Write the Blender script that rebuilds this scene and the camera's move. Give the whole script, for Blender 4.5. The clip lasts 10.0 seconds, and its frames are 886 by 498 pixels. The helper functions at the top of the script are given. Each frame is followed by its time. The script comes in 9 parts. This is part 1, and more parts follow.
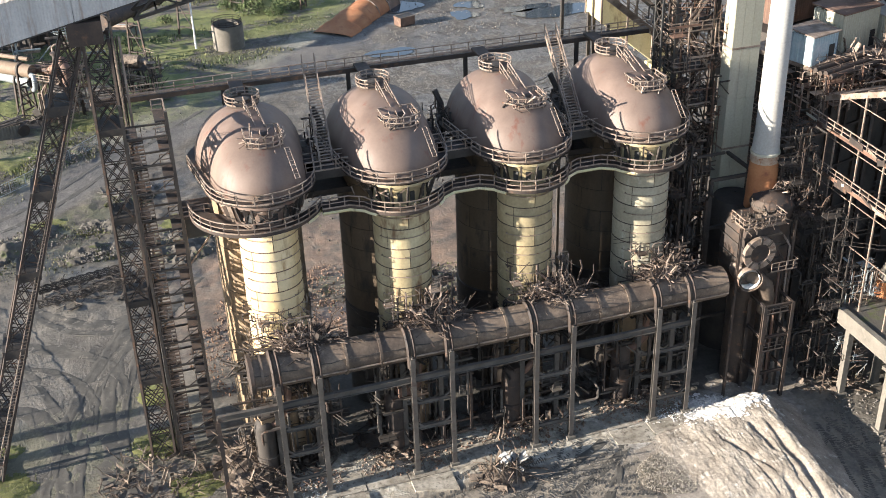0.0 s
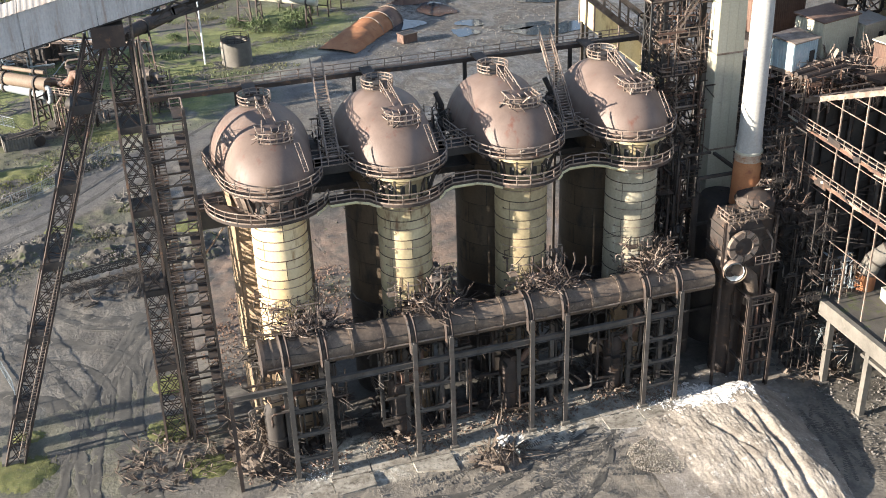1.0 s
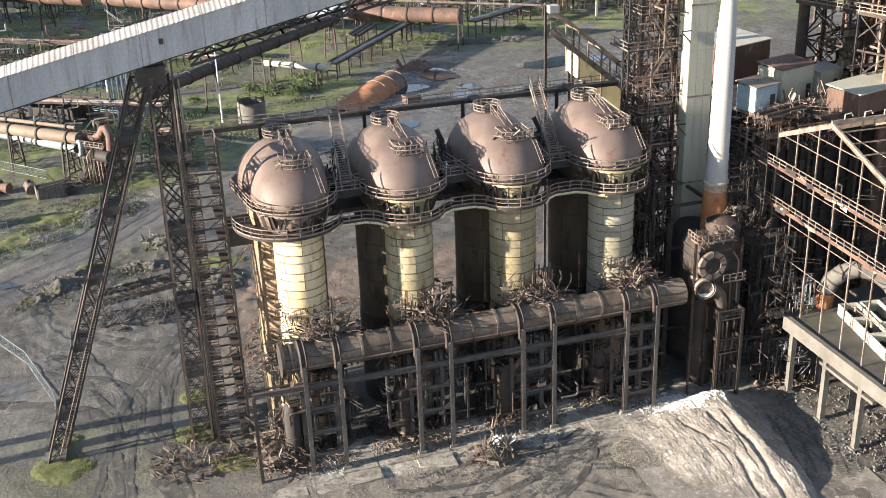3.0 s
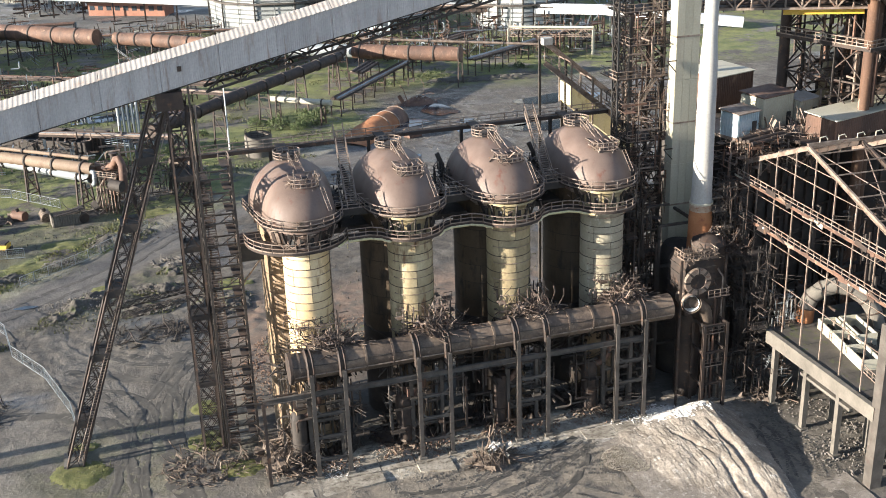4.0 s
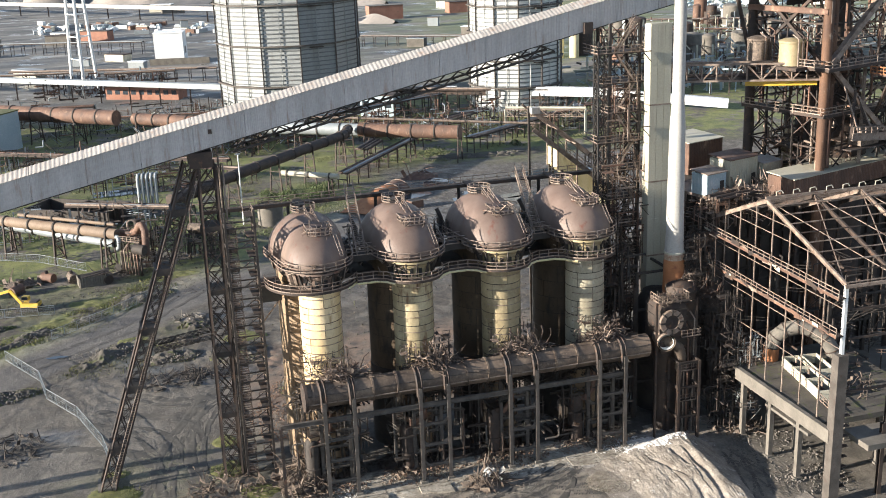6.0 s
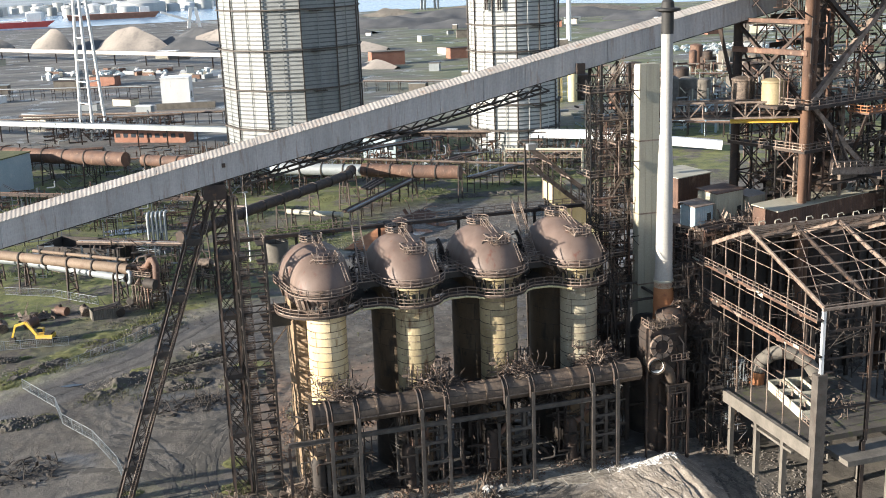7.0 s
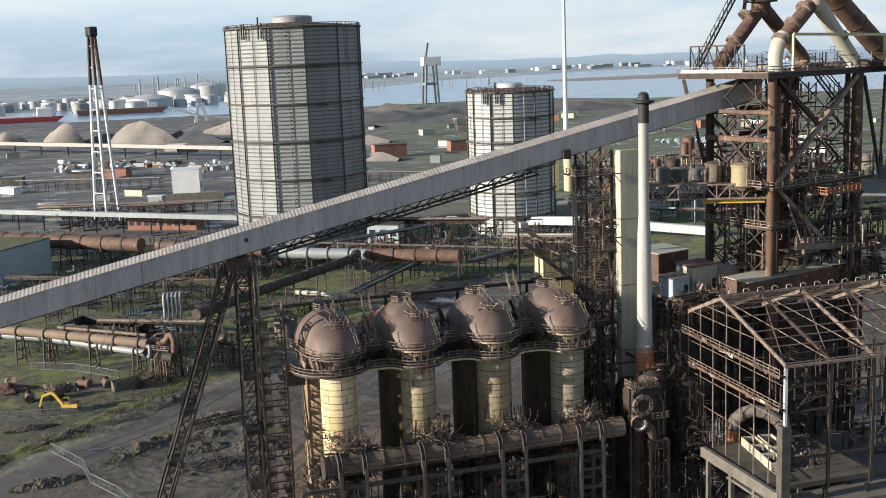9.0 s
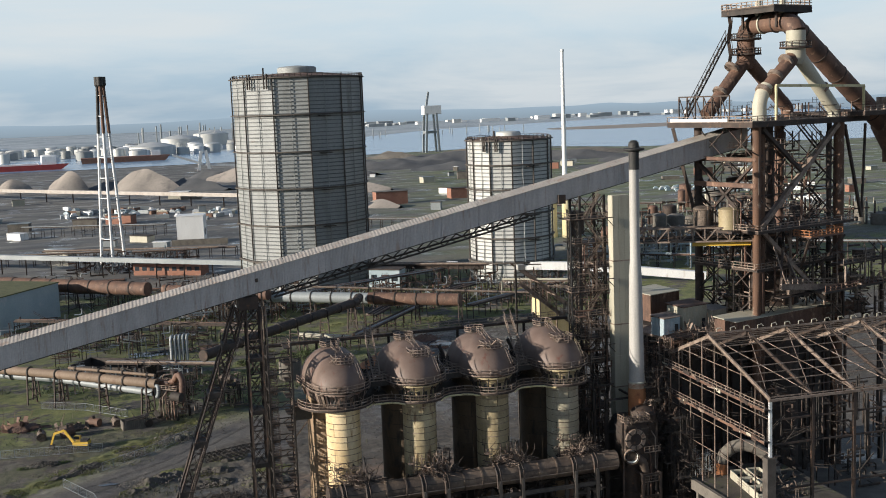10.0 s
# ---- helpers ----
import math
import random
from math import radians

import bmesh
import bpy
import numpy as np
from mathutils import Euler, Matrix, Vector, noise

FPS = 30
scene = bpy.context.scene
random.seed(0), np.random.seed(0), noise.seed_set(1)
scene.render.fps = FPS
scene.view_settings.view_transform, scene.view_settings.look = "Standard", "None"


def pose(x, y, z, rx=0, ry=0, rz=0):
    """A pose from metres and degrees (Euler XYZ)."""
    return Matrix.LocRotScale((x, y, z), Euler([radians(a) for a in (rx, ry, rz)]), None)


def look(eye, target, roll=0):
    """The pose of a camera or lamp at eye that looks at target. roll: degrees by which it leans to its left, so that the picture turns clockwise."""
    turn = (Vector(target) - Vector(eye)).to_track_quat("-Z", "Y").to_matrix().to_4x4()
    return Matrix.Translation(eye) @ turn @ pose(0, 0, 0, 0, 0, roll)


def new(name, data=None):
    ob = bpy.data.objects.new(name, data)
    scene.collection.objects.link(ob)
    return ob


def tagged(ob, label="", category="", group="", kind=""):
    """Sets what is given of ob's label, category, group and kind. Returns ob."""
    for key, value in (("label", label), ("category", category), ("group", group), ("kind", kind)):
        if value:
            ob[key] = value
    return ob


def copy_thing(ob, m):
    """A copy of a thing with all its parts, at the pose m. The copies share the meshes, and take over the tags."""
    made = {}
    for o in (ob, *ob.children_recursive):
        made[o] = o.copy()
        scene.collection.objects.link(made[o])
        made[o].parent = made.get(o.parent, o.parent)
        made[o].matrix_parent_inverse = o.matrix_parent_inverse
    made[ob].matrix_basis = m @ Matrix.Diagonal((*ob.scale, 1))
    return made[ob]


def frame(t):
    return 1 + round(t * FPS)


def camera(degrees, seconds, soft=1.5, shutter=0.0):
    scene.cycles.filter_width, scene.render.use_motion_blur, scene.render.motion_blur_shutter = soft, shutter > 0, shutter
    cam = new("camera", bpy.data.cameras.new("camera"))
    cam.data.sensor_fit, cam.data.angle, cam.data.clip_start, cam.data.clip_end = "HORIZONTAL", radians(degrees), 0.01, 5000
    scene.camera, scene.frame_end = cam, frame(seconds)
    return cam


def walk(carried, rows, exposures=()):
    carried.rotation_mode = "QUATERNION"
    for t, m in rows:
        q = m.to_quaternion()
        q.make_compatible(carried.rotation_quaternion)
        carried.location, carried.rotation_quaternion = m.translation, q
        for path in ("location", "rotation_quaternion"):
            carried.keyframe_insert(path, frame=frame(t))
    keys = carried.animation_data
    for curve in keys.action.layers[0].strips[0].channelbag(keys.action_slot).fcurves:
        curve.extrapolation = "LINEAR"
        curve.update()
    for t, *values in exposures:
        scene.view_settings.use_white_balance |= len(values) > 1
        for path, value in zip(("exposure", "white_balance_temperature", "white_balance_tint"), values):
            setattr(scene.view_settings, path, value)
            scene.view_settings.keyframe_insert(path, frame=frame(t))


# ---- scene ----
cam = camera(43.3, 10.0, 0.95)
METRES, EYE, TILT, LEAN, TURN = 88.0, 78.4, 0.0, 0.0, -16.5
ROWS = [
    (0.0, 0.0, 0.0, 0.0, -0.94, -29.06, 1.69),
    (0.5, 0.0007, -0.0421, -0.0006, -0.88, -28.47, 1.72),
    (1.0, 0.0014, -0.0861, -0.0003, -0.82, -27.72, 1.75),
    (1.5, 0.0015, -0.1318, 0.0002, -0.79, -26.85, 1.77),
    (2.0, 0.0022, -0.1781, 0.0006, -0.75, -25.85, 1.79),
    (2.5, 0.0026, -0.2259, 0.001, -0.71, -24.77, 1.82),
    (4.0, 0.0045, -0.3736, 0.0015, -0.6, -21.49, 1.85),
    (4.5, 0.0046, -0.4242, 0.0028, -0.6, -20.4, 1.86),
    (5.0, 0.0055, -0.4753, 0.0033, -0.57, -19.28, 1.9),
    (5.5, 0.0064, -0.5269, 0.0047, -0.56, -18.17, 1.94),
    (7.0, 0.0076, -0.6825, 0.0046, -0.48, -14.71, 2.03),
    (7.5, 0.0079, -0.735, 0.0051, -0.46, -13.55, 2.07),
    (8.0, 0.0079, -0.7876, 0.0061, -0.45, -12.36, 2.08),
    (8.5, 0.0076, -0.8406, 0.0072, -0.45, -11.17, 2.09),
    (9.0, 0.0072, -0.8936, 0.0088, -0.44, -9.96, 2.1),
    (9.5, 0.0068, -0.9466, 0.0103, -0.43, -8.73, 2.1),
    (10.0, 0.0063, -0.9998, 0.0123, -0.42, -7.52, 2.1),
]
walk(cam, [(t, pose(0, 0, EYE, TILT, LEAN, TURN) @ pose(METRES * x, METRES * y, METRES * z, 90 + pitch, roll, yaw)) for t, x, y, z, yaw, pitch, roll in ROWS],
     exposures=((0.0, 1.05), (2.5, 1.0), (5.5, 0.72), (7.5, 0.45), (8.5, 0.1), (10.0, -0.38)))


# world, sun and sky
SUN_EL, SUN_AZ = radians(13), radians(267)
world = bpy.data.worlds.new("sky")
scene.world = world
world.use_nodes = True
wn, wl = world.node_tree.nodes, world.node_tree.links
wn.clear()
sky = wn.new("ShaderNodeTexSky")
sky.sky_type, sky.sun_disc = "NISHITA", False
sky.sun_elevation, sky.sun_rotation, sky.air_density, sky.dust_density = SUN_EL, SUN_AZ, 1.0, 0.6
def wnode(kind, **kw):
    k = wn.new("ShaderNode" + kind)
    for a, v in kw.items():
        k.inputs[a.replace("_", " ")].default_value = v
    return k


# thin cloud over the blue, thicker towards the horizon
tc, sep = wnode("TexCoord"), wnode("SeparateXYZ")
wl.new(tc.outputs["Generated"], sep.inputs[0])
veil = wn.new("ShaderNodeValToRGB")
stops = ((0.0, (0.5, 0.67, 0.83)), (0.025, (0.58, 0.77, 0.94)), (0.06, (0.8, 0.97, 1.1)), (0.11, (0.9, 1.05, 1.15)), (0.24, (0.33, 0.46, 0.65)), (1.0, (0.09, 0.16, 0.32)))
while len(veil.color_ramp.elements) < len(stops):
    veil.color_ramp.elements.new(0.5)
for e, (p, c) in zip(veil.color_ramp.elements, stops):
    e.position, e.color = p, (*c, 1)
wl.new(sep.outputs["Z"], veil.inputs["Fac"])
cm = wnode("Mapping", Scale=(1.6, 1.6, 9.0))
cn = wnode("TexNoise", Scale=2.2, Detail=6.0, Roughness=0.55, Distortion=0.3)
wl.new(tc.outputs["Generated"], cm.inputs["Vector"])
wl.new(cm.outputs["Vector"], cn.inputs["Vector"])
cr = wnode("MapRange", From_Min=0.45, From_Max=0.66, To_Min=0.0, To_Max=0.75)
wl.new(cn.outputs["Fac"], cr.inputs["Value"])
cloud, blend, dim = wn.new("ShaderNodeMix"), wn.new("ShaderNodeMix"), wn.new("ShaderNodeMix")
for k in (cloud, blend, dim):
    k.data_type = "RGBA"
dim.blend_type = "MULTIPLY"
dim.inputs[0].default_value, dim.inputs[7].default_value = 1.0, (0.06, 0.06, 0.06, 1)
wl.new(sky.outputs["Color"], dim.inputs[6])
cloud.inputs[7].default_value = (1.0, 1.06, 1.1, 1)
low = wnode("MapRange", From_Min=0.12, From_Max=0.4, To_Min=1.0, To_Max=0.15)
wl.new(sep.outputs["Z"], low.inputs["Value"])
thin = wn.new("ShaderNodeMath")
thin.operation = "MULTIPLY"
wl.new(cr.outputs["Result"], thin.inputs[0])
wl.new(low.outputs["Result"], thin.inputs[1])
wl.new(thin.outputs[0], cloud.inputs[0])
wl.new(veil.outputs["Color"], cloud.inputs[6])
blend.inputs[0].default_value = 0.85
wl.new(dim.outputs[2], blend.inputs[6])
wl.new(cloud.outputs[2], blend.inputs[7])
bg = wn.new("ShaderNodeBackground")
bg.inputs["Strength"].default_value = 1.05
wo = wn.new("ShaderNodeOutputWorld")
wl.new(blend.outputs[2], bg.inputs["Color"])
wl.new(bg.outputs["Background"], wo.inputs["Surface"])
sun_data = bpy.data.lights.new("sun", "SUN")
sun_data.energy, sun_data.angle, sun_data.color = 9.6, radians(0.55), (1.0, 0.915, 0.8)
sun = new("sun", sun_data)
sun.matrix_world = look((-97.3, -5.2, 22.5), (0, 0, 0))


# ---- materials ----
def mat(name, c1, c2, rough=0.8, metal=0.0, scale=0.3, fine=5.0, bump=0.3, c3=None, amt=0.5, streak=1.0, vary=0.0, grain=0.25):
    """Two colours mixed by large noise, a third in stains, fine grain and relief; world metres."""
    m = bpy.data.materials.new(name)
    m.use_nodes = True
    n, l = m.node_tree.nodes, m.node_tree.links
    b = n["Principled BSDF"]
    b.inputs["Roughness"].default_value, b.inputs["Metallic"].default_value = rough, metal
    geo = n.new("ShaderNodeNewGeometry")
    mp = n.new("ShaderNodeMapping")
    mp.inputs["Scale"].default_value = (1, 1, streak)
    l.new(geo.outputs["Position"], mp.inputs["Vector"])

    def noi(s, detail, src):
        t = n.new("ShaderNodeTexNoise")
        t.inputs["Scale"].default_value, t.inputs["Detail"].default_value, t.inputs["Roughness"].default_value = s, detail, 0.6
        l.new(src, t.inputs["Vector"])
        return t.outputs["Fac"]

    def ramp(src, a, z):
        r = n.new("ShaderNodeMapRange")
        r.inputs["From Min"].default_value, r.inputs["From Max"].default_value = a, z
        l.new(src, r.inputs["Value"])
        return r.outputs["Result"]

    def mix(f, a, z, mode="MIX"):
        x = n.new("ShaderNodeMix")
        x.data_type, x.blend_type = "RGBA", mode
        for sock, v in ((x.inputs[0], f), (x.inputs[6], a), (x.inputs[7], z)):
            if isinstance(v, (int, float)):
                sock.default_value = v
            elif isinstance(v, tuple):
                sock.default_value = (*v, 1)
            else:
                l.new(v, sock)
        return x.outputs[2]

    col = mix(ramp(noi(scale, 4, mp.outputs["Vector"]), 0.35, 0.65), c1, c2)
    if c3:
        col = mix(ramp(noi(scale * 2.7, 6, mp.outputs["Vector"]), 0.72 - 0.4 * amt, 0.86 - 0.4 * amt), col, c3)
    f = noi(fine, 5, geo.outputs["Position"])
    g = ramp(f, 0.3, 0.7)
    col = mix(grain, col, mix(g, (0.3, 0.3, 0.3), (1, 1, 1)), "MULTIPLY")
    if vary:
        oi = n.new("ShaderNodeObjectInfo")
        h = n.new("ShaderNodeHueSaturation")
        r = n.new("ShaderNodeMapRange")
        r.inputs["To Min"].default_value, r.inputs["To Max"].default_value = 1 - vary, 1 + vary
        l.new(oi.outputs["Random"], r.inputs["Value"])
        l.new(r.outputs["Result"], h.inputs["Value"])
        l.new(col, h.inputs["Color"])
        col = h.outputs["Color"]
    l.new(col, b.inputs["Base Color"])
    if bump:
        bp = n.new("ShaderNodeBump")
        bp.inputs["Strength"].default_value, bp.inputs["Distance"].default_value = bump, 0.06
        l.new(f, bp.inputs["Height"])
        l.new(bp.outputs["Normal"], b.inputs["Normal"])
    return m


STEEL = mat("rusty_steel", (0.035, 0.028, 0.025), (0.075, 0.052, 0.04), 0.75, 0.2, 0.4, 6, 0.3, (0.16, 0.085, 0.05), 0.35)
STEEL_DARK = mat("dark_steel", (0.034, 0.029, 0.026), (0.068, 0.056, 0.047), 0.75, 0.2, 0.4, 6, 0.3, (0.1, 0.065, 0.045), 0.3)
RAIL = mat("weathered_rail", (0.17, 0.125, 0.095), (0.33, 0.26, 0.21), 0.7, 0.2, 0.8, 8, 0.1, (0.15, 0.075, 0.045), 0.4)
DOME = mat("dome_paint", (0.125, 0.085, 0.067), (0.175, 0.124, 0.099), 0.62, 0.0, 0.3, 5.0, 0.05, (0.14, 0.055, 0.036), 0.32, 0.16, grain=0.14)
CREAM = mat("cream_paint", (0.62, 0.46, 0.24), (0.7, 0.57, 0.36), 0.6, 0.0, 0.35, 3, 0.12, (0.36, 0.23, 0.11), 0.34, 0.3, 0.08)
CREAM_OLD = mat("stained_cream_paint", (0.32, 0.255, 0.14), (0.47, 0.395, 0.245), 0.6, 0.0, 0.35, 3, 0.12, (0.17, 0.1, 0.05), 0.45, 0.3, 0.12, 0.35)
CREAM_AGED = mat("patched_cream_paint", (0.27, 0.21, 0.115), (0.39, 0.32, 0.19), 0.6, 0.0, 0.3, 3, 0.12, (0.5, 0.42, 0.26), 0.36, 0.6, 0.14, 0.4)
CREAM_GREY = mat("greyed_cream_paint", (0.29, 0.255, 0.175), (0.41, 0.37, 0.275), 0.6, 0.0, 0.3, 3, 0.12, (0.52, 0.49, 0.4), 0.38, 0.6, 0.12, 0.4)
# CHECKER again, darker: shade on stoves 2 to 4 put into the paint
CHECKER_SHADE = mat("soot_black_shell", (0.085, 0.06, 0.038), (0.14, 0.098, 0.06), 0.75, 0.0, 0.25, 4, 0.2, (0.05, 0.038, 0.03), 0.45, 0.4, 0.12)
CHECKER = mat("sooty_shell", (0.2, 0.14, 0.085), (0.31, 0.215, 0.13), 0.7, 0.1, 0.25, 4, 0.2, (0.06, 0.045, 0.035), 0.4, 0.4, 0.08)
DUCT = mat("duct_shell", (0.085, 0.06, 0.045), (0.185, 0.135, 0.096), 0.75, 0.05, 0.45, 4, 0.3, (0.25, 0.19, 0.14), 0.36, 1.0, 0.3, 0.5)
RUSTCOL = mat("flaking_rust_paint", (0.0816, 0.0442, 0.0286), (0.15, 0.0782, 0.0442), 0.8, 0.0, 0.25, 4, 0.3, (0.36, 0.29, 0.225), 0.36, 0.5, 0.1, 0.4)
DIRT = mat("dark_earth", (0.06, 0.052, 0.044), (0.1, 0.088, 0.072), 0.95, 0.0, 0.3, 4, 0.8, (0.085, 0.095, 0.035), 0.45)
GREYSTEEL = mat("grey_steel", (0.066, 0.057, 0.049), (0.115, 0.1, 0.086), 0.75, 0.1, 0.5, 6, 0.2, (0.075, 0.05, 0.04), 0.4)
BRICKDUST = mat("brown_rubble", (0.15, 0.09, 0.062), (0.23, 0.15, 0.105), 0.95, 0.0, 0.5, 3, 0.8, (0.08, 0.055, 0.04), 0.4, 1.0, 0.15)
WHITE = mat("white_paint", (0.72, 0.72, 0.7), (0.8, 0.8, 0.78), 0.5, 0.0, 0.2, 4, 0.08, (0.55, 0.5, 0.44), 0.3, 0.2, 0.04)
CHIMNEY = mat("weathered_white_paint", (0.331, 0.317, 0.29), (0.432, 0.419, 0.391), 0.55, 0.0, 0.35, 4, 0.08, (0.42, 0.38, 0.33), 0.36, 0.1, 0.03, 0.3)
OFFWHITE = mat("pale_cladding", (0.4, 0.375, 0.285), (0.48, 0.45, 0.36), 0.6, 0.0, 0.2, 4, 0.1, (0.36, 0.33, 0.26), 0.35, 0.15, 0.05)
RUST = mat("orange_rust", (0.3, 0.115, 0.045), (0.38, 0.17, 0.075), 0.85, 0.0, 0.3, 5, 0.4, (0.24, 0.09, 0.045), 0.4, 1.0, 0.08)
SCORCH = mat("scorched_paint", (0.3, 0.18, 0.11), (0.46, 0.38, 0.3), 0.75, 0.0, 0.9, 5, 0.2, (0.28, 0.12, 0.05), 0.5)
TAN = mat("tan_pipe_lagging", (0.17, 0.12, 0.082), (0.25, 0.18, 0.125), 0.75, 0.0, 0.12, 3, 0.15, (0.15, 0.085, 0.055), 0.45, 0.6, 0.08, 0.4)
CLAD = mat("conveyor_cladding", (0.414, 0.389, 0.371), (0.531, 0.5, 0.477), 0.6, 0.0, 0.5, 3, 0.1, (0.36, 0.29, 0.25), 0.42, 0.12, 0.07)
CLAD_ROOF = mat("conveyor_roof_sheet", (0.342, 0.309, 0.275), (0.446, 0.408, 0.366), 0.7, 0.1, 0.2, 3, 0.1, (0.33, 0.255, 0.205), 0.4, 1.0, 0.06)
GALV = mat("holder_sheet", (0.21, 0.235, 0.24), (0.3, 0.322, 0.328), 0.55, 0.1, 0.06, 1.5, 0.1, (0.28, 0.28, 0.28), 0.3, 0.2, 0.05)
CONCRETE = mat("concrete", (0.11, 0.098, 0.082), (0.175, 0.157, 0.132), 0.9, 0.0, 0.3, 5, 0.3, (0.17, 0.15, 0.125), 0.4)
PALEBLUE = mat("pale_blue_cladding", (0.3, 0.385, 0.42), (0.38, 0.46, 0.49), 0.6, 0.0, 0.1, 3, 0.1, (0.5, 0.52, 0.52), 0.3)
SAND = mat("pale_heap_material", (0.185, 0.156, 0.126), (0.33, 0.288, 0.24), 0.95, 0.0, 0.45, 4, 1.0, (0.46, 0.425, 0.375), 0.4, 1.0, 0.0, 0.45)
LIME = mat("lime_powder", (0.5, 0.48, 0.45), (0.68, 0.66, 0.63), 0.95, 0.0, 0.8, 6, 0.6, (0.45, 0.4, 0.35), 0.3)
# coal lifted from black towards blue-grey, distance haze put into the colour
COAL = mat("coal_heap", (0.07, 0.073, 0.078), (0.115, 0.115, 0.115), 0.9, 0.0, 0.05, 1, 0.4, (0.1, 0.095, 0.085), 0.3)
STONEHEAP = mat("aggregate_heap", (0.26, 0.23, 0.2), (0.34, 0.3, 0.26), 0.95, 0.0, 0.03, 0.5, 0.4, (0.2, 0.18, 0.16), 0.4)
RUBBLE = mat("rubble_stone", (0.1, 0.09, 0.078), (0.2, 0.18, 0.16), 0.95, 0.0, 0.6, 4, 0.4, (0.09, 0.075, 0.06), 0.4, 1.0, 0.2)
SCRAP = mat("scrap_metal", (0.1, 0.075, 0.058), (0.22, 0.17, 0.13), 0.7, 0.3, 1.2, 6, 0.3, (0.05, 0.04, 0.035), 0.5)
YELLOW = mat("yellow_paint", (0.6, 0.38, 0.04), (0.68, 0.45, 0.08), 0.5, 0.0, 0.5, 4, 0.05)
YELLOW_WALL = mat("faded_yellow_wall", (0.58, 0.5, 0.26), (0.66, 0.58, 0.36), 0.7, 0.0, 0.4, 4, 0.1, (0.3, 0.22, 0.12), 0.4, 0.3)
BLACK = mat("black_paint", (0.02, 0.02, 0.02), (0.035, 0.033, 0.03), 0.7, 0.0, 1, 5, 0.1)
BRICK = mat("red_brick", (0.26, 0.12, 0.08), (0.32, 0.16, 0.11), 0.9, 0.0, 0.2, 3, 0.2, (0.2, 0.11, 0.08), 0.4)
RED = mat("red_hull_paint", (0.5, 0.06, 0.05), (0.56, 0.09, 0.07), 0.6, 0.0, 0.1, 2, 0.0)
LEAF = mat("shrub_leaf", (0.05, 0.075, 0.025), (0.09, 0.12, 0.04), 0.8, 0.0, 0.6, 4, 0.1, (0.12, 0.11, 0.05), 0.3)
GRASS = mat("grass", (0.075, 0.082, 0.028), (0.12, 0.122, 0.048), 0.9, 0.0, 0.3, 4, 0.4, (0.16, 0.14, 0.07), 0.4)
BROWN = mat("brown_pipe_paint", (0.1, 0.06, 0.045), (0.19, 0.105, 0.07), 0.75, 0.1, 0.3, 3, 0.3, (0.3, 0.19, 0.13), 0.36, 0.6, 0.1, 0.35)
GLASS = mat("dark_window", (0.03, 0.04, 0.05), (0.05, 0.06, 0.07), 0.08, 0.0, 1, 5, 0.0)


def water(name, col, rough):
    m = bpy.data.materials.new(name)
    m.use_nodes = True
    n, l = m.node_tree.nodes, m.node_tree.links
    b = n["Principled BSDF"]
    b.inputs["Base Color"].default_value, b.inputs["Roughness"].default_value = (*col, 1), rough
    t, p, g = n.new("ShaderNodeTexNoise"), n.new("ShaderNodeBump"), n.new("ShaderNodeNewGeometry")
    t.inputs["Scale"].default_value, p.inputs["Strength"].default_value, p.inputs["Distance"].default_value = 0.6, 0.15, 0.05
    l.new(g.outputs["Position"], t.inputs["Vector"])
    l.new(t.outputs["Fac"], p.inputs["Height"])
    l.new(p.outputs["Normal"], b.inputs["Normal"])
    return m


PUDDLE, RIVER = water("puddle_water", (0.03, 0.04, 0.05), 0.06), water("river_water", (0.2, 0.32, 0.45), 0.22)


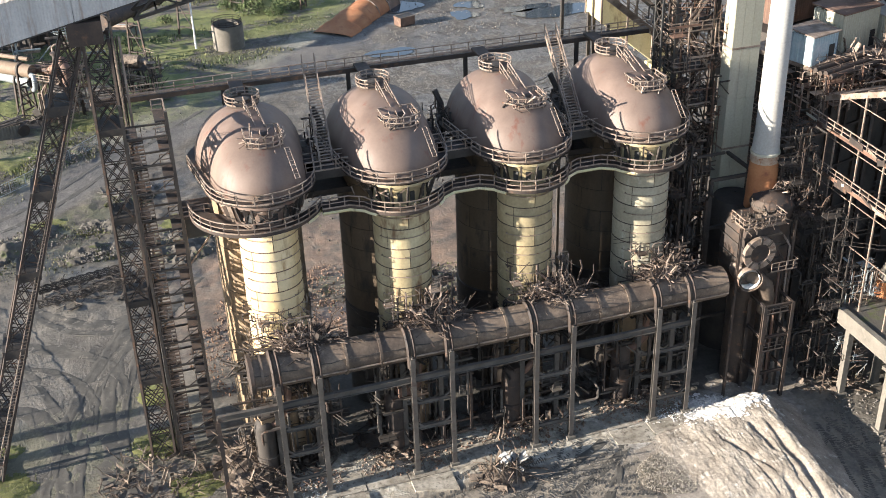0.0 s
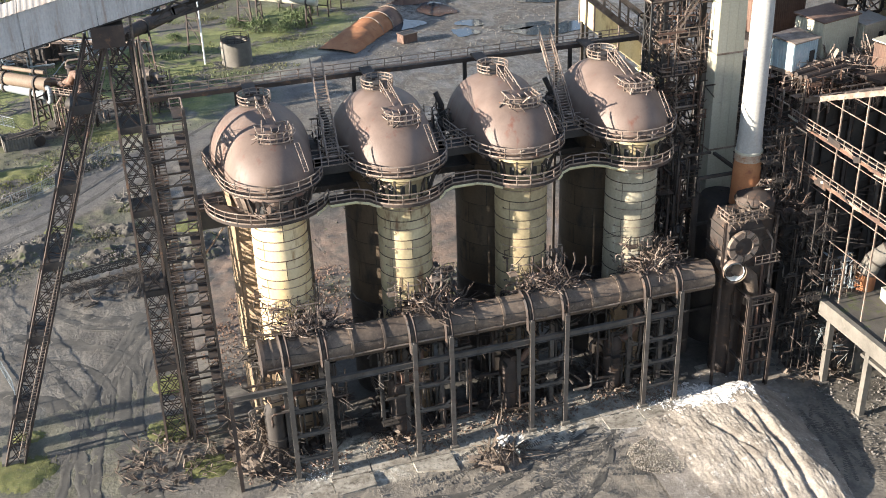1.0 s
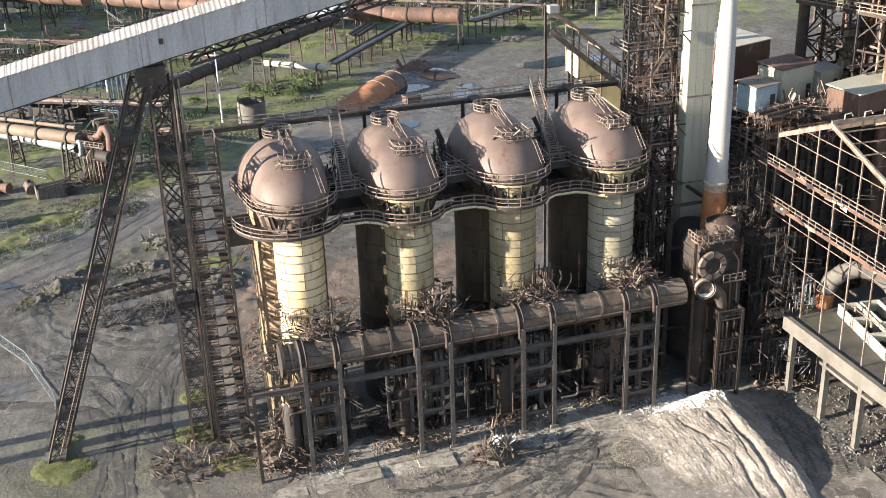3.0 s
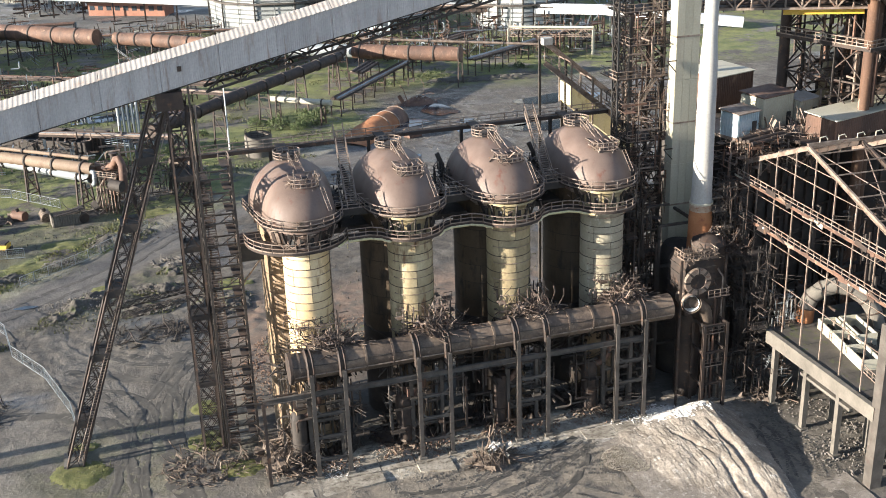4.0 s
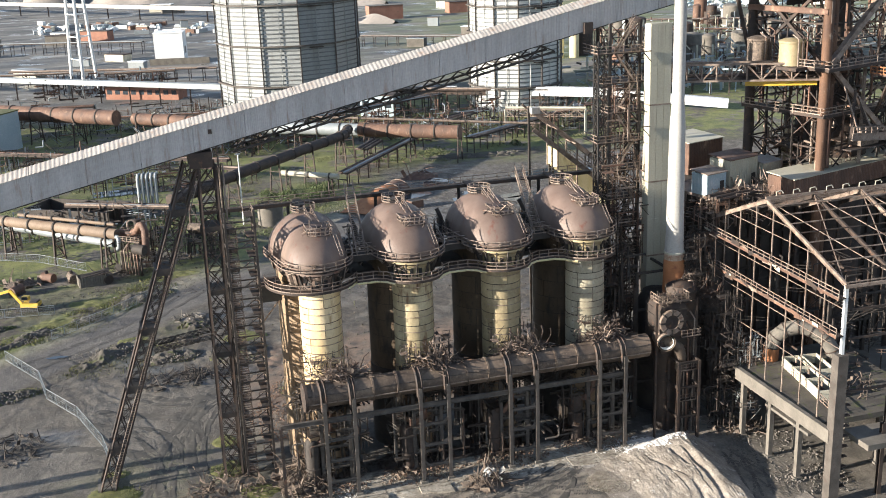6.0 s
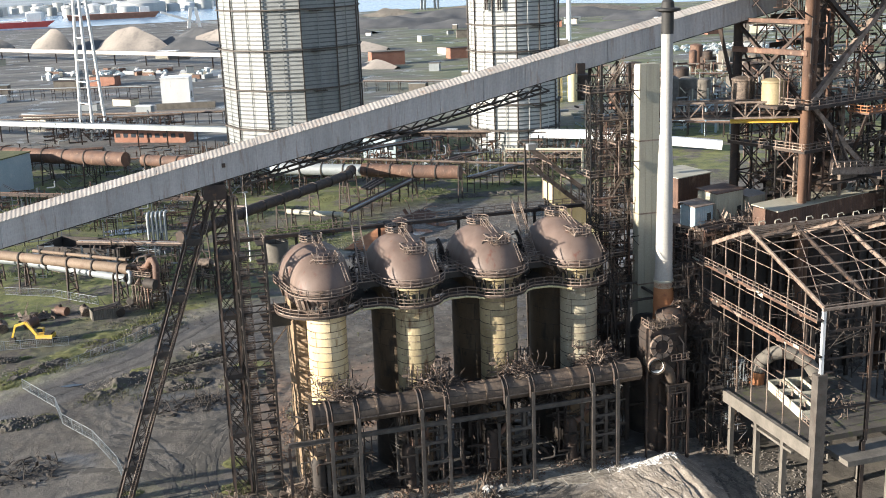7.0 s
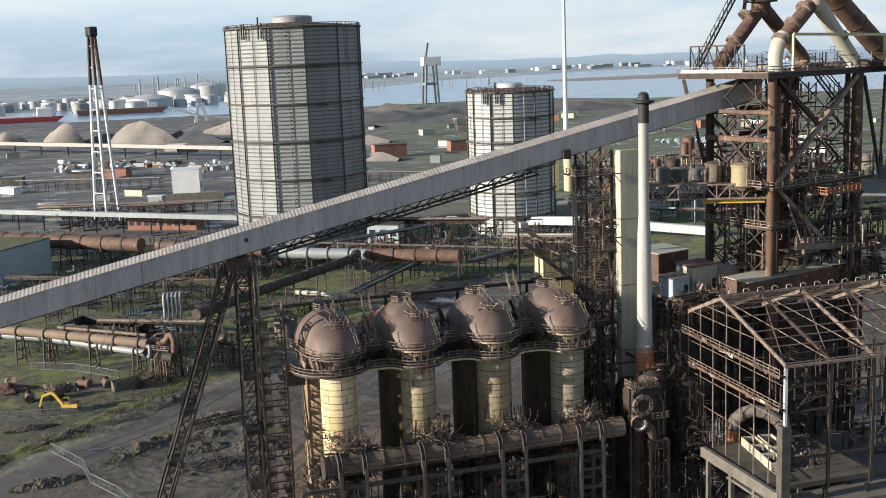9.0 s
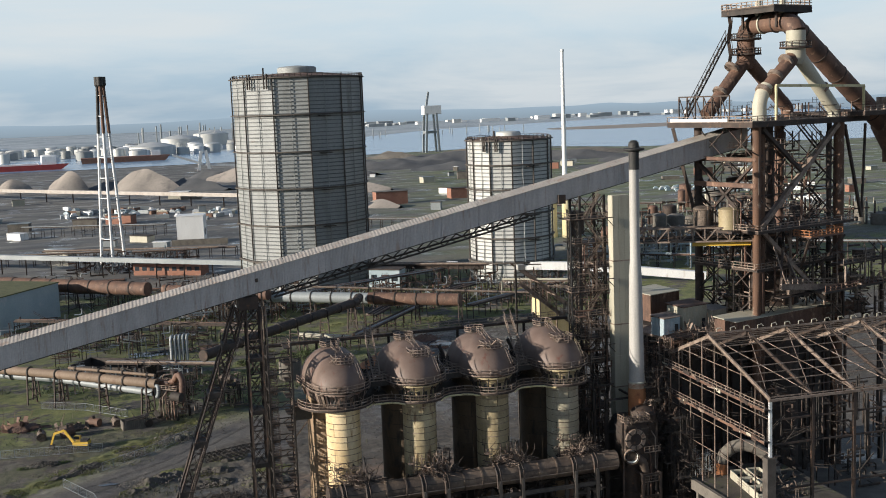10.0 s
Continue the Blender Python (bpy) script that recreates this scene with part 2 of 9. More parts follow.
# ---- mesh building ----
class Geo:
    """Gathers vertices and faces of one mesh."""

    def __init__(self):
        self.v, self.f = [], []

    def add(self, verts, faces):
        k = len(self.v)
        self.v += [tuple(p) for p in verts]
        self.f += [tuple(i + k for i in q) for q in faces]
        return self

    def hexa(self, p):
        return self.add(p, ((0, 3, 2, 1), (4, 5, 6, 7), (0, 1, 5, 4), (1, 2, 6, 5), (2, 3, 7, 6), (3, 0, 4, 7)))

    def box(self, x0, x1, y0, y1, z0, z1):
        return self.hexa([(x0, y0, z0), (x1, y0, z0), (x1, y1, z0), (x0, y1, z0), (x0, y0, z1), (x1, y0, z1), (x1, y1, z1), (x0, y1, z1)])

    def beam(self, p, q, w, h=None, up=(0, 0, 1)):
        """A bar of w across and h high from p to q."""
        p, q, h = Vector(p), Vector(q), h or w
        d = (q - p).normalized()
        s = d.cross(Vector(up))
        if s.length < 0.05:
            s = d.cross(Vector((0, 1, 0)))
        s = s.normalized()
        u = s.cross(d)
        s, u = s * w / 2, u * h / 2
        return self.hexa([p - s - u, p + s - u, q + s - u, q - s - u, p - s + u, p + s + u, q + s + u, q - s + u])

    def ibeam(self, p, q, w, h, up=(0, 0, 1), t=0.06):
        """An H section from p to q: two flanges h apart and the web between."""
        p, q = Vector(p), Vector(q)
        d = (q - p).normalized()
        s = d.cross(Vector(up))
        if s.length < 0.05:
            s = d.cross(Vector((0, 1, 0)))
        u = s.normalized().cross(d) * (h - t) / 2
        self.beam(p + u, q + u, w, t, up).beam(p - u, q - u, w, t, up)
        return self.beam(p, q, t, h - 2 * t, up)

    def tube(self, p, q, r, n=8, r2=None, caps=True):
        p, q, r2 = Vector(p), Vector(q), r if r2 is None else r2
        d = (q - p).normalized()
        s = d.cross(Vector((0, 0, 1)))
        if s.length < 0.05:
            s = d.cross(Vector((0, 1, 0)))
        s = s.normalized()
        u = s.cross(d)
        k = len(self.v)
        for c, rr in ((p, r), (q, r2)):
            for i in range(n):
                a = 2 * math.pi * i / n
                self.v.append(tuple(c + s * (rr * math.cos(a)) + u * (rr * math.sin(a))))
        self.f += [(k + i, k + n + i, k + n + (i + 1) % n, k + (i + 1) % n) for i in range(n)]
        if caps:
            self.f += [tuple(k + i for i in range(n)), tuple(k + n + i for i in reversed(range(n)))]
        return self

    def path(self, pts, r, n=6, closed=False):
        """A round bar along a line of points."""
        pts = [Vector(p) for p in pts]
        m, k, last = len(pts), len(self.v), None
        for i, p in enumerate(pts):
            a = pts[i - 1] if i or closed else p
            b = pts[(i + 1) % m] if i < m - 1 or closed else p
            d = (b - a).normalized()
            s = d.cross(Vector((0, 0, 1))) if last is None else last - d * last.dot(d)
            if s.length < 0.05:
                s = d.cross(Vector((0.3, 1, 0)))
            last = s = s.normalized()
            u = s.cross(d)
            for j in range(n):
                t = 2 * math.pi * j / n
                self.v.append(tuple(p + s * (r * math.cos(t)) + u * (r * math.sin(t))))
        for i in range(m if closed else m - 1):
            a, b = k + i * n, k + (i + 1) % m * n
            self.f += [(a + j, b + j, b + (j + 1) % n, a + (j + 1) % n) for j in range(n)]
        if not closed:
            self.f += [tuple(k + j for j in range(n)), tuple(k + (m - 1) * n + j for j in reversed(range(n)))]
        return self

    def lathe(self, prof, n=32, c=(0, 0, 0), a0=0.0, a1=2 * math.pi):
        """Turns a profile of (radius, height) round an upright axis at c."""
        k, full, m = len(self.v), abs(a1 - a0 - 2 * math.pi) < 1e-6, len(prof)
        cols = n if full else n + 1
        for i in range(cols):
            a = a0 + (a1 - a0) * i / n
            for r, z in prof:
                self.v.append((c[0] + r * math.cos(a), c[1] + r * math.sin(a), c[2] + z))
        for i in range(n):
            a, b = k + i * m, k + (i + 1) % cols * m
            self.f += [(a + j, b + j, b + j + 1, a + j + 1) for j in range(m - 1)]
        return self

    def rails(self, pts, h=1.1, step=1.7, r=0.05, closed=False, toe=True):
        """A handrail with posts, two rails and a toe board along the points."""
        pts = [Vector(p) for p in pts]
        if closed:
            pts = pts + pts[:1]
        for a, b in zip(pts, pts[1:]):
            for z, rr in ((h, r), (h * 0.52, r * 0.85)):
                self.beam(a + Vector((0, 0, z)), b + Vector((0, 0, z)), 2 * rr)
            if toe:
                self.beam(a + Vector((0, 0, 0.08)), b + Vector((0, 0, 0.08)), 0.03, 0.16)
        run, want = 0.0, 0.0
        for a, b in zip(pts, pts[1:]):
            d = (b - a).length
            while want <= run + d:
                p = a.lerp(b, (want - run) / d) if d else a
                self.beam(p, p + Vector((0, 0, h)), 2 * r)
                want += step
            run += d
        return self

    def lattice(self, p, q, w, d, side, n, r, chord=0.0):
        """Lacing of a box truss from p to q: X bracing on its four faces."""
        p, q = Vector(p), Vector(q)
        ax = (q - p).normalized()
        s = (Vector(side) - ax * ax.dot(Vector(side))).normalized() * w / 2
        u = s.normalized().cross(ax) * d / 2
        cor = [s + u, -s + u, -s - u, s - u]
        for i in range(n):
            a, b = p.lerp(q, i / n), p.lerp(q, (i + 1) / n)
            for j in range(4):
                c1, c2 = cor[j], cor[(j + 1) % 4]
                self.beam(a + c1, b + c2, r, r, ax).beam(a + c2, b + c1, r, r, ax)
                self.beam(a + c1, a + c2, r)
        return [(p + c, q + c) for c in cor]


def part(name, g, material, parent=None, label="", smooth=True):
    """Links the gathered mesh as one object, under its thing or part."""
    me = bpy.data.meshes.new(name)
    me.from_pydata(g.v, [], g.f)
    me.materials.append(material)
    if smooth:
        me.polygons.foreach_set("use_smooth", [True] * len(me.polygons))
        me.set_sharp_from_angle(angle=radians(32))
    me.update()
    ob = new(name, me)
    ob.parent = parent
    if label:
        ob["label"] = label
    return ob


def again(ob, m, parent=None):
    """Another object on the same mesh."""
    o = new(ob.name.split(".")[0], ob.data)
    o.parent, o.matrix_basis = parent, m
    if "label" in ob:
        o["label"] = ob["label"]
    return o


def thing(name, x, y, z, label, category, group="", rz=0.0, kind=""):
    """An empty at a thing's base, to carry its parts."""
    e = new(name)
    e.empty_display_size = 0.5
    e.matrix_basis = pose(x, y, z, 0, 0, rz)
    return tagged(e, label, category, group, kind)


def scatter_scrap(name, label, cx, cy, z0, rx, ry, h, n, seed, material, size=1.6, plates=0.25, mound=True, along=1.0):
    """A tangle of bent bars and torn plates heaped on a low mound."""
    r, g = random.Random(seed), Geo()
    k = 14
    for j in range(3 if mound else 0):
        g.v += [(cx + rx * (0.95, 0.6, 0.05)[j] * math.cos(2 * math.pi * i / k), cy + ry * (0.95, 0.6, 0.05)[j] * math.sin(2 * math.pi * i / k), z0 + h * (-0.1, 0.3, 0.5)[j] * (1 + 0.4 * r.uniform(-1, 1))) for i in range(k)]
    g.f += [(j * k + i, j * k + (i + 1) % k, (j + 1) * k + (i + 1) % k, (j + 1) * k + i) for j in range(2 if mound else 0) for i in range(k)]
    for i in range(n):
        a, u = r.uniform(0, 2 * math.pi), math.sqrt(r.random())
        p = Vector((cx + rx * u * math.cos(a), cy + ry * u * math.sin(a), z0 + h * (1 - u) * r.random()))
        d = Vector((r.uniform(-1, 1) * along, r.uniform(-1, 1), r.uniform(-0.3, 0.3) if r.random() < 0.85 else 1.6)).normalized()
        s = size * r.uniform(0.4, 1.3)
        if r.random() < plates:
            w = s * r.uniform(0.2, 0.5)
            g.beam(p, p + d * s * 0.7, w, 0.04, (r.uniform(-1, 1), r.uniform(-1, 1), r.uniform(0, 1)))
        else:
            w = r.choice((0.03, 0.045, 0.06, 0.09, 0.14)) * (0.8 + 0.15 * size)
            q = p + d * s * 1.35
            g.beam(p, q, w)
            k = r.random()
            if k < 0.3:
                e = Vector((r.uniform(-1, 1), r.uniform(-1, 1), r.uniform(-0.8, 0.3))).normalized()
                g.beam(q, q + (d + e * 0.6).normalized() * s * 0.5, w)
            elif k < 0.42:
                # a torn piece of railing or ladder
                o = Vector((-d.y, d.x, r.uniform(-0.3, 0.3))).normalized() * 0.5
                g.beam(p + o, q + o, w)
                for m in range(6):
                    c = p.lerp(q, m / 5)
                    g.beam(c, c + o, w * 0.7)
    return tagged(part(name, g, material), label, "scrap heap", kind="stuff")


def steelwork(name, label, cx, cy, z0, w, d, h, n, seed, materials, bar=0.14, longest=5.0):
    """Crowded plant steelwork in a box: posts, beams, pipes with bends, small floors; one object a material."""
    r = random.Random(seed)
    gs = [Geo() for _ in materials]
    for i in range(n):
        g = r.choice(gs)
        p = Vector((cx + r.uniform(-w, w) / 2, cy + r.uniform(-d, d) / 2, z0 + r.random() * h))
        s = longest * r.uniform(0.25, 1.0)
        k = r.random()
        if k < 0.3:
            g.beam((p.x, p.y, max(z0, p.z - s)), (p.x, p.y, min(z0 + h, p.z + s)), bar * r.uniform(0.6, 1.7))
        elif k < 0.55:
            e = Vector((s, 0, 0)) if r.random() < 0.6 else Vector((0, s * 0.7, 0))
            g.beam(p - e / 2, p + e / 2, bar * r.uniform(0.6, 1.6), bar * r.uniform(1, 2))
        elif k < 0.68:
            e = Vector((s * r.choice((-0.6, 0.6)), 0, s * 0.6))
            g.beam(p - e / 2, p + e / 2, bar * 0.8)
        elif k < 0.76:
            rr = bar * r.uniform(0.4, 1.3)
            q = p + Vector((s * r.choice((-0.6, 0.6)), 0, 0))
            u = q + Vector((0, 0, s * r.choice((-0.5, 0.4))))
            g.path([p, p.lerp(q, 0.85), q.lerp(u, 0.15), u, u + Vector((0, s * 0.3, 0))], rr, 8)
        elif k < 0.9:
            # a light rail or cable run
            e = Vector((r.uniform(-1, 1), r.uniform(-0.6, 0.6), r.choice((0, 0, r.uniform(-0.8, 0.8))))).normalized() * s * 0.7
            g.beam(p - e, p + e, bar * 0.45).beam(p - e + Vector((0, 0, 0.5)), p + e + Vector((0, 0, 0.5)), bar * 0.45)
        else:
            g.box(p.x - s * 0.25, p.x + s * 0.25, p.y - 0.6, p.y + 0.6, p.z, p.z + 0.06)
            g.rails([(p.x - s * 0.25, p.y - 0.6, p.z), (p.x + s * 0.25, p.y - 0.6, p.z)], step=1.0, r=0.03, toe=False)
    for g, m in zip(gs, materials):
        if g.v:
            tagged(part(name, g, m), label, "steelwork", kind="stuff")


def scatter_stones(name, label, cx, cy, rx, ry, n, size, seed, material, z0=0.0, h=0.0, category="rubble"):
    """Loose broken stones, each an uneven block."""
    r, g = random.Random(seed), Geo()
    for i in range(n):
        a, u = r.uniform(0, 2 * math.pi), math.sqrt(r.random())
        x, y = cx + rx * u * math.cos(a), cy + ry * u * math.sin(a)
        s = size * r.uniform(0.25, 1.0) ** 1.5
        z = z0 + h * (1 - u) * r.random() + s * 0.15
        m = Matrix.LocRotScale((x, y, z), Euler((r.uniform(0, 6), r.uniform(0, 6), r.uniform(0, 6))), (s, s * r.uniform(0.5, 1), s * r.uniform(0.4, 0.9)))
        g.hexa([m @ Vector((0.5 * a2 * r.uniform(0.6, 1.1), 0.5 * b2 * r.uniform(0.6, 1.1), 0.5 * c2 * r.uniform(0.6, 1.1))) for a2, b2, c2 in ((-1, -1, -1), (1, -1, -1), (1, 1, -1), (-1, 1, -1), (-1, -1, 1), (1, -1, 1), (1, 1, 1), (-1, 1, 1))])
    return tagged(part(name, g, material, smooth=False), label, category, kind="stuff")


def tufts(name, label, spots, seed, material, blade=0.9):
    """Clumps of thin leaning blades."""
    r, g = random.Random(seed), Geo()
    for cx, cy, rx, ry, n in spots:
        for i in range(n):
            a, u = r.uniform(0, 2 * math.pi), math.sqrt(r.random())
            p = Vector((cx + rx * u * math.cos(a), cy + ry * u * math.sin(a), ground_z(cx, cy) - 0.1))
            s = blade * r.uniform(0.4, 1.2)
            t, w = r.uniform(0, 6.3), s * 0.22
            side = Vector((math.cos(t), math.sin(t), 0)) * w
            top = p + Vector((r.uniform(-0.5, 0.5) * s, r.uniform(-0.5, 0.5) * s, s))
            g.add([p - side, p + side, top], [(0, 1, 2)])
    return tagged(part(name, g, material, smooth=False), label, "grass", kind="stuff")


def arc(cx, cy, r, a0, a1, n, z=0.0):
    return [(cx + r * math.cos(radians(a0 + (a1 - a0) * i / n)), cy + r * math.sin(radians(a0 + (a1 - a0) * i / n)), z) for i in range(n + 1)]


rnd = random.Random(7)
# ---- ground ----
def lines(*spans):
    out = []
    for a, b, n in spans:
        out += [a + (b - a) * i / n for i in range(n)]
    return out + [spans[-1][1]]


def ground_z(x, y):
    near = max(0.0, 1 - max(abs(x - 25) / 110, abs(y - 120) / 130) ** 2)
    p = Vector((x, y, 0))
    off = abs(-0.69 * x + 0.724 * y - 136.0)
    rough = min(1.0, max(0.0, (off - 4.5) / 4)) * min(1.0, max(0.0, (y - 118) / 25)) * (1.0 if x < 12 else max(0.25, 1 - (x - 12) / 25))
    churn = 0.34 * abs(noise.noise(p * 0.3)) + 0.22 * noise.noise(p * 0.62 + Vector((7, 3, 0))) + 0.1 * noise.noise(p * 1.4)
    return near * (0.35 * noise.noise(p * 0.06) + 0.12 * noise.noise(p * 0.35) + 0.06 * noise.noise(p * 1.1) + rough * churn) - 0.1


def grid_mesh(xs, ys, fz):
    g, n = Geo(), len(xs)
    g.v = [(x, y, fz(x, y)) for y in ys for x in xs]
    g.f = [(j * n + i, j * n + i + 1, (j + 1) * n + i + 1, (j + 1) * n + i) for j in range(len(ys) - 1) for i in range(n - 1)]
    return g


def ground_material():
    m = bpy.data.materials.new("works_ground")
    m.use_nodes = True
    n, l = m.node_tree.nodes, m.node_tree.links
    b = n["Principled BSDF"]
    geo = n.new("ShaderNodeNewGeometry")
    sep = n.new("ShaderNodeSeparateXYZ")
    l.new(geo.outputs["Position"], sep.inputs[0])

    def val(v, sock):
        if isinstance(v, (int, float)):
            sock.default_value = v
        else:
            l.new(v, sock)

    def noi(s, d=5, dist=0.0, sc=(1, 1, 1), rot=0.0):
        mp = n.new("ShaderNodeMapping")
        mp.inputs["Scale"].default_value, mp.inputs["Rotation"].default_value = sc, (0, 0, rot)
        l.new(geo.outputs["Position"], mp.inputs["Vector"])
        t = n.new("ShaderNodeTexNoise")
        t.inputs["Scale"].default_value, t.inputs["Detail"].default_value, t.inputs["Distortion"].default_value, t.inputs["Roughness"].default_value = s, d, dist, 0.62
        l.new(mp.outputs["Vector"], t.inputs["Vector"])
        return t.outputs["Fac"]

    def step(v, a, z, lo=0.0, hi=1.0):
        r = n.new("ShaderNodeMapRange")
        val(v, r.inputs["Value"])
        for k, w in (("From Min", a), ("From Max", z), ("To Min", lo), ("To Max", hi)):
            r.inputs[k].default_value = w
        return r.outputs["Result"]

    def op(kind, a, z):
        k = n.new("ShaderNodeMath")
        k.operation = kind
        val(a, k.inputs[0]), val(z, k.inputs[1])
        return k.outputs[0]

    def mix(f, a, z, mode="MIX"):
        x = n.new("ShaderNodeMix")
        x.data_type, x.blend_type = "RGBA", mode
        val(f, x.inputs[0])
        for sock, v in ((x.inputs[6], a), (x.inputs[7], z)):
            if isinstance(v, tuple):
                sock.default_value = (*v, 1)
            else:
                l.new(v, sock)
        return x.outputs[2]

    X, Y = sep.outputs["X"], sep.outputs["Y"]

    def band(v, a, z, soft):
        return op("MULTIPLY", step(v, a - soft, a + soft), step(v, z - soft, z + soft, 1, 0))

    wob = op("MULTIPLY_ADD", noi(0.05, 4), 24.0)
    wob.node.inputs[2].default_value = -12.0
    fine = noi(2.2, 6)
    tracks = noi(0.22, 6, 2.5, (1, 0.35, 1), 0.35)
    ruts = noi(0.5, 6, 3.0)
    base = mix(step(noi(0.07, 6, 0.8), 0.36, 0.62), (0.066, 0.058, 0.049), (0.14, 0.125, 0.105))
    base = mix(step(tracks, 0.52, 0.64, 0, 0.55), base, (0.055, 0.05, 0.043))
    base = mix(step(ruts, 0.57, 0.7, 0, 0.35), base, (0.18, 0.162, 0.138))
    base = mix(step(noi(1.3, 6), 0.6, 0.7, 0, 0.35), base, (0.2, 0.18, 0.152))
    base = mix(step(noi(0.13, 5, 1.0), 0.6, 0.68, 0, 0.6), base, (0.05, 0.046, 0.043))
    # dark churned soil and cinders over the rear yard
    cinder = op("MULTIPLY", band(op("ADD", Y, wob), 140, 300, 14), step(noi(0.16, 6, 1.2), 0.38, 0.54, 0.2, 0.92))
    base = mix(cinder, base, mix(step(noi(0.7, 6), 0.36, 0.64), (0.032, 0.028, 0.024), (0.086, 0.072, 0.056)))
    # wet dark mud with pale dried ridges behind the stoves
    mud = op("MULTIPLY", band(op("ADD", Y, wob), 175, 290, 10), band(op("ADD", X, wob), 30, 140, 8))
    base = mix(op("MULTIPLY", mud, step(noi(0.35, 6, 3.5, (1, 0.5, 1), 0.6), 0.5, 0.58, 0.0, 0.7)), base, (0.055, 0.05, 0.045))
    base = mix(op("MULTIPLY", mud, step(noi(0.5, 6, 4.0, (1, 0.45, 1), -0.5), 0.5, 0.6, 0, 0.6)), base, (0.19, 0.172, 0.146))
    # smooth road past the trestle
    across = op("SUBTRACT", op("ADD", op("ADD", op("MULTIPLY", X, -0.69), op("MULTIPLY", Y, 0.724)), op("MULTIPLY", wob, 0.1)), 136.0)
    off = op("ABSOLUTE", across, 0.0)
    ahead = op("MULTIPLY", step(Y, 134, 148), step(Y, 262, 240))
    road = op("MULTIPLY", step(off, 4.2, 6.2, 1, 0), ahead)
    base = mix(op("MULTIPLY", road, 0.95), base, mix(step(noi(0.16, 5, 0.6), 0.38, 0.62), (0.072, 0.066, 0.061), (0.115, 0.104, 0.092)))
    shoulder = op("MULTIPLY", op("MULTIPLY", step(across, 4.5, 6.5), step(across, 11.5, 9.0)), ahead)
    base = mix(op("MULTIPLY", shoulder, step(noi(0.3, 6), 0.35, 0.6, 0.3, 0.95)), base, (0.185, 0.172, 0.135))
    verge = op("MULTIPLY", op("MULTIPLY", step(across, 8.5, 10.5), step(across, 20.0, 16.0)), op("MULTIPLY", step(Y, 148, 158), step(Y, 215, 200)))
    # brown brick rubble and dust behind the stoves
    ruin = op("MULTIPLY", band(op("ADD", Y, op("MULTIPLY", wob, 0.6)), 116, 150, 4), band(op("ADD", X, wob), 4, 62, 6))
    base = mix(op("MULTIPLY", ruin, step(noi(0.3, 6), 0.35, 0.6)), base, (0.17, 0.115, 0.082))
    # pale dusty slab in front of the stoves
    dust = op("MULTIPLY", band(op("ADD", Y, op("MULTIPLY", wob, 0.35)), 66, 92, 3), band(op("ADD", X, wob), 4, 72, 6))
    base = mix(op("MULTIPLY", dust, step(noi(0.35, 6), 0.36, 0.62)), base, (0.2, 0.17, 0.132))
    # darker, uneven strip of ground below the stoves and duct
    dark_strip = op("MULTIPLY", band(op("ADD", Y, op("MULTIPLY", wob, 0.2)), 91.5, 116, 2), band(op("ADD", X, op("MULTIPLY", wob, 0.3)), 2, 76, 2))
    base = mix(op("MULTIPLY", dark_strip, step(noi(0.4, 6), 0.3, 0.6, 0.2, 0.85)), base, (0.05, 0.044, 0.037))
    slab = op("MULTIPLY", band(op("ADD", Y, op("MULTIPLY", wob, 0.06)), 86.5, 95.0, 0.6), band(op("ADD", X, op("MULTIPLY", wob, 0.4)), 9, 56, 2))
    base = mix(op("MULTIPLY", slab, step(noi(0.45, 6), 0.36, 0.52)), base, mix(step(noi(1.1, 5), 0.4, 0.6), (0.25, 0.22, 0.175), (0.36, 0.33, 0.275)))
    dustw = op("MULTIPLY", band(op("ADD", Y, op("MULTIPLY", wob, 0.1)), 84.5, 92, 1.2), band(op("ADD", X, op("MULTIPLY", wob, 0.2)), 47, 66, 3))
    base = mix(op("MULTIPLY", dustw, step(noi(0.7, 6), 0.42, 0.58)), base, (0.42, 0.405, 0.385))
    # grass: by the stair tower, along the yard's edge, and over the land behind
    far = band(op("ADD", Y, wob), 290, 430, 12)
    strip = op("MULTIPLY", band(op("ADD", op("ADD", Y, op("MULTIPLY", X, -0.55)), wob), 222, 262, 8), band(X, -60, 60, 8))
    left = op("MULTIPLY", op("MULTIPLY", band(op("ADD", Y, wob), 152, 222, 6), band(op("ADD", X, wob), -90, -6, 6)), step(off, 6.0, 8.0))
    tufts = op("MULTIPLY", band(op("ADD", Y, wob), 90, 112, 3), band(X, -27, 1, 4))
    mid = op("MULTIPLY", band(op("ADD", Y, wob), 205, 300, 8), step(op("ADD", X, wob), 28, 12))
    zone = op("MAXIMUM", op("MAXIMUM", op("MAXIMUM", far, strip), mid), op("MAXIMUM", op("MULTIPLY", left, 0.3), op("MULTIPLY", tufts, 0.2)))
    zone = op("MAXIMUM", zone, op("MULTIPLY", verge, 1.0))
    grass = op("MULTIPLY", zone, step(op("ADD", noi(0.09, 6), op("MULTIPLY", noi(0.6, 4), 0.35)), 0.6, 0.68))
    green = mix(step(noi(0.2, 5), 0.35, 0.65), (0.07, 0.085, 0.026), (0.155, 0.16, 0.055))
    soil = op("MULTIPLY", op("MAXIMUM", far, mid), step(noi(0.06, 6, 0.8, (1, 1.8, 1)), 0.5, 0.58, 0, 0.85))
    base = mix(soil, base, mix(step(noi(0.4, 4), 0.4, 0.6), (0.035, 0.033, 0.029), (0.075, 0.068, 0.056)))
    base = mix(grass, base, green)
    # land beyond the works: dark stockyard with pale tracks, blacks lifted for haze
    back = step(Y, 430, 480)
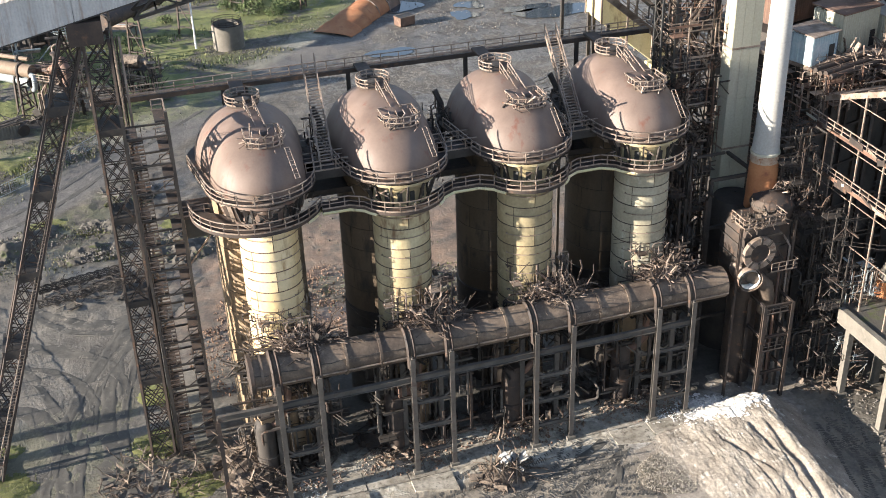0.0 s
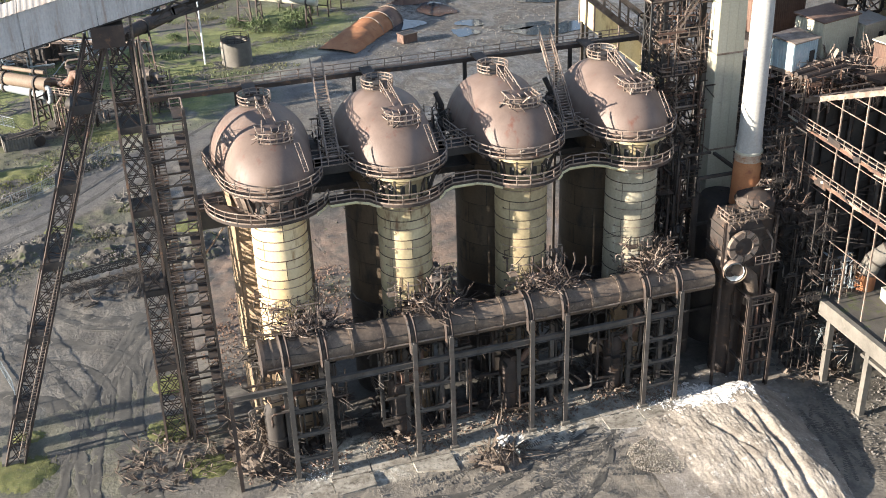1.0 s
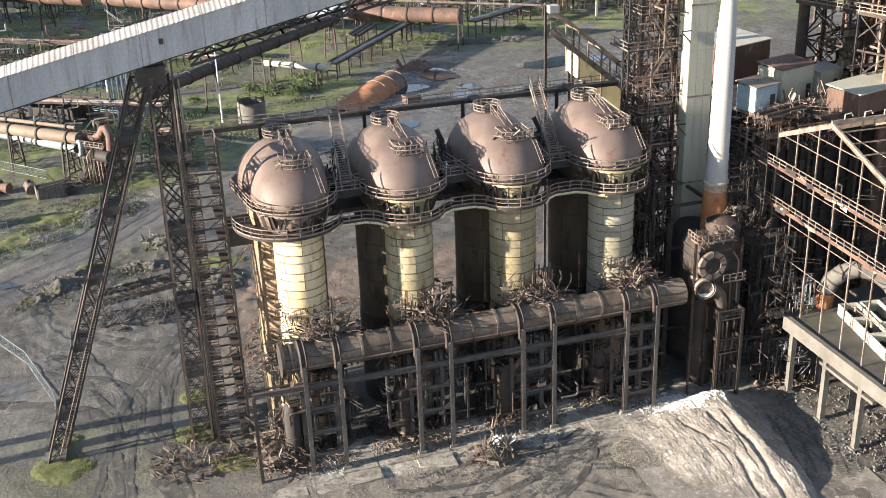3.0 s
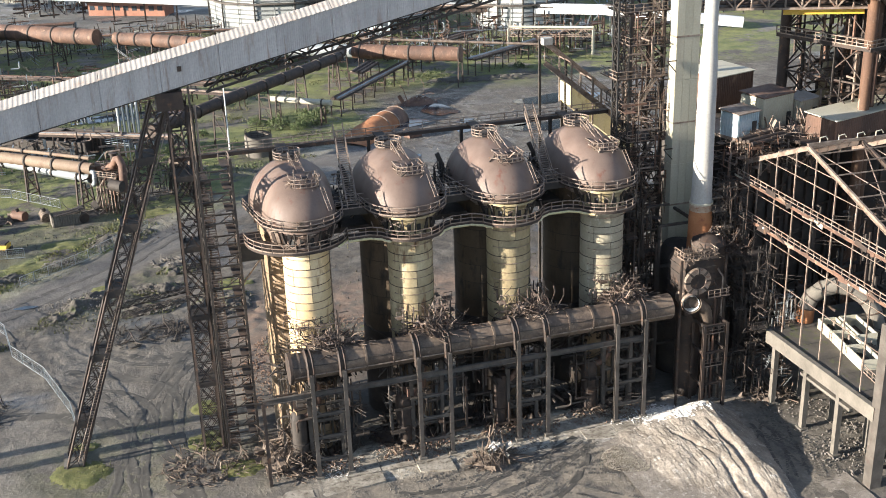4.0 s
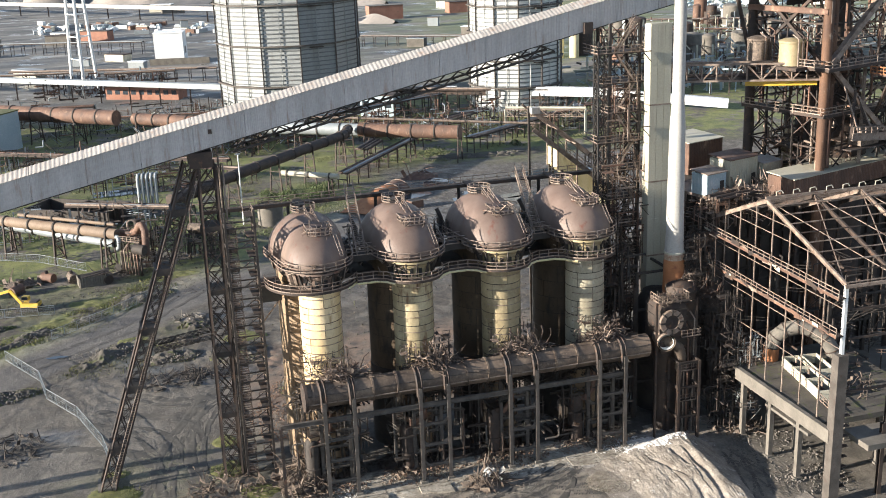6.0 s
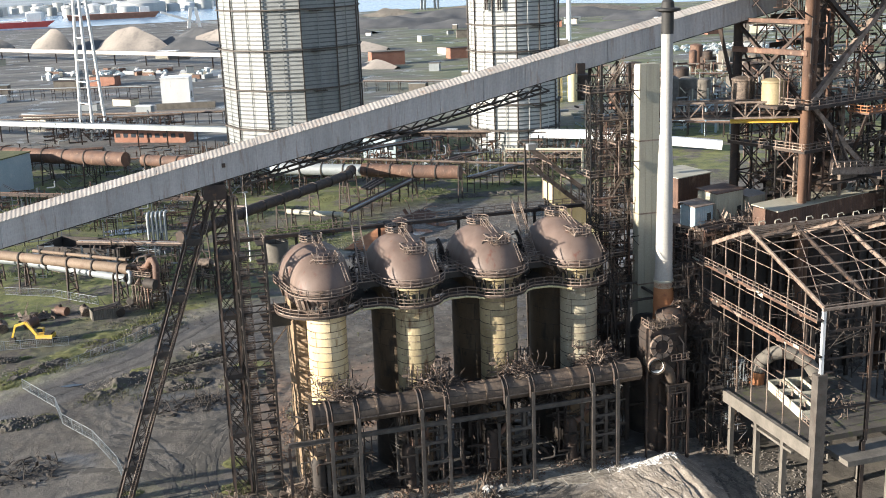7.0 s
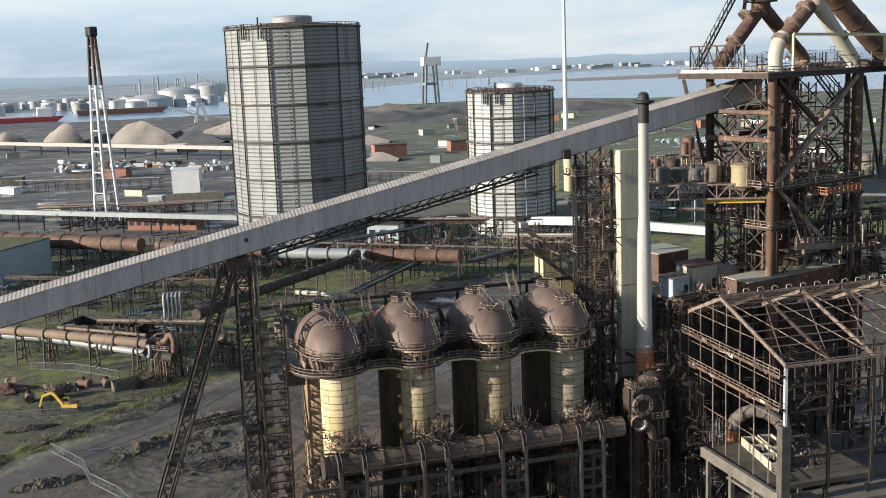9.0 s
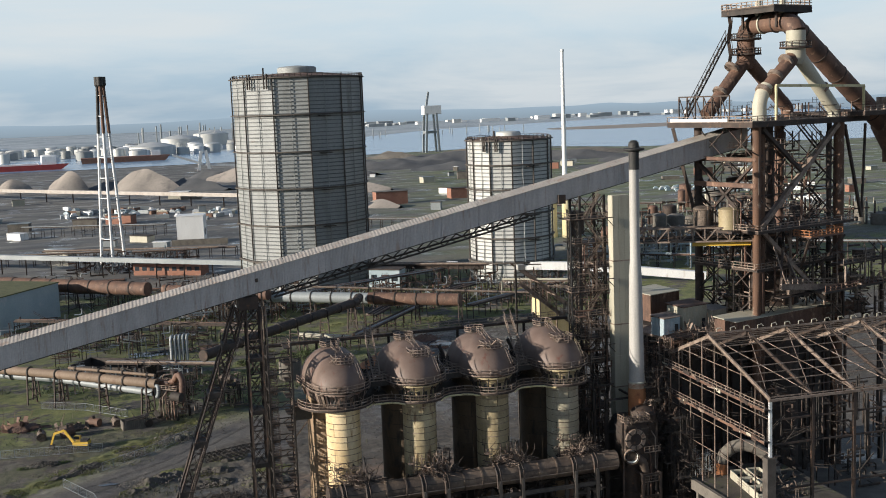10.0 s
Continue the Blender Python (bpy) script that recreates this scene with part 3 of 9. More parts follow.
    yard = mix(step(noi(0.012, 6, 0.0, (1, 3.5, 1)), 0.42, 0.6), (0.062, 0.063, 0.061), (0.155, 0.145, 0.127))
    meadow = op("MULTIPLY", step(op("SUBTRACT", X, op("MULTIPLY", Y, 0.22)), -40, 90), step(noi(0.011, 6, 0.4, (1, 2.5, 1)), 0.4, 0.52))
    yard = mix(op("MULTIPLY", meadow, 0.85), yard, mix(step(noi(0.03, 5), 0.38, 0.62), (0.07, 0.1, 0.035), (0.15, 0.155, 0.07)))
    yard = mix(step(noi(0.02, 5, 0.3, (0.6, 4, 1)), 0.58, 0.66, 0, 0.8), yard, (0.27, 0.26, 0.24))
    base = mix(back, base, yard)
    # far bank paler and bluer, distance haze put into its base colour
    far_land_haze = step(Y, 1850, 2050)
    base = mix(far_land_haze, base, mix(step(noi(0.006, 6), 0.4, 0.6), (0.22, 0.26, 0.28), (0.34, 0.37, 0.385)))
    base = mix(0.42, base, mix(step(fine, 0.32, 0.68), (0.3, 0.29, 0.28), (1, 1, 1)), "MULTIPLY")
    lift = n.new("ShaderNodeHueSaturation")
    lift.inputs["Value"].default_value = 1.36
    l.new(base, lift.inputs["Color"])
    l.new(lift.outputs["Color"], b.inputs["Base Color"])
    wet = op("MULTIPLY", op("MAXIMUM", step(noi(0.045, 4), 0.56, 0.63), op("MULTIPLY", mud, step(noi(0.12, 5, 1.0), 0.46, 0.56))), op("SUBTRACT", 1.0, grass))
    pools = op("MULTIPLY", back, step(noi(0.016, 5, 0.3, (0.7, 3, 1)), 0.5, 0.65, 0.05, 0.3))
    l.new(op("SUBTRACT", step(wet, 0, 1, 0.92, 0.38), pools), b.inputs["Roughness"])
    bp = n.new("ShaderNodeBump")
    bp.inputs["Strength"].default_value, bp.inputs["Distance"].default_value = 0.55, 0.16
    l.new(op("ADD", op("ADD", fine, tracks), ruts), bp.inputs["Height"])
    l.new(bp.outputs["Normal"], b.inputs["Normal"])
    return m


xs = lines((-4900, -600, 14), (-600, -90, 16), (-90, 130, 360), (130, 700, 16), (700, 4900, 14))
ys = lines((-4900, -300, 8), (-300, 40, 12), (40, 260, 350), (260, 700, 24), (700, 4900, 20))
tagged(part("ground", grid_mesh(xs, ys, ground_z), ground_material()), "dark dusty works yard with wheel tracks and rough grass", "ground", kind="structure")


def blob(cx, cy, rx, ry, seed, n=40):
    """An uneven closed outline."""
    out = []
    for i in range(n):
        a = 2 * math.pi * i / n
        k = 1 + 0.55 * noise.noise(Vector((math.cos(a) * 1.3 + seed, math.sin(a) * 1.3, seed * 0.7)))
        out.append((cx + rx * k * math.cos(a), cy + ry * k * math.sin(a)))
    return out


for cx, cy, rx, ry, seed in ((77.5, 262, 5, 6, 1.3), (55.5, 221.5, 4.5, 2.4, 2.1), (99.5, 235, 9, 4, 3.7), (66, 252, 5, 4, 4.4), (78, 240, 3.0, 3.5, 5.2), (82, 247, 3, 3, 7.9), (92, 240, 6, 2.6, 8.8), (112, 262, 12, 5, 9.3), (-5, 292, 18, 4, 6.6), (-29, 160, 1.6, 0.7, 11.2)):
    g = Geo()
    pts = blob(cx, cy, rx, ry, seed)
    g.add([(x, y, 0.06) for x, y in pts], [tuple(range(len(pts)))])
    tagged(part("puddle", g, PUDDLE), "shallow rain puddle reflecting the sky on the yard", "puddle", "puddles in the yard", "structure")

# the heap of pale material in front of the stoves
def heap_z(x, y):
    mid = 61.7 + 0.3 * math.sin(y * 0.3)
    if y > 80:
        top = 2.6 * max(0.0, min(1.0, (91.0 - y) / 4.5))
    else:
        top = max(0.45, 2.6 - 0.028 * (80 - y) - 0.009 * max(0.0, 80 - y) ** 2)
    d = abs(x - mid) + 0.6 * noise.noise(Vector((x * 0.2, y * 0.2, 0)))
    z = top - max(0.0, d - 0.4) * (0.62 if x > mid else 0.2) + 0.2 * noise.noise(Vector((x * 0.45, y * 0.16, 2))) + 0.07 * noise.noise(Vector((x * 1.6, y * 0.7, 5))) + 0.06 * noise.noise(Vector((x * 3.2, y * 2.4, 5))) + 0.04 * noise.noise(Vector((x * 7, y * 7, 5)))
    # eroded furrows along the sunny slope
    for xa, ya, xb, yb, deep, wide in ((58.7, 81.5, 57.6, 58.0, 1.3, 0.5), (56.9, 81.0, 57.2, 75.5, 0.9, 0.4), (56.0, 73.0, 54.6, 58.0, 1.2, 0.45), (53.4, 80.5, 55.8, 73.0, 0.7, 0.35), (57.9, 79.0, 57.0, 68.0, 0.45, 0.3), (54.4, 77.0, 54.6, 70.0, 0.4, 0.3)):
        u = (y - 2.6 - ya) / (yb - ya)
        c = xa + 1.9 + (xb - xa) * u + 0.3 * noise.noise(Vector((y * 0.35, xa, 9)))
        on = max(0.0, min(1.0, u * 6)) * max(0.0, min(1.0, (1 - u) * 6))
        e = (x - c) / wide
        z -= 0.26 * on * deep * math.exp(-e * e * (3.4 if e < 0 else 0.9))
    return 0.16 * math.log1p(math.exp(min(40, z / 0.16))) - 0.14


hx, hy = lines((46, 53, 60), (53, 63, 150), (63, 72, 70)), lines((44, 95, 300))
tagged(part("spoil_heap", grid_mesh(hx, hy, heap_z), SAND), "long heap of pale crushed material with eroded furrows", "heap", kind="stuff")


def lime_cap(x, y):
    on = 1.7 * math.exp(-((x - 57.8 + 0.5 * (y - 88)) / 4.6) ** 2 - ((y - 88.2) / 3.2) ** 2) - 0.62 + 0.5 * noise.noise(Vector((x * 0.5, y * 0.5, 4))) + 0.5 * noise.noise(Vector((x * 1.7, y * 1.7, 8))) + 0.45 * noise.noise(Vector((x * 4.2, y * 4.2, 3)))
    return max(heap_z(x, y), ground_z(x, y)) + max(-0.3, min(0.06, on * 0.4)) + 0.03 * noise.noise(Vector((x * 5, y * 5, 1)))


tagged(part("lime_cap", grid_mesh(lines((48, 68, 240)), lines((79, 94, 180)), lime_cap), LIME), "thin crust of white lime on the heap's end", "lime spill", kind="stuff")


def tyre_track(pts, gauge, seed, x_max=46):
    """Two rows of small raised tread prints along a bent line."""
    r, g = random.Random(seed), Geo()
    pts = [Vector((*p, 0)) for p in pts]
    for a, c in zip(pts, pts[1:]):
        n = int((c - a).length / 0.3)
        d = (c - a).normalized()
        o = Vector((-d.y, d.x, 0))
        for k in range(n):
            for sgn in (-1, 1):
                if r.random() < 0.12:
                    continue
                p = a.lerp(c, k / n) + o * sgn * gauge / 2
                if p.x > x_max:
                    continue
                p.z = ground_z(p.x, p.y) + 0.01
                w = o * 0.2 + d * 0.08
                g.beam(p - w, p + w, 0.12, 0.07)
    return g


rt0 = random.Random(5)
TG = Geo()
for i in range(22):
    x, y, a = rt0.uniform(16, 48), rt0.uniform(72, 87), rt0.uniform(-0.6, 0.9)
    pts = []
    for k in range(14):
        pts.append((x, y))
        x, y, a = x + 0.9 * math.cos(a), y + 0.9 * math.sin(a), a + rt0.uniform(-0.16, 0.2)
    t0 = tyre_track(pts, 1.9, i)
    TG.add(t0.v, t0.f)
for i in range(9):
    x, y, a = rt0.uniform(67, 73), rt0.uniform(80, 84), rt0.uniform(-2.0, -1.4)
    pts = []
    for k in range(16):
        pts.append((x, y))
        x, y, a = x + 0.9 * math.cos(a), y + 0.9 * math.sin(a), a + rt0.uniform(-0.12, 0.12)
    t0 = tyre_track(pts, 1.7, 50 + i, 90)
    TG.add(t0.v, t0.f)
TRACKS = mat("churned_dirt", (0.07, 0.062, 0.053), (0.14, 0.125, 0.105), 0.95, 0.0, 0.5, 4, 0.3)
tagged(part("tyre_tracks", TG, TRACKS, smooth=False), "churned tyre tread prints in the dirt", "tracks", kind="stuff")



def rut(pts, w, seed):
    """A pressed wheel rut with low pushed-up edges following the ground."""
    g, r = Geo(), random.Random(seed)
    pts = [Vector((*p, 0)) for p in pts]
    line = []
    for k in range(len(pts) - 1):
        p0, p1, p2, p3 = pts[max(0, k - 1)], pts[k], pts[k + 1], pts[min(len(pts) - 1, k + 2)]
        for j in range(14):
            t = j / 14
            line.append(0.5 * (2 * p1 + (p2 - p0) * t + (2 * p0 - 5 * p1 + 4 * p2 - p3) * t * t + (3 * p1 - p0 - 3 * p2 + p3) * t ** 3))
    for k, p in enumerate(line):
        d = (line[min(k + 1, len(line) - 1)] - line[max(0, k - 1)]).normalized()
        o = Vector((-d.y, d.x, 0))
        for u, z in ((-0.8, -0.06), (-0.5, 0.035), (-0.25, 0.015), (0.25, 0.015), (0.5, 0.035), (0.8, -0.06)):
            q = p + o * w * u * (1 + 0.8 * noise.noise(p * 0.35 + Vector((seed, u, 0))))
            g.v.append((q.x, q.y, ground_z(q.x, q.y) + z + 0.07 * noise.noise(q * 0.8)))
    for k in range(len(line) - 1):
        g.f += [(6 * k + j, 6 * k + j + 1, 6 * k + j + 7, 6 * k + j + 6) for j in range(5)]
    return tagged(part("wheel_rut", g, RUTDIRT), "dark wheel rut pressed into the yard dirt", "tracks", "wheel ruts", "stuff")


RUTDIRT = mat("rutted_dirt", (0.06, 0.055, 0.047), (0.085, 0.077, 0.066), 0.92, 0.0, 0.3, 2.2, 0.4, (0.11, 0.1, 0.085), 0.42, 1.0, 0.0, 0.3)
RUTS = (((-1.8, 129.6), (-5.7, 124), (-9, 117), (-10.9, 108.3), (-11.7, 100.7), (-12.1, 92), (-12, 80)), ((-4.4, 130.6), (-9.7, 119.7), (-12.7, 111.7), (-13.3, 103.8), (-13.3, 94), (-13, 80)),
        ((-17.7, 125), (-14.9, 116.9), (-13.1, 110.5), (-14.7, 101), (-17, 90)), ((3, 146.2), (-1, 136), (-5, 128), (-7.5, 118), (-8.2, 108), (-8, 96), (-6, 84)), ((5.5, 140), (0.5, 131), (-4, 122), (-6.3, 111), (-6.5, 100), (-5, 86)),
        ((-22, 132), (-12, 126), (-7, 121), (-6, 114)), ((-24, 128), (-14, 122), (-10, 116), (-10, 106)), ((-34, 122), (-24, 119), (-16, 113), (-12, 103)), ((-16, 136), (-12, 131), (-7, 129), (-3, 131)), ((-17, 138.5), (-12, 133.5), (-6, 131.5), (-1, 134)))
for i, pts in enumerate(RUTS):
    rut(pts, (1.0, 1.4, 1.0, 1.8)[i % 4], i * 3.1)
for i, pts in enumerate((((-34, 154), (-24, 162), (-13, 171), (-1, 186), (14, 204)), ((-36, 158), (-26, 165.5), (-15, 174), (-4, 188)), ((18, 83), (27, 81.5), (36, 84), (44, 88)), ((20, 80), (30, 79), (39, 82), (46, 86.5)), ((34, 74), (40, 79), (44, 84), (47, 90)), ((8, 84), (16, 80), (24, 76), (34, 74)))):
    rut(pts, 0.8, 40 + i * 2.3)


def moss_z(x, y, cx, cy, rx, ry, seed):
    d = ((x - cx) / rx) ** 2 + ((y - cy) / ry) ** 2
    n = 0.6 * noise.noise(Vector((x * 0.55 + seed, y * 0.55, 1))) + 0.35 * noise.noise(Vector((x * 2.1, y * 2.1, seed)))
    return ground_z(x, y) + max(-0.25, min(0.16, (1 - d + n) * 0.25)) + 0.05 * noise.noise(Vector((x * 3.5, y * 3.5, 2)))


MOSS = mat("moss_and_weeds", (0.1, 0.11, 0.03), (0.17, 0.165, 0.055), 0.95, 0.0, 0.7, 7, 0.9, (0.1, 0.09, 0.06), 0.42, 1.0, 0.0, 0.5)
for i, (cx, cy, rx, ry) in enumerate(((-20, 101.2, 3.8, 3.2), (-19.1, 107.8, 1.8, 1.3), (0.6, 95.4, 3.4, 2.2), (-2.6, 113.4, 2.0, 2.2), (-3.2, 104, 2.6, 3.0), (-42, 166, 4, 3), (-36, 173, 5, 3), (-29, 180, 5, 2.6), (-22, 190, 5, 2.4), (-6, 204, 6, 3), (-15, 164, 3, 1.6), (6, 158, 4, 3))):
    gm = grid_mesh(lines((cx - rx * 1.5, cx + rx * 1.5, 40)), lines((cy - ry * 1.5, cy + ry * 1.5, 36)), lambda x, y: moss_z(x, y, cx, cy, rx, ry, i * 1.9))
    tagged(part("moss_patch", gm, MOSS), "yellow-green patch of moss and weeds on the yard", "moss", "moss patches", "stuff")

# ---- hot blast stoves ----
SX, CY, KY = (11.1, 24.6, 38.0, 51.4), 97.6, 106.5
LOW, UP = 29.2, 32.0


def hull_ring(grow, z, n=26):
    """Outline round the two dome spheres, grown outwards, from above."""
    r1, r2, y1, y2 = 4.4 + grow, 5.4 + grow, 1.5, 8.9
    pts = []
    tilt = math.asin((r2 - r1) / (y2 - y1))
    for i in range(n + 1):
        a = math.pi + tilt + (math.pi - 2 * tilt) * i / n
        pts.append((r1 * math.cos(a), y1 + r1 * math.sin(a), z))
    for i in range(n + 1):
        a = -tilt + (math.pi + 2 * tilt) * i / n
        pts.append((r2 * math.cos(a), y2 + r2 * math.sin(a), z))
    return pts


def dome_mesh():
    """The egg-shaped shell over both chambers, closed in below."""
    g = Geo()
    mid, base = Vector((0, 7.9)), hull_ring(0.0, 0.0)
    m = len(base)
    rows = [(0.9, -1.5), (0.965, -0.6)] + [(math.cos(radians(e)), 5.5 * math.sin(radians(e))) for e in (0, 5, 11, 17, 23, 29, 35, 41, 47, 53, 59, 65, 71, 77, 83, 88)]
    for c, z in rows:
        g.v += [(mid.x + (x - mid.x) * c, mid.y + (y - mid.y) * c, 32.1 + z) for x, y, _ in base]
    for j in range(len(rows) - 1):
        g.f += [(j * m + i, j * m + (i + 1) % m, (j + 1) * m + (i + 1) % m, (j + 1) * m + i) for i in range(m)]
    g.f.append(tuple((len(rows) - 1) * m + i for i in range(m)))
    return g


def plate_mesh(r, h, a0, a1, n=8, t=0.05):
    """One curved shell plate with thickness and a weld gap round it."""
    g = Geo()
    gap = 0.038
    b0, b1 = a0 + gap / r, a1 - gap / r
    for rr in (r, r - t):
        for z in (gap, h - gap):
            g.v += [(rr * math.cos(b0 + (b1 - b0) * i / n), rr * math.sin(b0 + (b1 - b0) * i / n), z) for i in range(n + 1)]
    k = n + 1
    for i in range(n):
        g.f += [(i, i + 1, k + i + 1, k + i), (k + i, k + i + 1, 3 * k + i + 1, 3 * k + i), (2 * k + i, i, i + 1, 2 * k + i + 1)[::-1]]
    g.f += [(0, k, 3 * k, 2 * k), (n, 2 * k + n, 3 * k + n, k + n)]
    return g


def shell(parent, name, r, cy, z0, z1, courses, plates, material, label, skin):
    """A riveted tower of shell plates round a core."""
    core = part(name, Geo().lathe([(r - 0.06, z0 - 0.4), (r - 0.06, z1)], 40, (0, cy, 0)), skin, parent, label)
    h = (z1 - z0) / courses
    first = None
    for c in range(courses):
        for p in range(plates):
            m = pose(0, cy, z0 + c * h, 0, 0, (p + 0.5 * (c % 2)) * 360 / plates)
            if first is None:
                first = part("shell_plate", plate_mesh(r, h, 0, 2 * math.pi / plates), material, core)
                first.matrix_basis = m
            else:
                again(first, m, core)
    return core


def stove(i):
    cx = SX[i]
    s = thing("hot_blast_stove", cx, CY, 0, ("brown domed hot blast stove with bright cream chamber beside stair tower" if i == 0 else
              "rust-brown domed hot blast stove with stained cream combustion chamber"), "stove", "row of hot blast stoves")
    part("dome", dome_mesh(), DOME, s, "faded brown-pink painted steel dome")
    shell(s, "combustion_chamber", 2.9, 0, 13.0, 28.7, 7, 4, (CREAM, CREAM_OLD, CREAM_AGED, CREAM_GREY)[i], "cream painted cylinder of steel plates", STEEL)
    part("chamber_base", Geo().lathe([(2.2, -0.3), (2.2, 12.0), (2.7, 13.2)], 24), CHECKER, s, "sooty lower shell")
    # base steel darker on stoves 2 to 4, shade put into its colour
    part("checker_base", Geo().lathe([(4.7, -0.3), (4.7, 12.4), (4.5, 12.6)], 40, (0, 8.9, 0)), STEEL_DARK if i else CHECKER, s, "lower shell, darkened for shade beyond the first stove")
    shell(s, "checker_chamber", 4.6, 8.9, 12.5, 30.6, 7, 6, CHECKER if i == 0 else CHECKER_SHADE, "sooty steel-plate cylinder, shade painted in beyond the first stove", STEEL_DARK)
    # hoops on the cream shell
    for k in range(7):
        z = 13.0 + 15.7 * (k + 1) / 7
        part("seam_band", Geo().lathe([(2.86, z - 0.045), (2.94, z - 0.045), (2.94, z + 0.045), (2.86, z + 0.045)], 40), BROWN if i == 0 else STEEL, s, "thin rusty seam band")
        part("hoop", Geo().path(arc(0, 0, 3.08, -150, -10, 14, z - 0.9), 0.045, 5), RAIL, s)
        for a in (-150, -100, -55, -10):
            part("hoop_clip", Geo().beam((2.85 * math.cos(radians(a)), 2.85 * math.sin(radians(a)), z - 0.9), (3.1 * math.cos(radians(a)), 3.1 * math.sin(radians(a)), z - 0.9), 0.08), RAIL, s)
    # neck with stiffeners between the galleries
    neck = part("neck", Geo().lathe([(2.95, 28.7), (3.15, 28.9), (3.15, 29.25), (2.8, 29.35), (2.75, 30.6), (2.9, 31.0), (3.7, 31.4), (3.7, 31.7)], 32), DOME if i == 0 else CREAM_AGED, s, "stained neck under the dome")
    for k in range(14):
        a = 2 * math.pi * k / 14 + 0.2
        # solid black block: the shade inside an opening, painted on the closed neck
        part("opening", Geo().beam((2.8 * math.cos(a + 0.22), 2.8 * math.sin(a + 0.22), 29.5), (2.8 * math.cos(a + 0.22), 2.8 * math.sin(a + 0.22), 30.5), 0.5, 0.12, (math.cos(a + 0.22), math.sin(a + 0.22), 0)), BLACK, neck, "black block painted as a shaded opening in the neck")
        g = Geo().beam((3.0 * math.cos(a), 3.0 * math.sin(a), 29.2), (3.75 * math.cos(a), 3.75 * math.sin(a), 31.5), 0.16, 0.3)
        part("stiffener", g, STEEL_DARK, neck)
    a_top, a_bot = hull_ring(-0.25, 31.9), hull_ring(-0.8 if i == 0 else -0.6, 29.3 if i == 0 else 30.7)
    g, m = Geo(), len(a_top)
    g.v = a_top + a_bot
    g.f = [(j, m + j, m + (j + 1) % m, (j + 1) % m) for j in range(m)]
    skirt = part("skirt", g, DOME, s, "tapering shell below the dome")
    for j in range(0, m, 2):
        p, q = Vector(a_top[j]), Vector(a_bot[j])
        o = Vector((p.x, p.y - 5, 0)).normalized() * 0.3
        part("stiffener", Geo().beam(p + o - Vector((0, 0, 0.2)), q + o * 0.6, 0.12, 0.45, (-o.y, o.x, 0)), STEEL if j % 4 else RAIL, skirt)
    # upper gallery round the dome
    outer, inner = hull_ring(0.95, UP), hull_ring(0.02, UP)
    g, m = Geo(), len(outer)
    g.v = [(*p[:2], UP - 0.12) for p in inner] + [(*p[:2], UP - 0.12) for p in outer] + [(*p[:2], UP) for p in inner] + [(*p[:2], UP) for p in outer]
    for j in range(m):
        k = (j + 1) % m
        g.f += [(j, k, m + k, m + j), (2 * m + j, 3 * m + j, 3 * m + k, 2 * m + k), (m + j, m + k, 3 * m + k, 3 * m + j)]
    up = part("upper_gallery", g, STEEL, s, "narrow steel walkway round the dome")
    hr = [(x, y, UP) for x, y, z in hull_ring(0.9, UP, 14)]
    front = [p for p in hr[15:] if p[0] < 0 and p[1] < 9][::-1][:3][::-1] + hr[:15] + [p for p in hr[15:] if p[0] > 0 and p[1] < 9]
    part("railing", Geo().rails(front), RAIL, up, "weathered tube railing")
    # loose bars and cables hung along the galleries
    rw = random.Random(90 + i)
    for k in range(26):
        a = rw.uniform(3.3, 6.1)
        p = Vector((4.9 * math.cos(a), 1.5 + 4.9 * math.sin(a), rw.choice((UP, UP, 30.4)) + rw.uniform(-0.9, 0.7)))
        d = Vector((-math.sin(a), math.cos(a), rw.uniform(-0.9, 0.9))).normalized() * rw.uniform(0.5, 1.4)
        part("loose_bar", Geo().beam(p, p + d, rw.choice((0.06, 0.09, 0.12))), RAIL if k % 3 else STEEL, up)
    # platform on top with a railing, the stair and the hanging platform below it
    top = part("top_platform", Geo().lathe([(0.2, 37.5), (1.7, 37.5), (1.7, 37.7), (0.2, 37.7)], 16, (0, 8.9, 0)), STEEL, s, "round steel platform on the dome's crown")
    part("railing", Geo().rails(arc(0, 8.9, 1.75, -60, 240, 14, 37.7), h=0.85, step=0.8), RAIL, top, "weathered tube railing")
    part("manhole", Geo().lathe([(0.0, 38.0), (0.75, 37.95), (0.8, 37.75), (0.8, 37.1)], 14, (0, 8.9, 0)), STEEL_DARK, top, "closed round manhole")
    st, x0 = Geo(), 0.35
    a, b = Vector((x0, 7.2, 37.7)), Vector((x0 + 0.5, 3.3, 36.0))
    for sgn in (-0.45, 0.45):
        st.beam(a + Vector((sgn, 0, 0)), b + Vector((sgn, 0, 0)), 0.08, 0.25)
        for h in (0.55, 1.05):
            st.beam(a + Vector((sgn, 0, h)), b + Vector((sgn, 0, h)), 0.09)
        for k in range(5):
            p = a.lerp(b, k / 4) + Vector((sgn, 0, 0))
            st.beam(p, p + Vector((0, 0, 1.05)), 0.08)
    for k in range(11):
        p = a.lerp(b, (k + 0.5) / 11)
        st.box(p.x - 0.42, p.x + 0.42, p.y - 0.13, p.y + 0.13, p.z, p.z + 0.05)
    part("stair", st, RAIL, s, "short steep steel stair over the dome")
    hp = part("hanging_platform", Geo().box(-1.0, 2.5, 0.6, 3.3, 35.85, 36.0).beam((-0.4, 1.4, 35.9), (-0.4, 1.4, 34.7), 0.12).beam((2.1, 1.4, 35.9), (2.1, 1.4, 34.5), 0.12), STEEL, s, "small steel platform on struts")
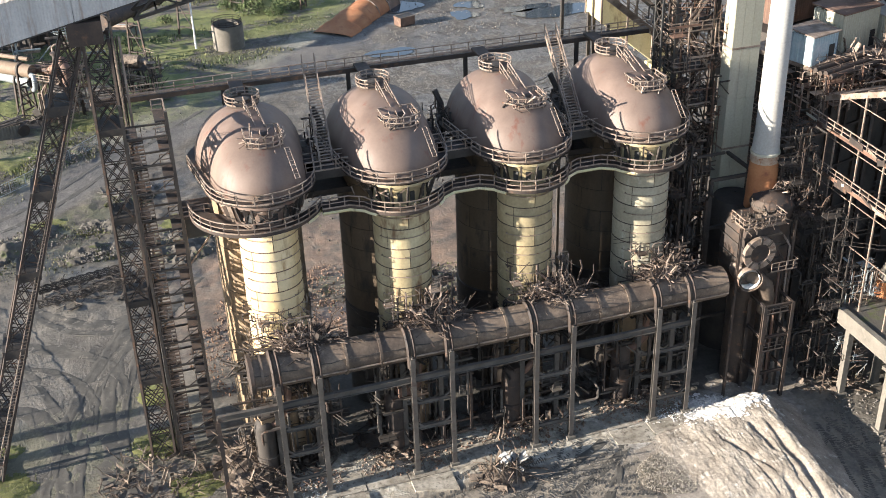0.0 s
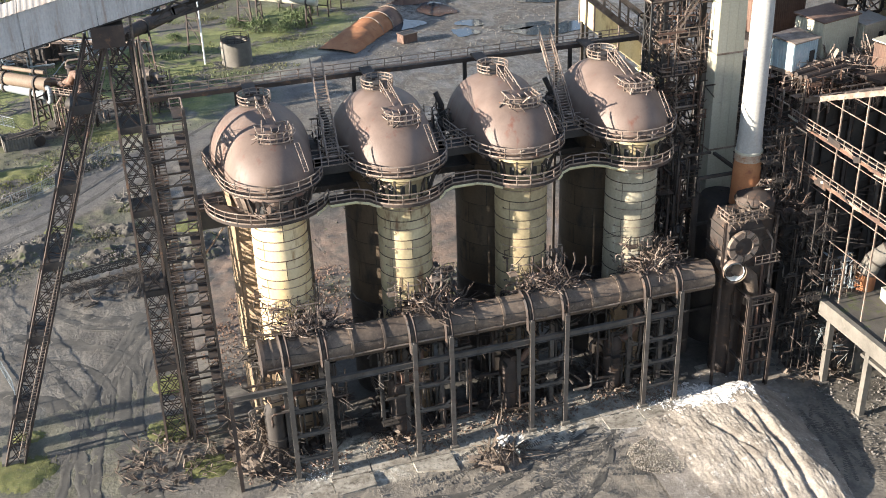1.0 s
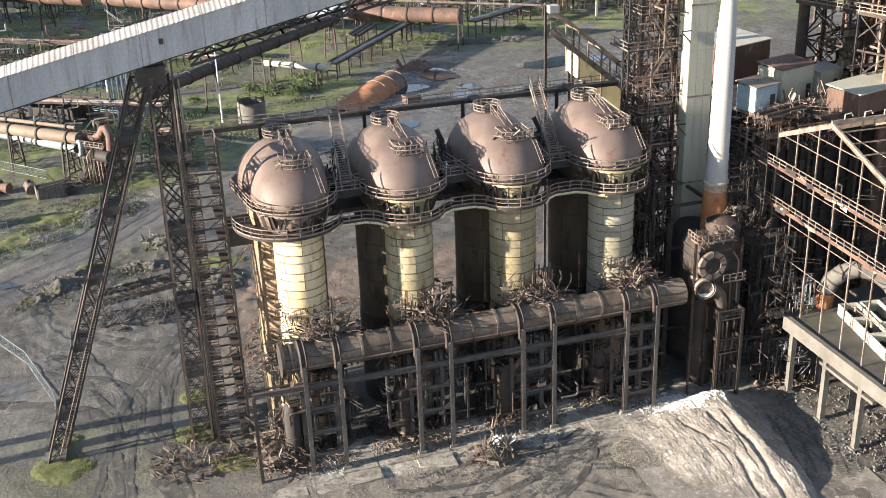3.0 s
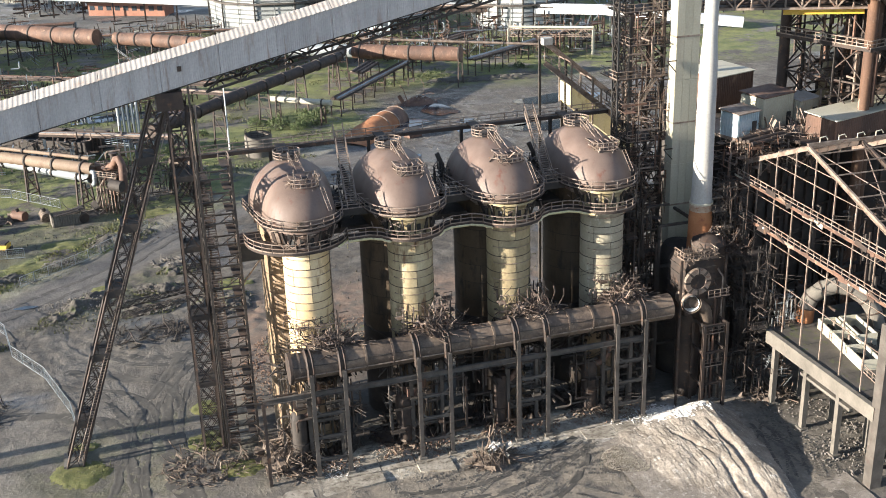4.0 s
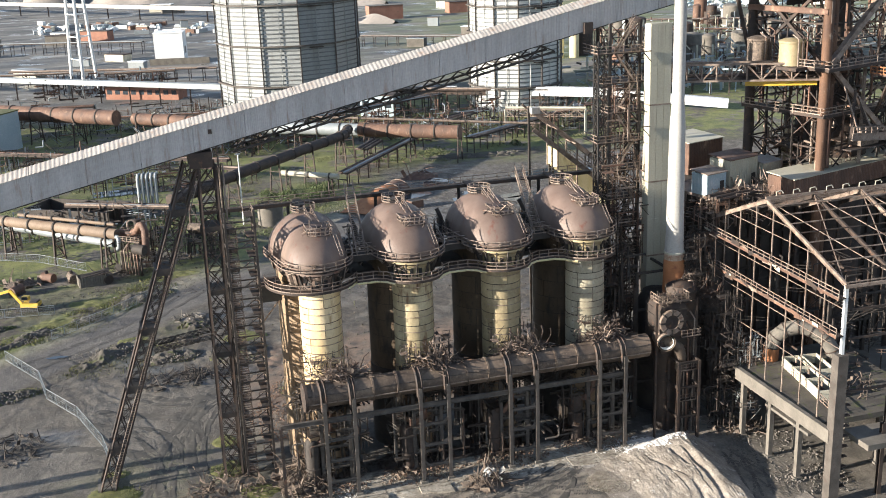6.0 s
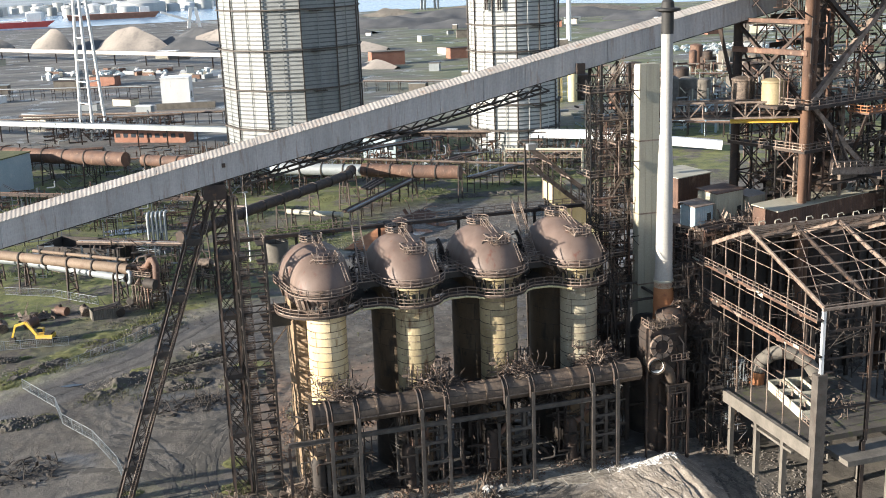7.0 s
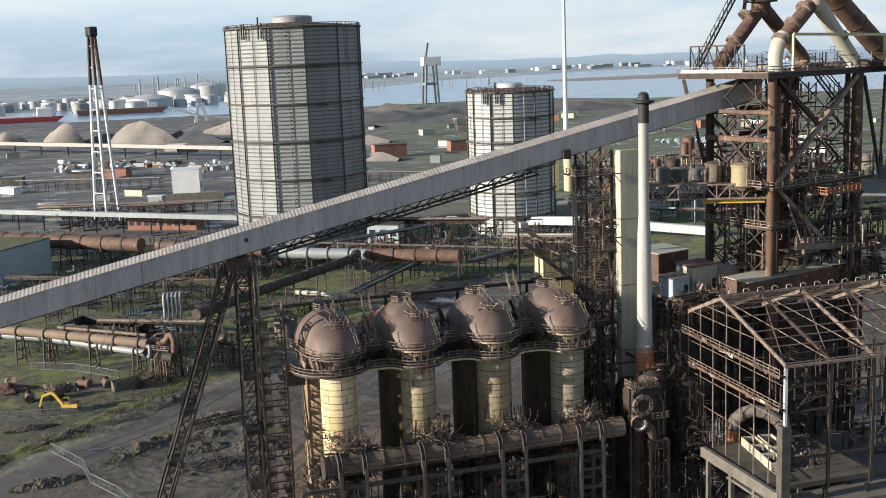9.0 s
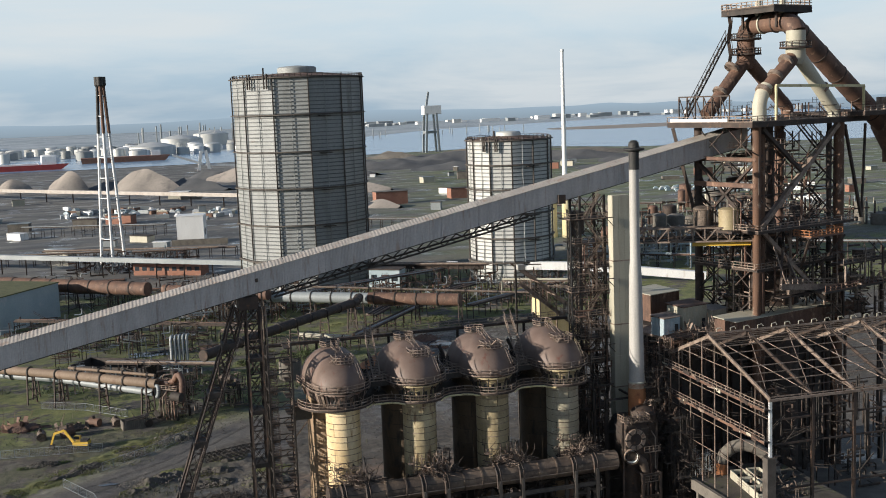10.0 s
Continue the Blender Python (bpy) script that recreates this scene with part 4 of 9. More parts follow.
    part("railing", Geo().rails([(0.0, 3.3, 36.0), (-1.0, 3.3, 36.0), (-1.0, 0.6, 36.0), (0.2, 0.1, 36.0), (1.6, 0.1, 36.0), (2.5, 0.6, 36.0), (2.5, 3.3, 36.0), (1.3, 3.3, 36.0)], step=0.7), RAIL, hp, "weathered tube railing")
    part("burner_head", Geo().lathe([(0.0, 36.8), (0.5, 36.75), (0.55, 36.5), (0.8, 36.45), (0.85, 36.0), (0.5, 35.8), (0.5, 34.0)], 14, (0.9, 2.2, 0)), STEEL, hp, "flanged steel valve head")
    for k in range(5):
        x1 = -0.8 + 0.75 * k
        part("service_pipe", Geo().path([(x1, 0.7, 34.7), (x1, 0.5, 36.5 + 0.2 * (k % 3)), (x1 + 0.5, 0.9, 37.1 - 0.2 * (k % 2)), (x1 + 0.7, 2.6, 36.9)], 0.06, 5), RAIL, hp)
    rz = random.Random(70 + i)
    part("hoop_rail", Geo().path(arc(0.9, 1.9, 2.1, 150, 400, 18, 35.4), 0.06, 5).path(arc(0.9, 1.9, 2.1, 150, 400, 18, 36.6), 0.06, 5), RAIL, hp, "bent hoop rail")
    for k in range(16):
        p = Vector((0.7 + rz.uniform(-2.0, 2.0), 1.4 + rz.uniform(-1.5, 1.4), 35.6 + rz.uniform(0, 1.2)))
        d = Vector((rz.uniform(-1, 1), rz.uniform(-0.8, 0.4), rz.uniform(-0.9, 1.0))).normalized() * rz.uniform(0.6, 1.5)
        part("bent_bar", Geo().beam(p, p + d, rz.choice((0.06, 0.09, 0.13))), RAIL if k % 3 else STEEL_DARK, hp)
    # ladder down the front of the dome
    lad, q0, q1 = Geo(), Vector((2.6, -0.8, 35.9)), Vector((3.1, -2.5, 33.4))
    for sgn in (-0.22, 0.22):
        lad.beam(q0 + Vector((sgn, 0, 0.3)), q1 + Vector((sgn, 0, 0.3)), 0.07)
    for k in range(8):
        p = q0.lerp(q1, k / 7)
        lad.beam(p + Vector((-0.22, 0, 0.3)), p + Vector((0.22, 0, 0.3)), 0.05)
    part("ladder", lad, RAIL, s)
    return s


stoves = [stove(i) for i in range(4)]

# the wavy walkway in front of all four stoves
wave_out, wave_in = [], []
for i, cx in enumerate(SX):
    a0 = 170 if i == 0 else 205
    a1 = 335 if i < 3 else 400
    for k in range(21):
        a = radians(a0 + (a1 - a0) * k / 20)
        if i == 0:
            wave_out.append((10.6 + 6.6 * math.cos(a), 100.4 + 6.8 * math.sin(a), LOW))
        else:
            wave_out.append((cx + 4.5 * math.cos(a), CY + 4.5 * math.sin(a), LOW))
        wave_in.append((cx + 3.05 * math.cos(a), CY + 3.05 * math.sin(a), LOW))
    if i < 3:
        nx = SX[i + 1]
        for u in (0.4, 0.5, 0.6):
            x = cx + (nx - cx) * u
            wave_out.append((x, CY - 1.1, LOW))
            wave_in.append((x, CY + 0.6, LOW))
g, m = Geo(), len(wave_out)
g.v = [(x, y, z - 0.35) for x, y, z in wave_in] + [(x, y, z - 0.35) for x, y, z in wave_out] + wave_in + wave_out
for j in range(m - 1):
    k = j + 1
    g.f += [(j, k, m + k, m + j), (2 * m + j, 3 * m + j, 3 * m + k, 2 * m + k), (m + j, m + k, 3 * m + k, 3 * m + j), (j, 2 * m + j, 2 * m + k, k)]
walkway = thing("stove_walkway", 0, 0, 0, "curving rusty steel walkway with tube railing round the stove necks", "walkway")
part("deck", g, STEEL, walkway)
part("railing", Geo().rails(wave_out, step=1.5), RAIL, walkway, "weathered tube railing")

for i in range(3):
    pts = [(x, y, z - 0.45) for x, y, z in wave_out[i * 24 + 17:i * 24 + 28]]
    part("fascia", Geo().path(pts, 0.16, 4), YELLOW_WALL, walkway, "faded yellow curved edge plate")
landing = thing("link_platform", 0, 0, 0, "dark steel platform linking stair tower and stove gallery", "platform")
part("deck", Geo().box(3.3, 6.4, 100.4, 104.2, 28.6, 28.9), STEEL, landing)
part("hut", Geo().box(3.5, 6.3, 100.6, 104.0, 26.4, 28.6), BLACK, landing, "black open box below the deck")
part("railing", Geo().rails([(3.3, 104.2, 28.9), (3.3, 100.4, 28.9), (6.0, 100.4, 28.9)], step=1.2), RAIL, landing)
part("strut", Geo().beam((3.4, 100.5, 28.6), (3.4, 100.5, 23.5), 0.18).beam((3.4, 100.5, 23.6), (6.6, 101.5, 27.0), 0.15), RAIL, landing)

# ---- hot blast duct on its frames ----
DY, DZ, DR = 92.0, 14.9, 1.75
duct = thing("hot_blast_main", 0, DY, 0, "brown refractory-lined hot blast main pipe on steel frames", "pipe")
cuts = [7.3, 9.6, 13.2, 16.5, 20.0, 23.2, 26.9, 30.2, 33.4, 36.4, 40.4, 43.8, 47.2, 50.5, 54.4, 59.0]
for a, b in zip(cuts, cuts[1:]):
    part("pipe_section", Geo().tube((a + 0.02, 0, DZ), (b - 0.02, 0, DZ), DR, 32), DUCT, duct)
for x in cuts[1:-1] + [8.1]:
    part("flange", Geo().tube((x - 0.14, 0, DZ), (x + 0.14, 0, DZ), DR + 0.13, 32), DUCT, duct, "narrow raised joint ring")
for a, b in zip(cuts, cuts[1:]):
    part("ledge", Geo().beam((a + 0.1, -DR - 0.05, DZ - 0.5), (b - 0.1, -DR - 0.05, DZ - 0.5), 0.1, 0.14), RAIL, duct, "thin angle bar along the pipe")
    part("cable", Geo().path([(a, -DR * 0.93, DZ + 0.75), ((a + b) / 2, -DR * 0.97, DZ + 0.6), (b, -DR * 0.93, DZ + 0.75)], 0.05, 5), STEEL_DARK, duct)
part("end_cap", Geo().tube((6.9, 0, DZ), (7.3, 0, DZ), DR + 0.3, 32), STEEL, duct, "dark open flange")
for x in (9.4, 13.4, 23.0, 27.0, 36.3, 40.5, 50.4, 54.4):
    for dx in (-0.3, 0.3):
        pts = [(x + dx, -DR - 0.35, DZ - 1.6)] + [(x + dx, (DR + 0.16) * math.cos(radians(a)), DZ + (DR + 0.16) * math.sin(radians(a))) for a in range(180, -1, -15)] + [(x + dx, DR + 0.18, DZ - 2.2)]
        part("strap", Geo().path(pts, 0.19, 4), STEEL, duct, "curved steel strap over the pipe")


def support_frame(x, label):
    f = thing("support_frame", x, DY, 0, label, "steel frame", "frames under the hot blast main")
    for dx in (-2.05, 2.05):
        for dy in (-2.35, 1.95):
            part("post", Geo().ibeam((dx, dy, -0.3), (dx, dy, 14.6 if dy < 0 else 13.2), 0.5, 0.55, (0, 1, 0), 0.1), GREYSTEEL, f)
            part("base_plate", Geo().box(dx - 0.5, dx + 0.5, dy - 0.5, dy + 0.5, -0.4, 0.35), CONCRETE, f, "dusty concrete footing")
    for z in (2.6, 5.8, 9.0):
        for dy in (-2.35, 1.95):
            part("crossbar", Geo().ibeam((-2.0, dy, z), (2.0, dy, z), 0.25, 0.45), GREYSTEEL, f)
            for sg in (-1, 1):
                part("haunch", Geo().beam((sg * 1.9, dy, z + 0.75), (sg * 1.15, dy, z + 0.1), 0.14, 0.24), GREYSTEEL, f)
    for dx in (-2.05, 2.05):
        part("cross_beam", Geo().ibeam((dx, -1.95, 12.6), (dx, 1.95, 12.6), 0.4, 0.6), STEEL_DARK, f)
    return f


first_frame = support_frame(11.4, "dark steel ladder frame carrying the hot blast main")
for x in (25.0, 38.4, 52.4):
    copy_thing(first_frame, pose(x, DY, 0))
girder = thing("long_girder", 0, DY, 0, "long horizontal steel girder tying the pipe frames together", "girder")
for dy in (-2.1,):
    for a, b in ((3.2, 13.4), (13.45, 27.0), (27.05, 40.5), (40.55, 54.4)):
        part("beam", Geo().ibeam((a, dy, 11.9), (b, dy, 11.9), 0.4, 0.7), GREYSTEEL, girder)
part("end_post", Geo().ibeam((3.2, -2.25, -0.3), (3.2, -2.25, 11.7), 0.4, 0.45, (0, 1, 0), 0.08), STEEL, girder)

# ---- conveyor gallery ----
CA, CB = Vector((-120.0, 102.4, 23.4)), Vector((97.5, 114.4, 68.3))


def conv(x):
    return CA + (CB - CA) * ((x - CA.x) / (CB.x - CA.x))


conveyor = thing("conveyor_gallery", 0, 0, 0, "long inclined conveyor gallery clad in grey corrugated sheet", "conveyor")
CW, CH = 2.0, 3.8


def ribbed(p, q, u, v, pitch, depth):
    """A ribbed sheet between p and q, as high as u, with its ribs standing out along v."""
    g, length = Geo(), (q - p).length
    n = max(2, int(length / pitch))
    for i in range(n + 1):
        for t, d in ((i / n, 0.0), (min(1, (i + 0.25) / n), depth), (min(1, (i + 0.5) / n), depth), (min(1, (i + 0.75) / n), 0.0)):
            a = p.lerp(q, t) + v * d
            g.v += [tuple(a), tuple(a + u)]
    m = len(g.v) // 2
    g.f = [(2 * i, 2 * i + 2, 2 * i + 3, 2 * i + 1) for i in range(m - 1)]
    return g


step_x = 7.3
x = -69.0
while x < 98:
    a, b = conv(x), conv(min(99, x + step_x - 0.03))
    part("cladding_panel", ribbed(a + Vector((0, -CW, 0)), b + Vector((0, -CW, 0)), Vector((0, 0, CH)), Vector((0, -1, 0)), 0.27, 0.03), CLAD, conveyor, smooth=False)
    part("rear_panel", ribbed(b + Vector((0, CW, 0)), a + Vector((0, CW, 0)), Vector((0, 0, CH)), Vector((0, 1, 0)), 1.0, 0.09), CLAD, conveyor, smooth=False)
    for s in (-1, 1):
        part("roof_sheet", ribbed(a + Vector((0, s * (CW + 0.25), CH - 0.05)), b + Vector((0, s * (CW + 0.25), CH - 0.05)), Vector((0, -s * (CW + 0.25), 0.75)), Vector((0, 0, 1)), 0.6, 0.035), CLAD_ROOF, conveyor, smooth=False)
    part("floor_plate", Geo().hexa([a + Vector((0, -CW, -0.15)), b + Vector((0, -CW, -0.15)), b + Vector((0, CW, -0.15)), a + Vector((0, CW, -0.15)), a + Vector((0, -CW, 0)), b + Vector((0, -CW, 0)), b + Vector((0, CW, 0)), a + Vector((0, CW, 0))]), STEEL_DARK, conveyor)
    x += step_x
# the truss under the upper span
tr = Geo()
for s in (-1, 1):
    n = 22
    for i in range(n):
        a, b = conv(2 + 50 * i / n), conv(2 + 50 * (i + 1) / n)
        o, low = Vector((0, s * 1.7, -0.2)), Vector((0, s * 1.7, -1.7))
        tr.beam(a + low, b + low, 0.3)
        tr.beam(a + (o if i % 2 else low), b + (low if i % 2 else o), 0.18)
        if i % 2:
            tr.beam(a + low, a + Vector((0, -s * 1.7, -1.7)), 0.15)
tagged(part("under_truss", tr, STEEL_DARK, conveyor, "dark lattice truss below the gallery"), kind="stuff")
for x, up, e in ((-1.0, 1.9, 0.25), (57.3, -0.4, 0.7)):
    c = conv(x)
    part("hatch_box", Geo().box(c.x - e, c.x + e, c.y - CW - e, c.y - CW + 0.1, c.z + up, c.z + up + 2.4 * e), STEEL, conveyor, "small rusty steel box on the side")

# ---- conveyor trestle beside the stoves ----
trestle = thing("conveyor_trestle", 0, 0, 0, "rusty lattice A-frame trestle carrying the conveyor", "trestle")


def lattice_leg(parent, name, p, q, w, d, side, n, chord, lace, material, label=""):
    g = Geo()
    cor = g.lattice(p, q, w, d, side, n, lace)
    leg = tagged(part(name, g, material, parent, label), kind="stuff")
    for a, b in cor:
        part("chord", Geo().beam(a, b, chord), material, leg)
    return leg


TT = conv(-2.6) + Vector((0, 0, -2.2))
for dy in (-1.3, 1.6):
    lattice_leg(trestle, "raking_leg", (-20.6, 104.6 + dy, -0.3), (TT.x - 1.4, TT.y + dy, TT.z), 1.9, 0.9, (1, 0, 0), 17, 0.22, 0.085, STEEL)
    lattice_leg(trestle, "upright_leg", (-2.6, 103.2 + dy, -0.3), (TT.x + 0.8, TT.y + dy, TT.z), 2.4, 0.9, (1, 0, 0), 15, 0.24, 0.09, STEEL)
part("head_box", Geo().box(TT.x - 1.6, TT.x + 1.6, TT.y - 2.2, TT.y + 2.2, TT.z - 0.3, TT.z + 1.9), STEEL, trestle, "rusty box girder head")
for z, dy in ((20.5, -1.3), (20.5, 1.6)):
    g = Geo()
    g.lattice((-11.8, 104.5 + dy, z), (-3.2, 104.6 + dy, z + 1), 0.5, 0.7, (0, 1, 0), 10, 0.07)
    part("tie", g, STEEL_DARK, trestle, "slender lattice tie between the legs")
part("footing", Geo().box(-21.9, -19.3, 103.0, 106.6, -0.4, 0.45), CONCRETE, trestle, "low concrete footing")
foot, head = Vector((-20.6, 104.75, 0)), Vector((TT.x - 1.4, TT.y + 0.15, TT.z))
for u in (0.13, 0.32, 0.5, 0.68, 0.86):
    c = foot.lerp(head, u)
    part("splice_box", Geo().box(c.x - 1.15, c.x + 1.15, c.y - 1.95, c.y + 1.95, c.z - 0.45, c.z + 0.55), STEEL_DARK, trestle, "plated splice between the leg lattices")
for dx in (-0.25, 0.25):
    part("ladder_rail", Geo().beam(foot + Vector((dx + 0.9, -1.9, 1)), head + Vector((dx + 0.9, -1.9, -1)), 0.09), RAIL, trestle)
part("ladder_rungs", (lambda gg: [gg.beam(foot.lerp(head, k / 120) + Vector((0.65, -1.9, 1 - 2 * k / 120)), foot.lerp(head, k / 120) + Vector((1.15, -1.9, 1 - 2 * k / 120)), 0.05) for k in range(120)][0])(Geo()), RAIL, trestle, "ladder rungs up the leg")
base, crown = Vector((-2.6, 103.35, 0)), Vector((TT.x + 0.8, TT.y + 0.15, TT.z))
for k, dx in enumerate((1.35, 1.6, 1.85, 2.15)):
    part("cable_tray", Geo().path([base + Vector((dx, -1.6, 0)), base.lerp(crown, 0.5) + Vector((dx + 0.1 * (k % 2), -1.7, 0)), crown + Vector((dx, -1.6, 4.5 if k == 1 else 0))], 0.09 + 0.04 * (k % 2), 6), (STEEL, SCRAP, STEEL, RAIL)[k], trestle, "long rusty riser pipe")
for u in (0.2, 0.4, 0.6, 0.8):
    c = base.lerp(crown, u)
    part("splice_box", Geo().box(c.x - 1.3, c.x + 1.3, c.y - 1.95, c.y + 1.95, c.z - 0.3, c.z + 0.4), STEEL_DARK, trestle)

low_trestle = thing("conveyor_trestle", 0, 0, 0, "dark lattice trestle under the conveyor's lower span", "trestle")
TL = conv(-48.6) + Vector((0, 0, -0.2))
for dy in (-1.5, 1.5):
    lattice_leg(low_trestle, "upright_leg", (-50.2, TL.y + dy * 1.5, -0.3), (TL.x - 1.0, TL.y + dy, TL.z), 1.8, 0.9, (1, 0, 0), 14, 0.24, 0.09, STEEL)
    lattice_leg(low_trestle, "raking_leg", (-61.0, TL.y + dy * 1.5, -0.3), (TL.x - 2.4, TL.y + dy, TL.z), 1.6, 0.9, (1, 0, 0), 15, 0.22, 0.085, STEEL)
part("head_box", Geo().box(TL.x - 3.2, TL.x + 0.4, TL.y - 2.0, TL.y + 2.0, TL.z - 1.2, TL.z), STEEL, low_trestle, "rusty box girder head")

# ---- stair tower ----
tower = thing("stair_tower", 1.3, 102.0, 0, "tall rusty open stair tower with zigzag flights", "stair tower")
TH = 40.0
for dx in (-2.0, 2.0):
    for dy in (-1.6, 1.6):
        part("post", Geo().beam((dx, dy, -0.3), (dx, dy, TH), 0.3), STEEL_DARK, tower)
for k in range(14):
    z = 0.6 + k * 2.85
    part("landing", Geo().box(-2.0, -0.9, -1.5, 1.5, z - 0.08, z), STEEL, tower, "open steel landing")
    part("landing", Geo().box(0.9, 2.0, -1.5, 1.5, z + 1.35, z + 1.43), STEEL, tower, "open steel landing")
    for p, q in (((-2, -1.6, z), (2, -1.6, z)), ((-2, 1.6, z), (2, 1.6, z)), ((-2, -1.6, z), (-2, 1.6, z)), ((2, -1.6, z + 1.4), (2, 1.6, z + 1.4))):
        part("rung_beam", Geo().beam(p, q, 0.18), STEEL_DARK, tower)
    if k < 13:
        for (ya, za, yb, zb) in ((-1.3, z, 1.3, z + 1.4), (1.3, z + 1.4, -1.3, z + 2.85)):
            st = Geo()
            for sx in (-1.75, -0.45):
                st.beam((sx, ya, za), (sx, yb, zb), 0.06, 0.24).beam((sx, ya, za + 1.0), (sx, yb, zb + 1.0), 0.06)
            for t in range(7):
                u = (t + 0.5) / 7
                py, pz = ya + (yb - ya) * u, za + (zb - za) * u
                st.box(-1.72, -0.48, py - 0.14, py + 0.14, pz, pz + 0.05)
            part("flight", st, STEEL, tower)
        part("brace", Geo().beam((2.0, -1.6, z), (2.0, 1.6, z + 2.85), 0.1), STEEL_DARK, tower)
        part("brace", Geo().beam((-0.1, -1.6, z), (2.0, -1.6, z + 1.4), 0.1), STEEL_DARK, tower)
    part("railing", Geo().rails([(-2, -1.55, z), (-0.9, -1.55, z)], step=1.1), RAIL, tower)
    part("railing", Geo().rails([(0.9, 1.55, z + 1.4), (2.0, 1.55, z + 1.4), (2.0, -1.55, z + 1.4)], step=1.1), RAIL, tower)

# link walkway behind the dome tops
link = thing("rear_walkway", 0, 0, 0, "dark pipe bridge and walkway running behind the dome tops", "walkway")
part("girder", Geo().box(-3.0, 59.0, 112.4, 113.6, 36.9, 37.4), STEEL, link)
for k in range(31):
    part("railing", Geo().rails([(-3.0 + 2 * k, 112.4, 37.5), (-1.02 + 2 * k, 112.4, 37.5)], step=2.0), RAIL, link, "weathered tube railing")

# stairs between the domes
for x in (18.0, 44.9):
    st = Geo()
    a, b = Vector((x, 100.4, UP)), Vector((x + 0.6, 109.6, 39.6))
    for s in (-0.65, 0.65):
        st.beam(a + Vector((s, 0, 0)), b + Vector((s, 0, 0)), 0.12, 0.35)
        st.beam(a + Vector((s, 0, 1.0)), b + Vector((s, 0, 1.0)), 0.1)
        for k in range(8):
            p = a.lerp(b, k / 7) + Vector((s, 0, 0))
            st.beam(p, p + Vector((0, 0, 1)), 0.08)
    for k in range(34):
        p = a.lerp(b, (k + 0.5) / 34)
        st.box(p.x - 0.6, p.x + 0.6, p.y - 0.12, p.y + 0.12, p.z, p.z + 0.05)
    stair = thing("stair_flight", 0, 0, 0, "long straight steel stair rising between two domes", "stairs", "stairs between the domes")
    part("flight", st, RAIL, stair)
for i in range(4):
    part("dome_link", Geo().box(SX[i] - 0.7, SX[i] + 0.7, 108.2, 112.4, 37.7, 37.95), STEEL, link)
for i in range(3):
    xa, xb = SX[i] + 4.6, SX[i + 1] - 4.6
    br = thing("dome_bridge", 0, 0, 0, "flat steel bridge with railing between two dome galleries", "walkway", "bridges between the domes")
    part("deck", Geo().box(xa, xb, 99.4, 101.6, UP - 0.9, UP), STEEL_DARK, br)
    part("railing", Geo().rails([(xa, 99.4, UP), (xb, 99.4, UP)], step=1.5).rails([(xa, 101.6, UP), (xb, 101.6, UP)], step=1.5), RAIL, br, "weathered tube railing")

# dark steelwork between the stove backs, carrying the rear walkway
for i, xa in enumerate(SX):
    rf = thing("walkway_trestle", xa, 113.0, 0, "dark steel trestle behind the stove under the rear walkway", "trestle", "trestles behind the stoves")
    for dx in (-1.2, 1.2):
        part("post", Geo().ibeam((dx, 0, -0.3), (dx, 0, 36.9), 0.4, 0.4, (0, 1, 0), 0.07), STEEL_DARK, rf)
    for k in range(8):
        part("rung", Geo().beam((-1.2, 0, 2 + 4.6 * k), (1.2, 0, 2 + 4.6 * k), 0.25), STEEL_DARK, rf)
for i in range(3):
    xa = (SX[i] + SX[i + 1]) / 2
    gear = thing("valve_platform", xa, 106.0, 0, "dark valve platform bridging the gap between two domes", "platform", "platforms between the domes")
    part("floor", Geo().box(-2.4, 2.4, -4.2, 5.8, 28.5, 28.75), STEEL_DARK, gear)
    for Y in (-3.8, 0.8, 5.4):
        part("joist", Geo().ibeam((-2.9, Y, 28.2), (2.9, Y, 28.2), 0.25, 0.5), STEEL_DARK, gear)
    part("railing", Geo().rails([(-2.3, 5.7, 28.75), (2.3, 5.7, 28.75)], step=1.0), RAIL, gear)
    part("stand_pipe", Geo().path([(1.2, 2.6, 28.7), (1.2, 2.6, 33.5), (0.6, 3.0, 35.0)], 0.32, 10), STEEL_DARK, gear)
    steelwork("valve_gear", "dark pipes and valve gear standing between the domes", xa, 107.0, 28.7, 3.2, 7.5, 5.0, 60, 610 + i, (STEEL_DARK, STEEL, RAIL), 0.12, 2.2)
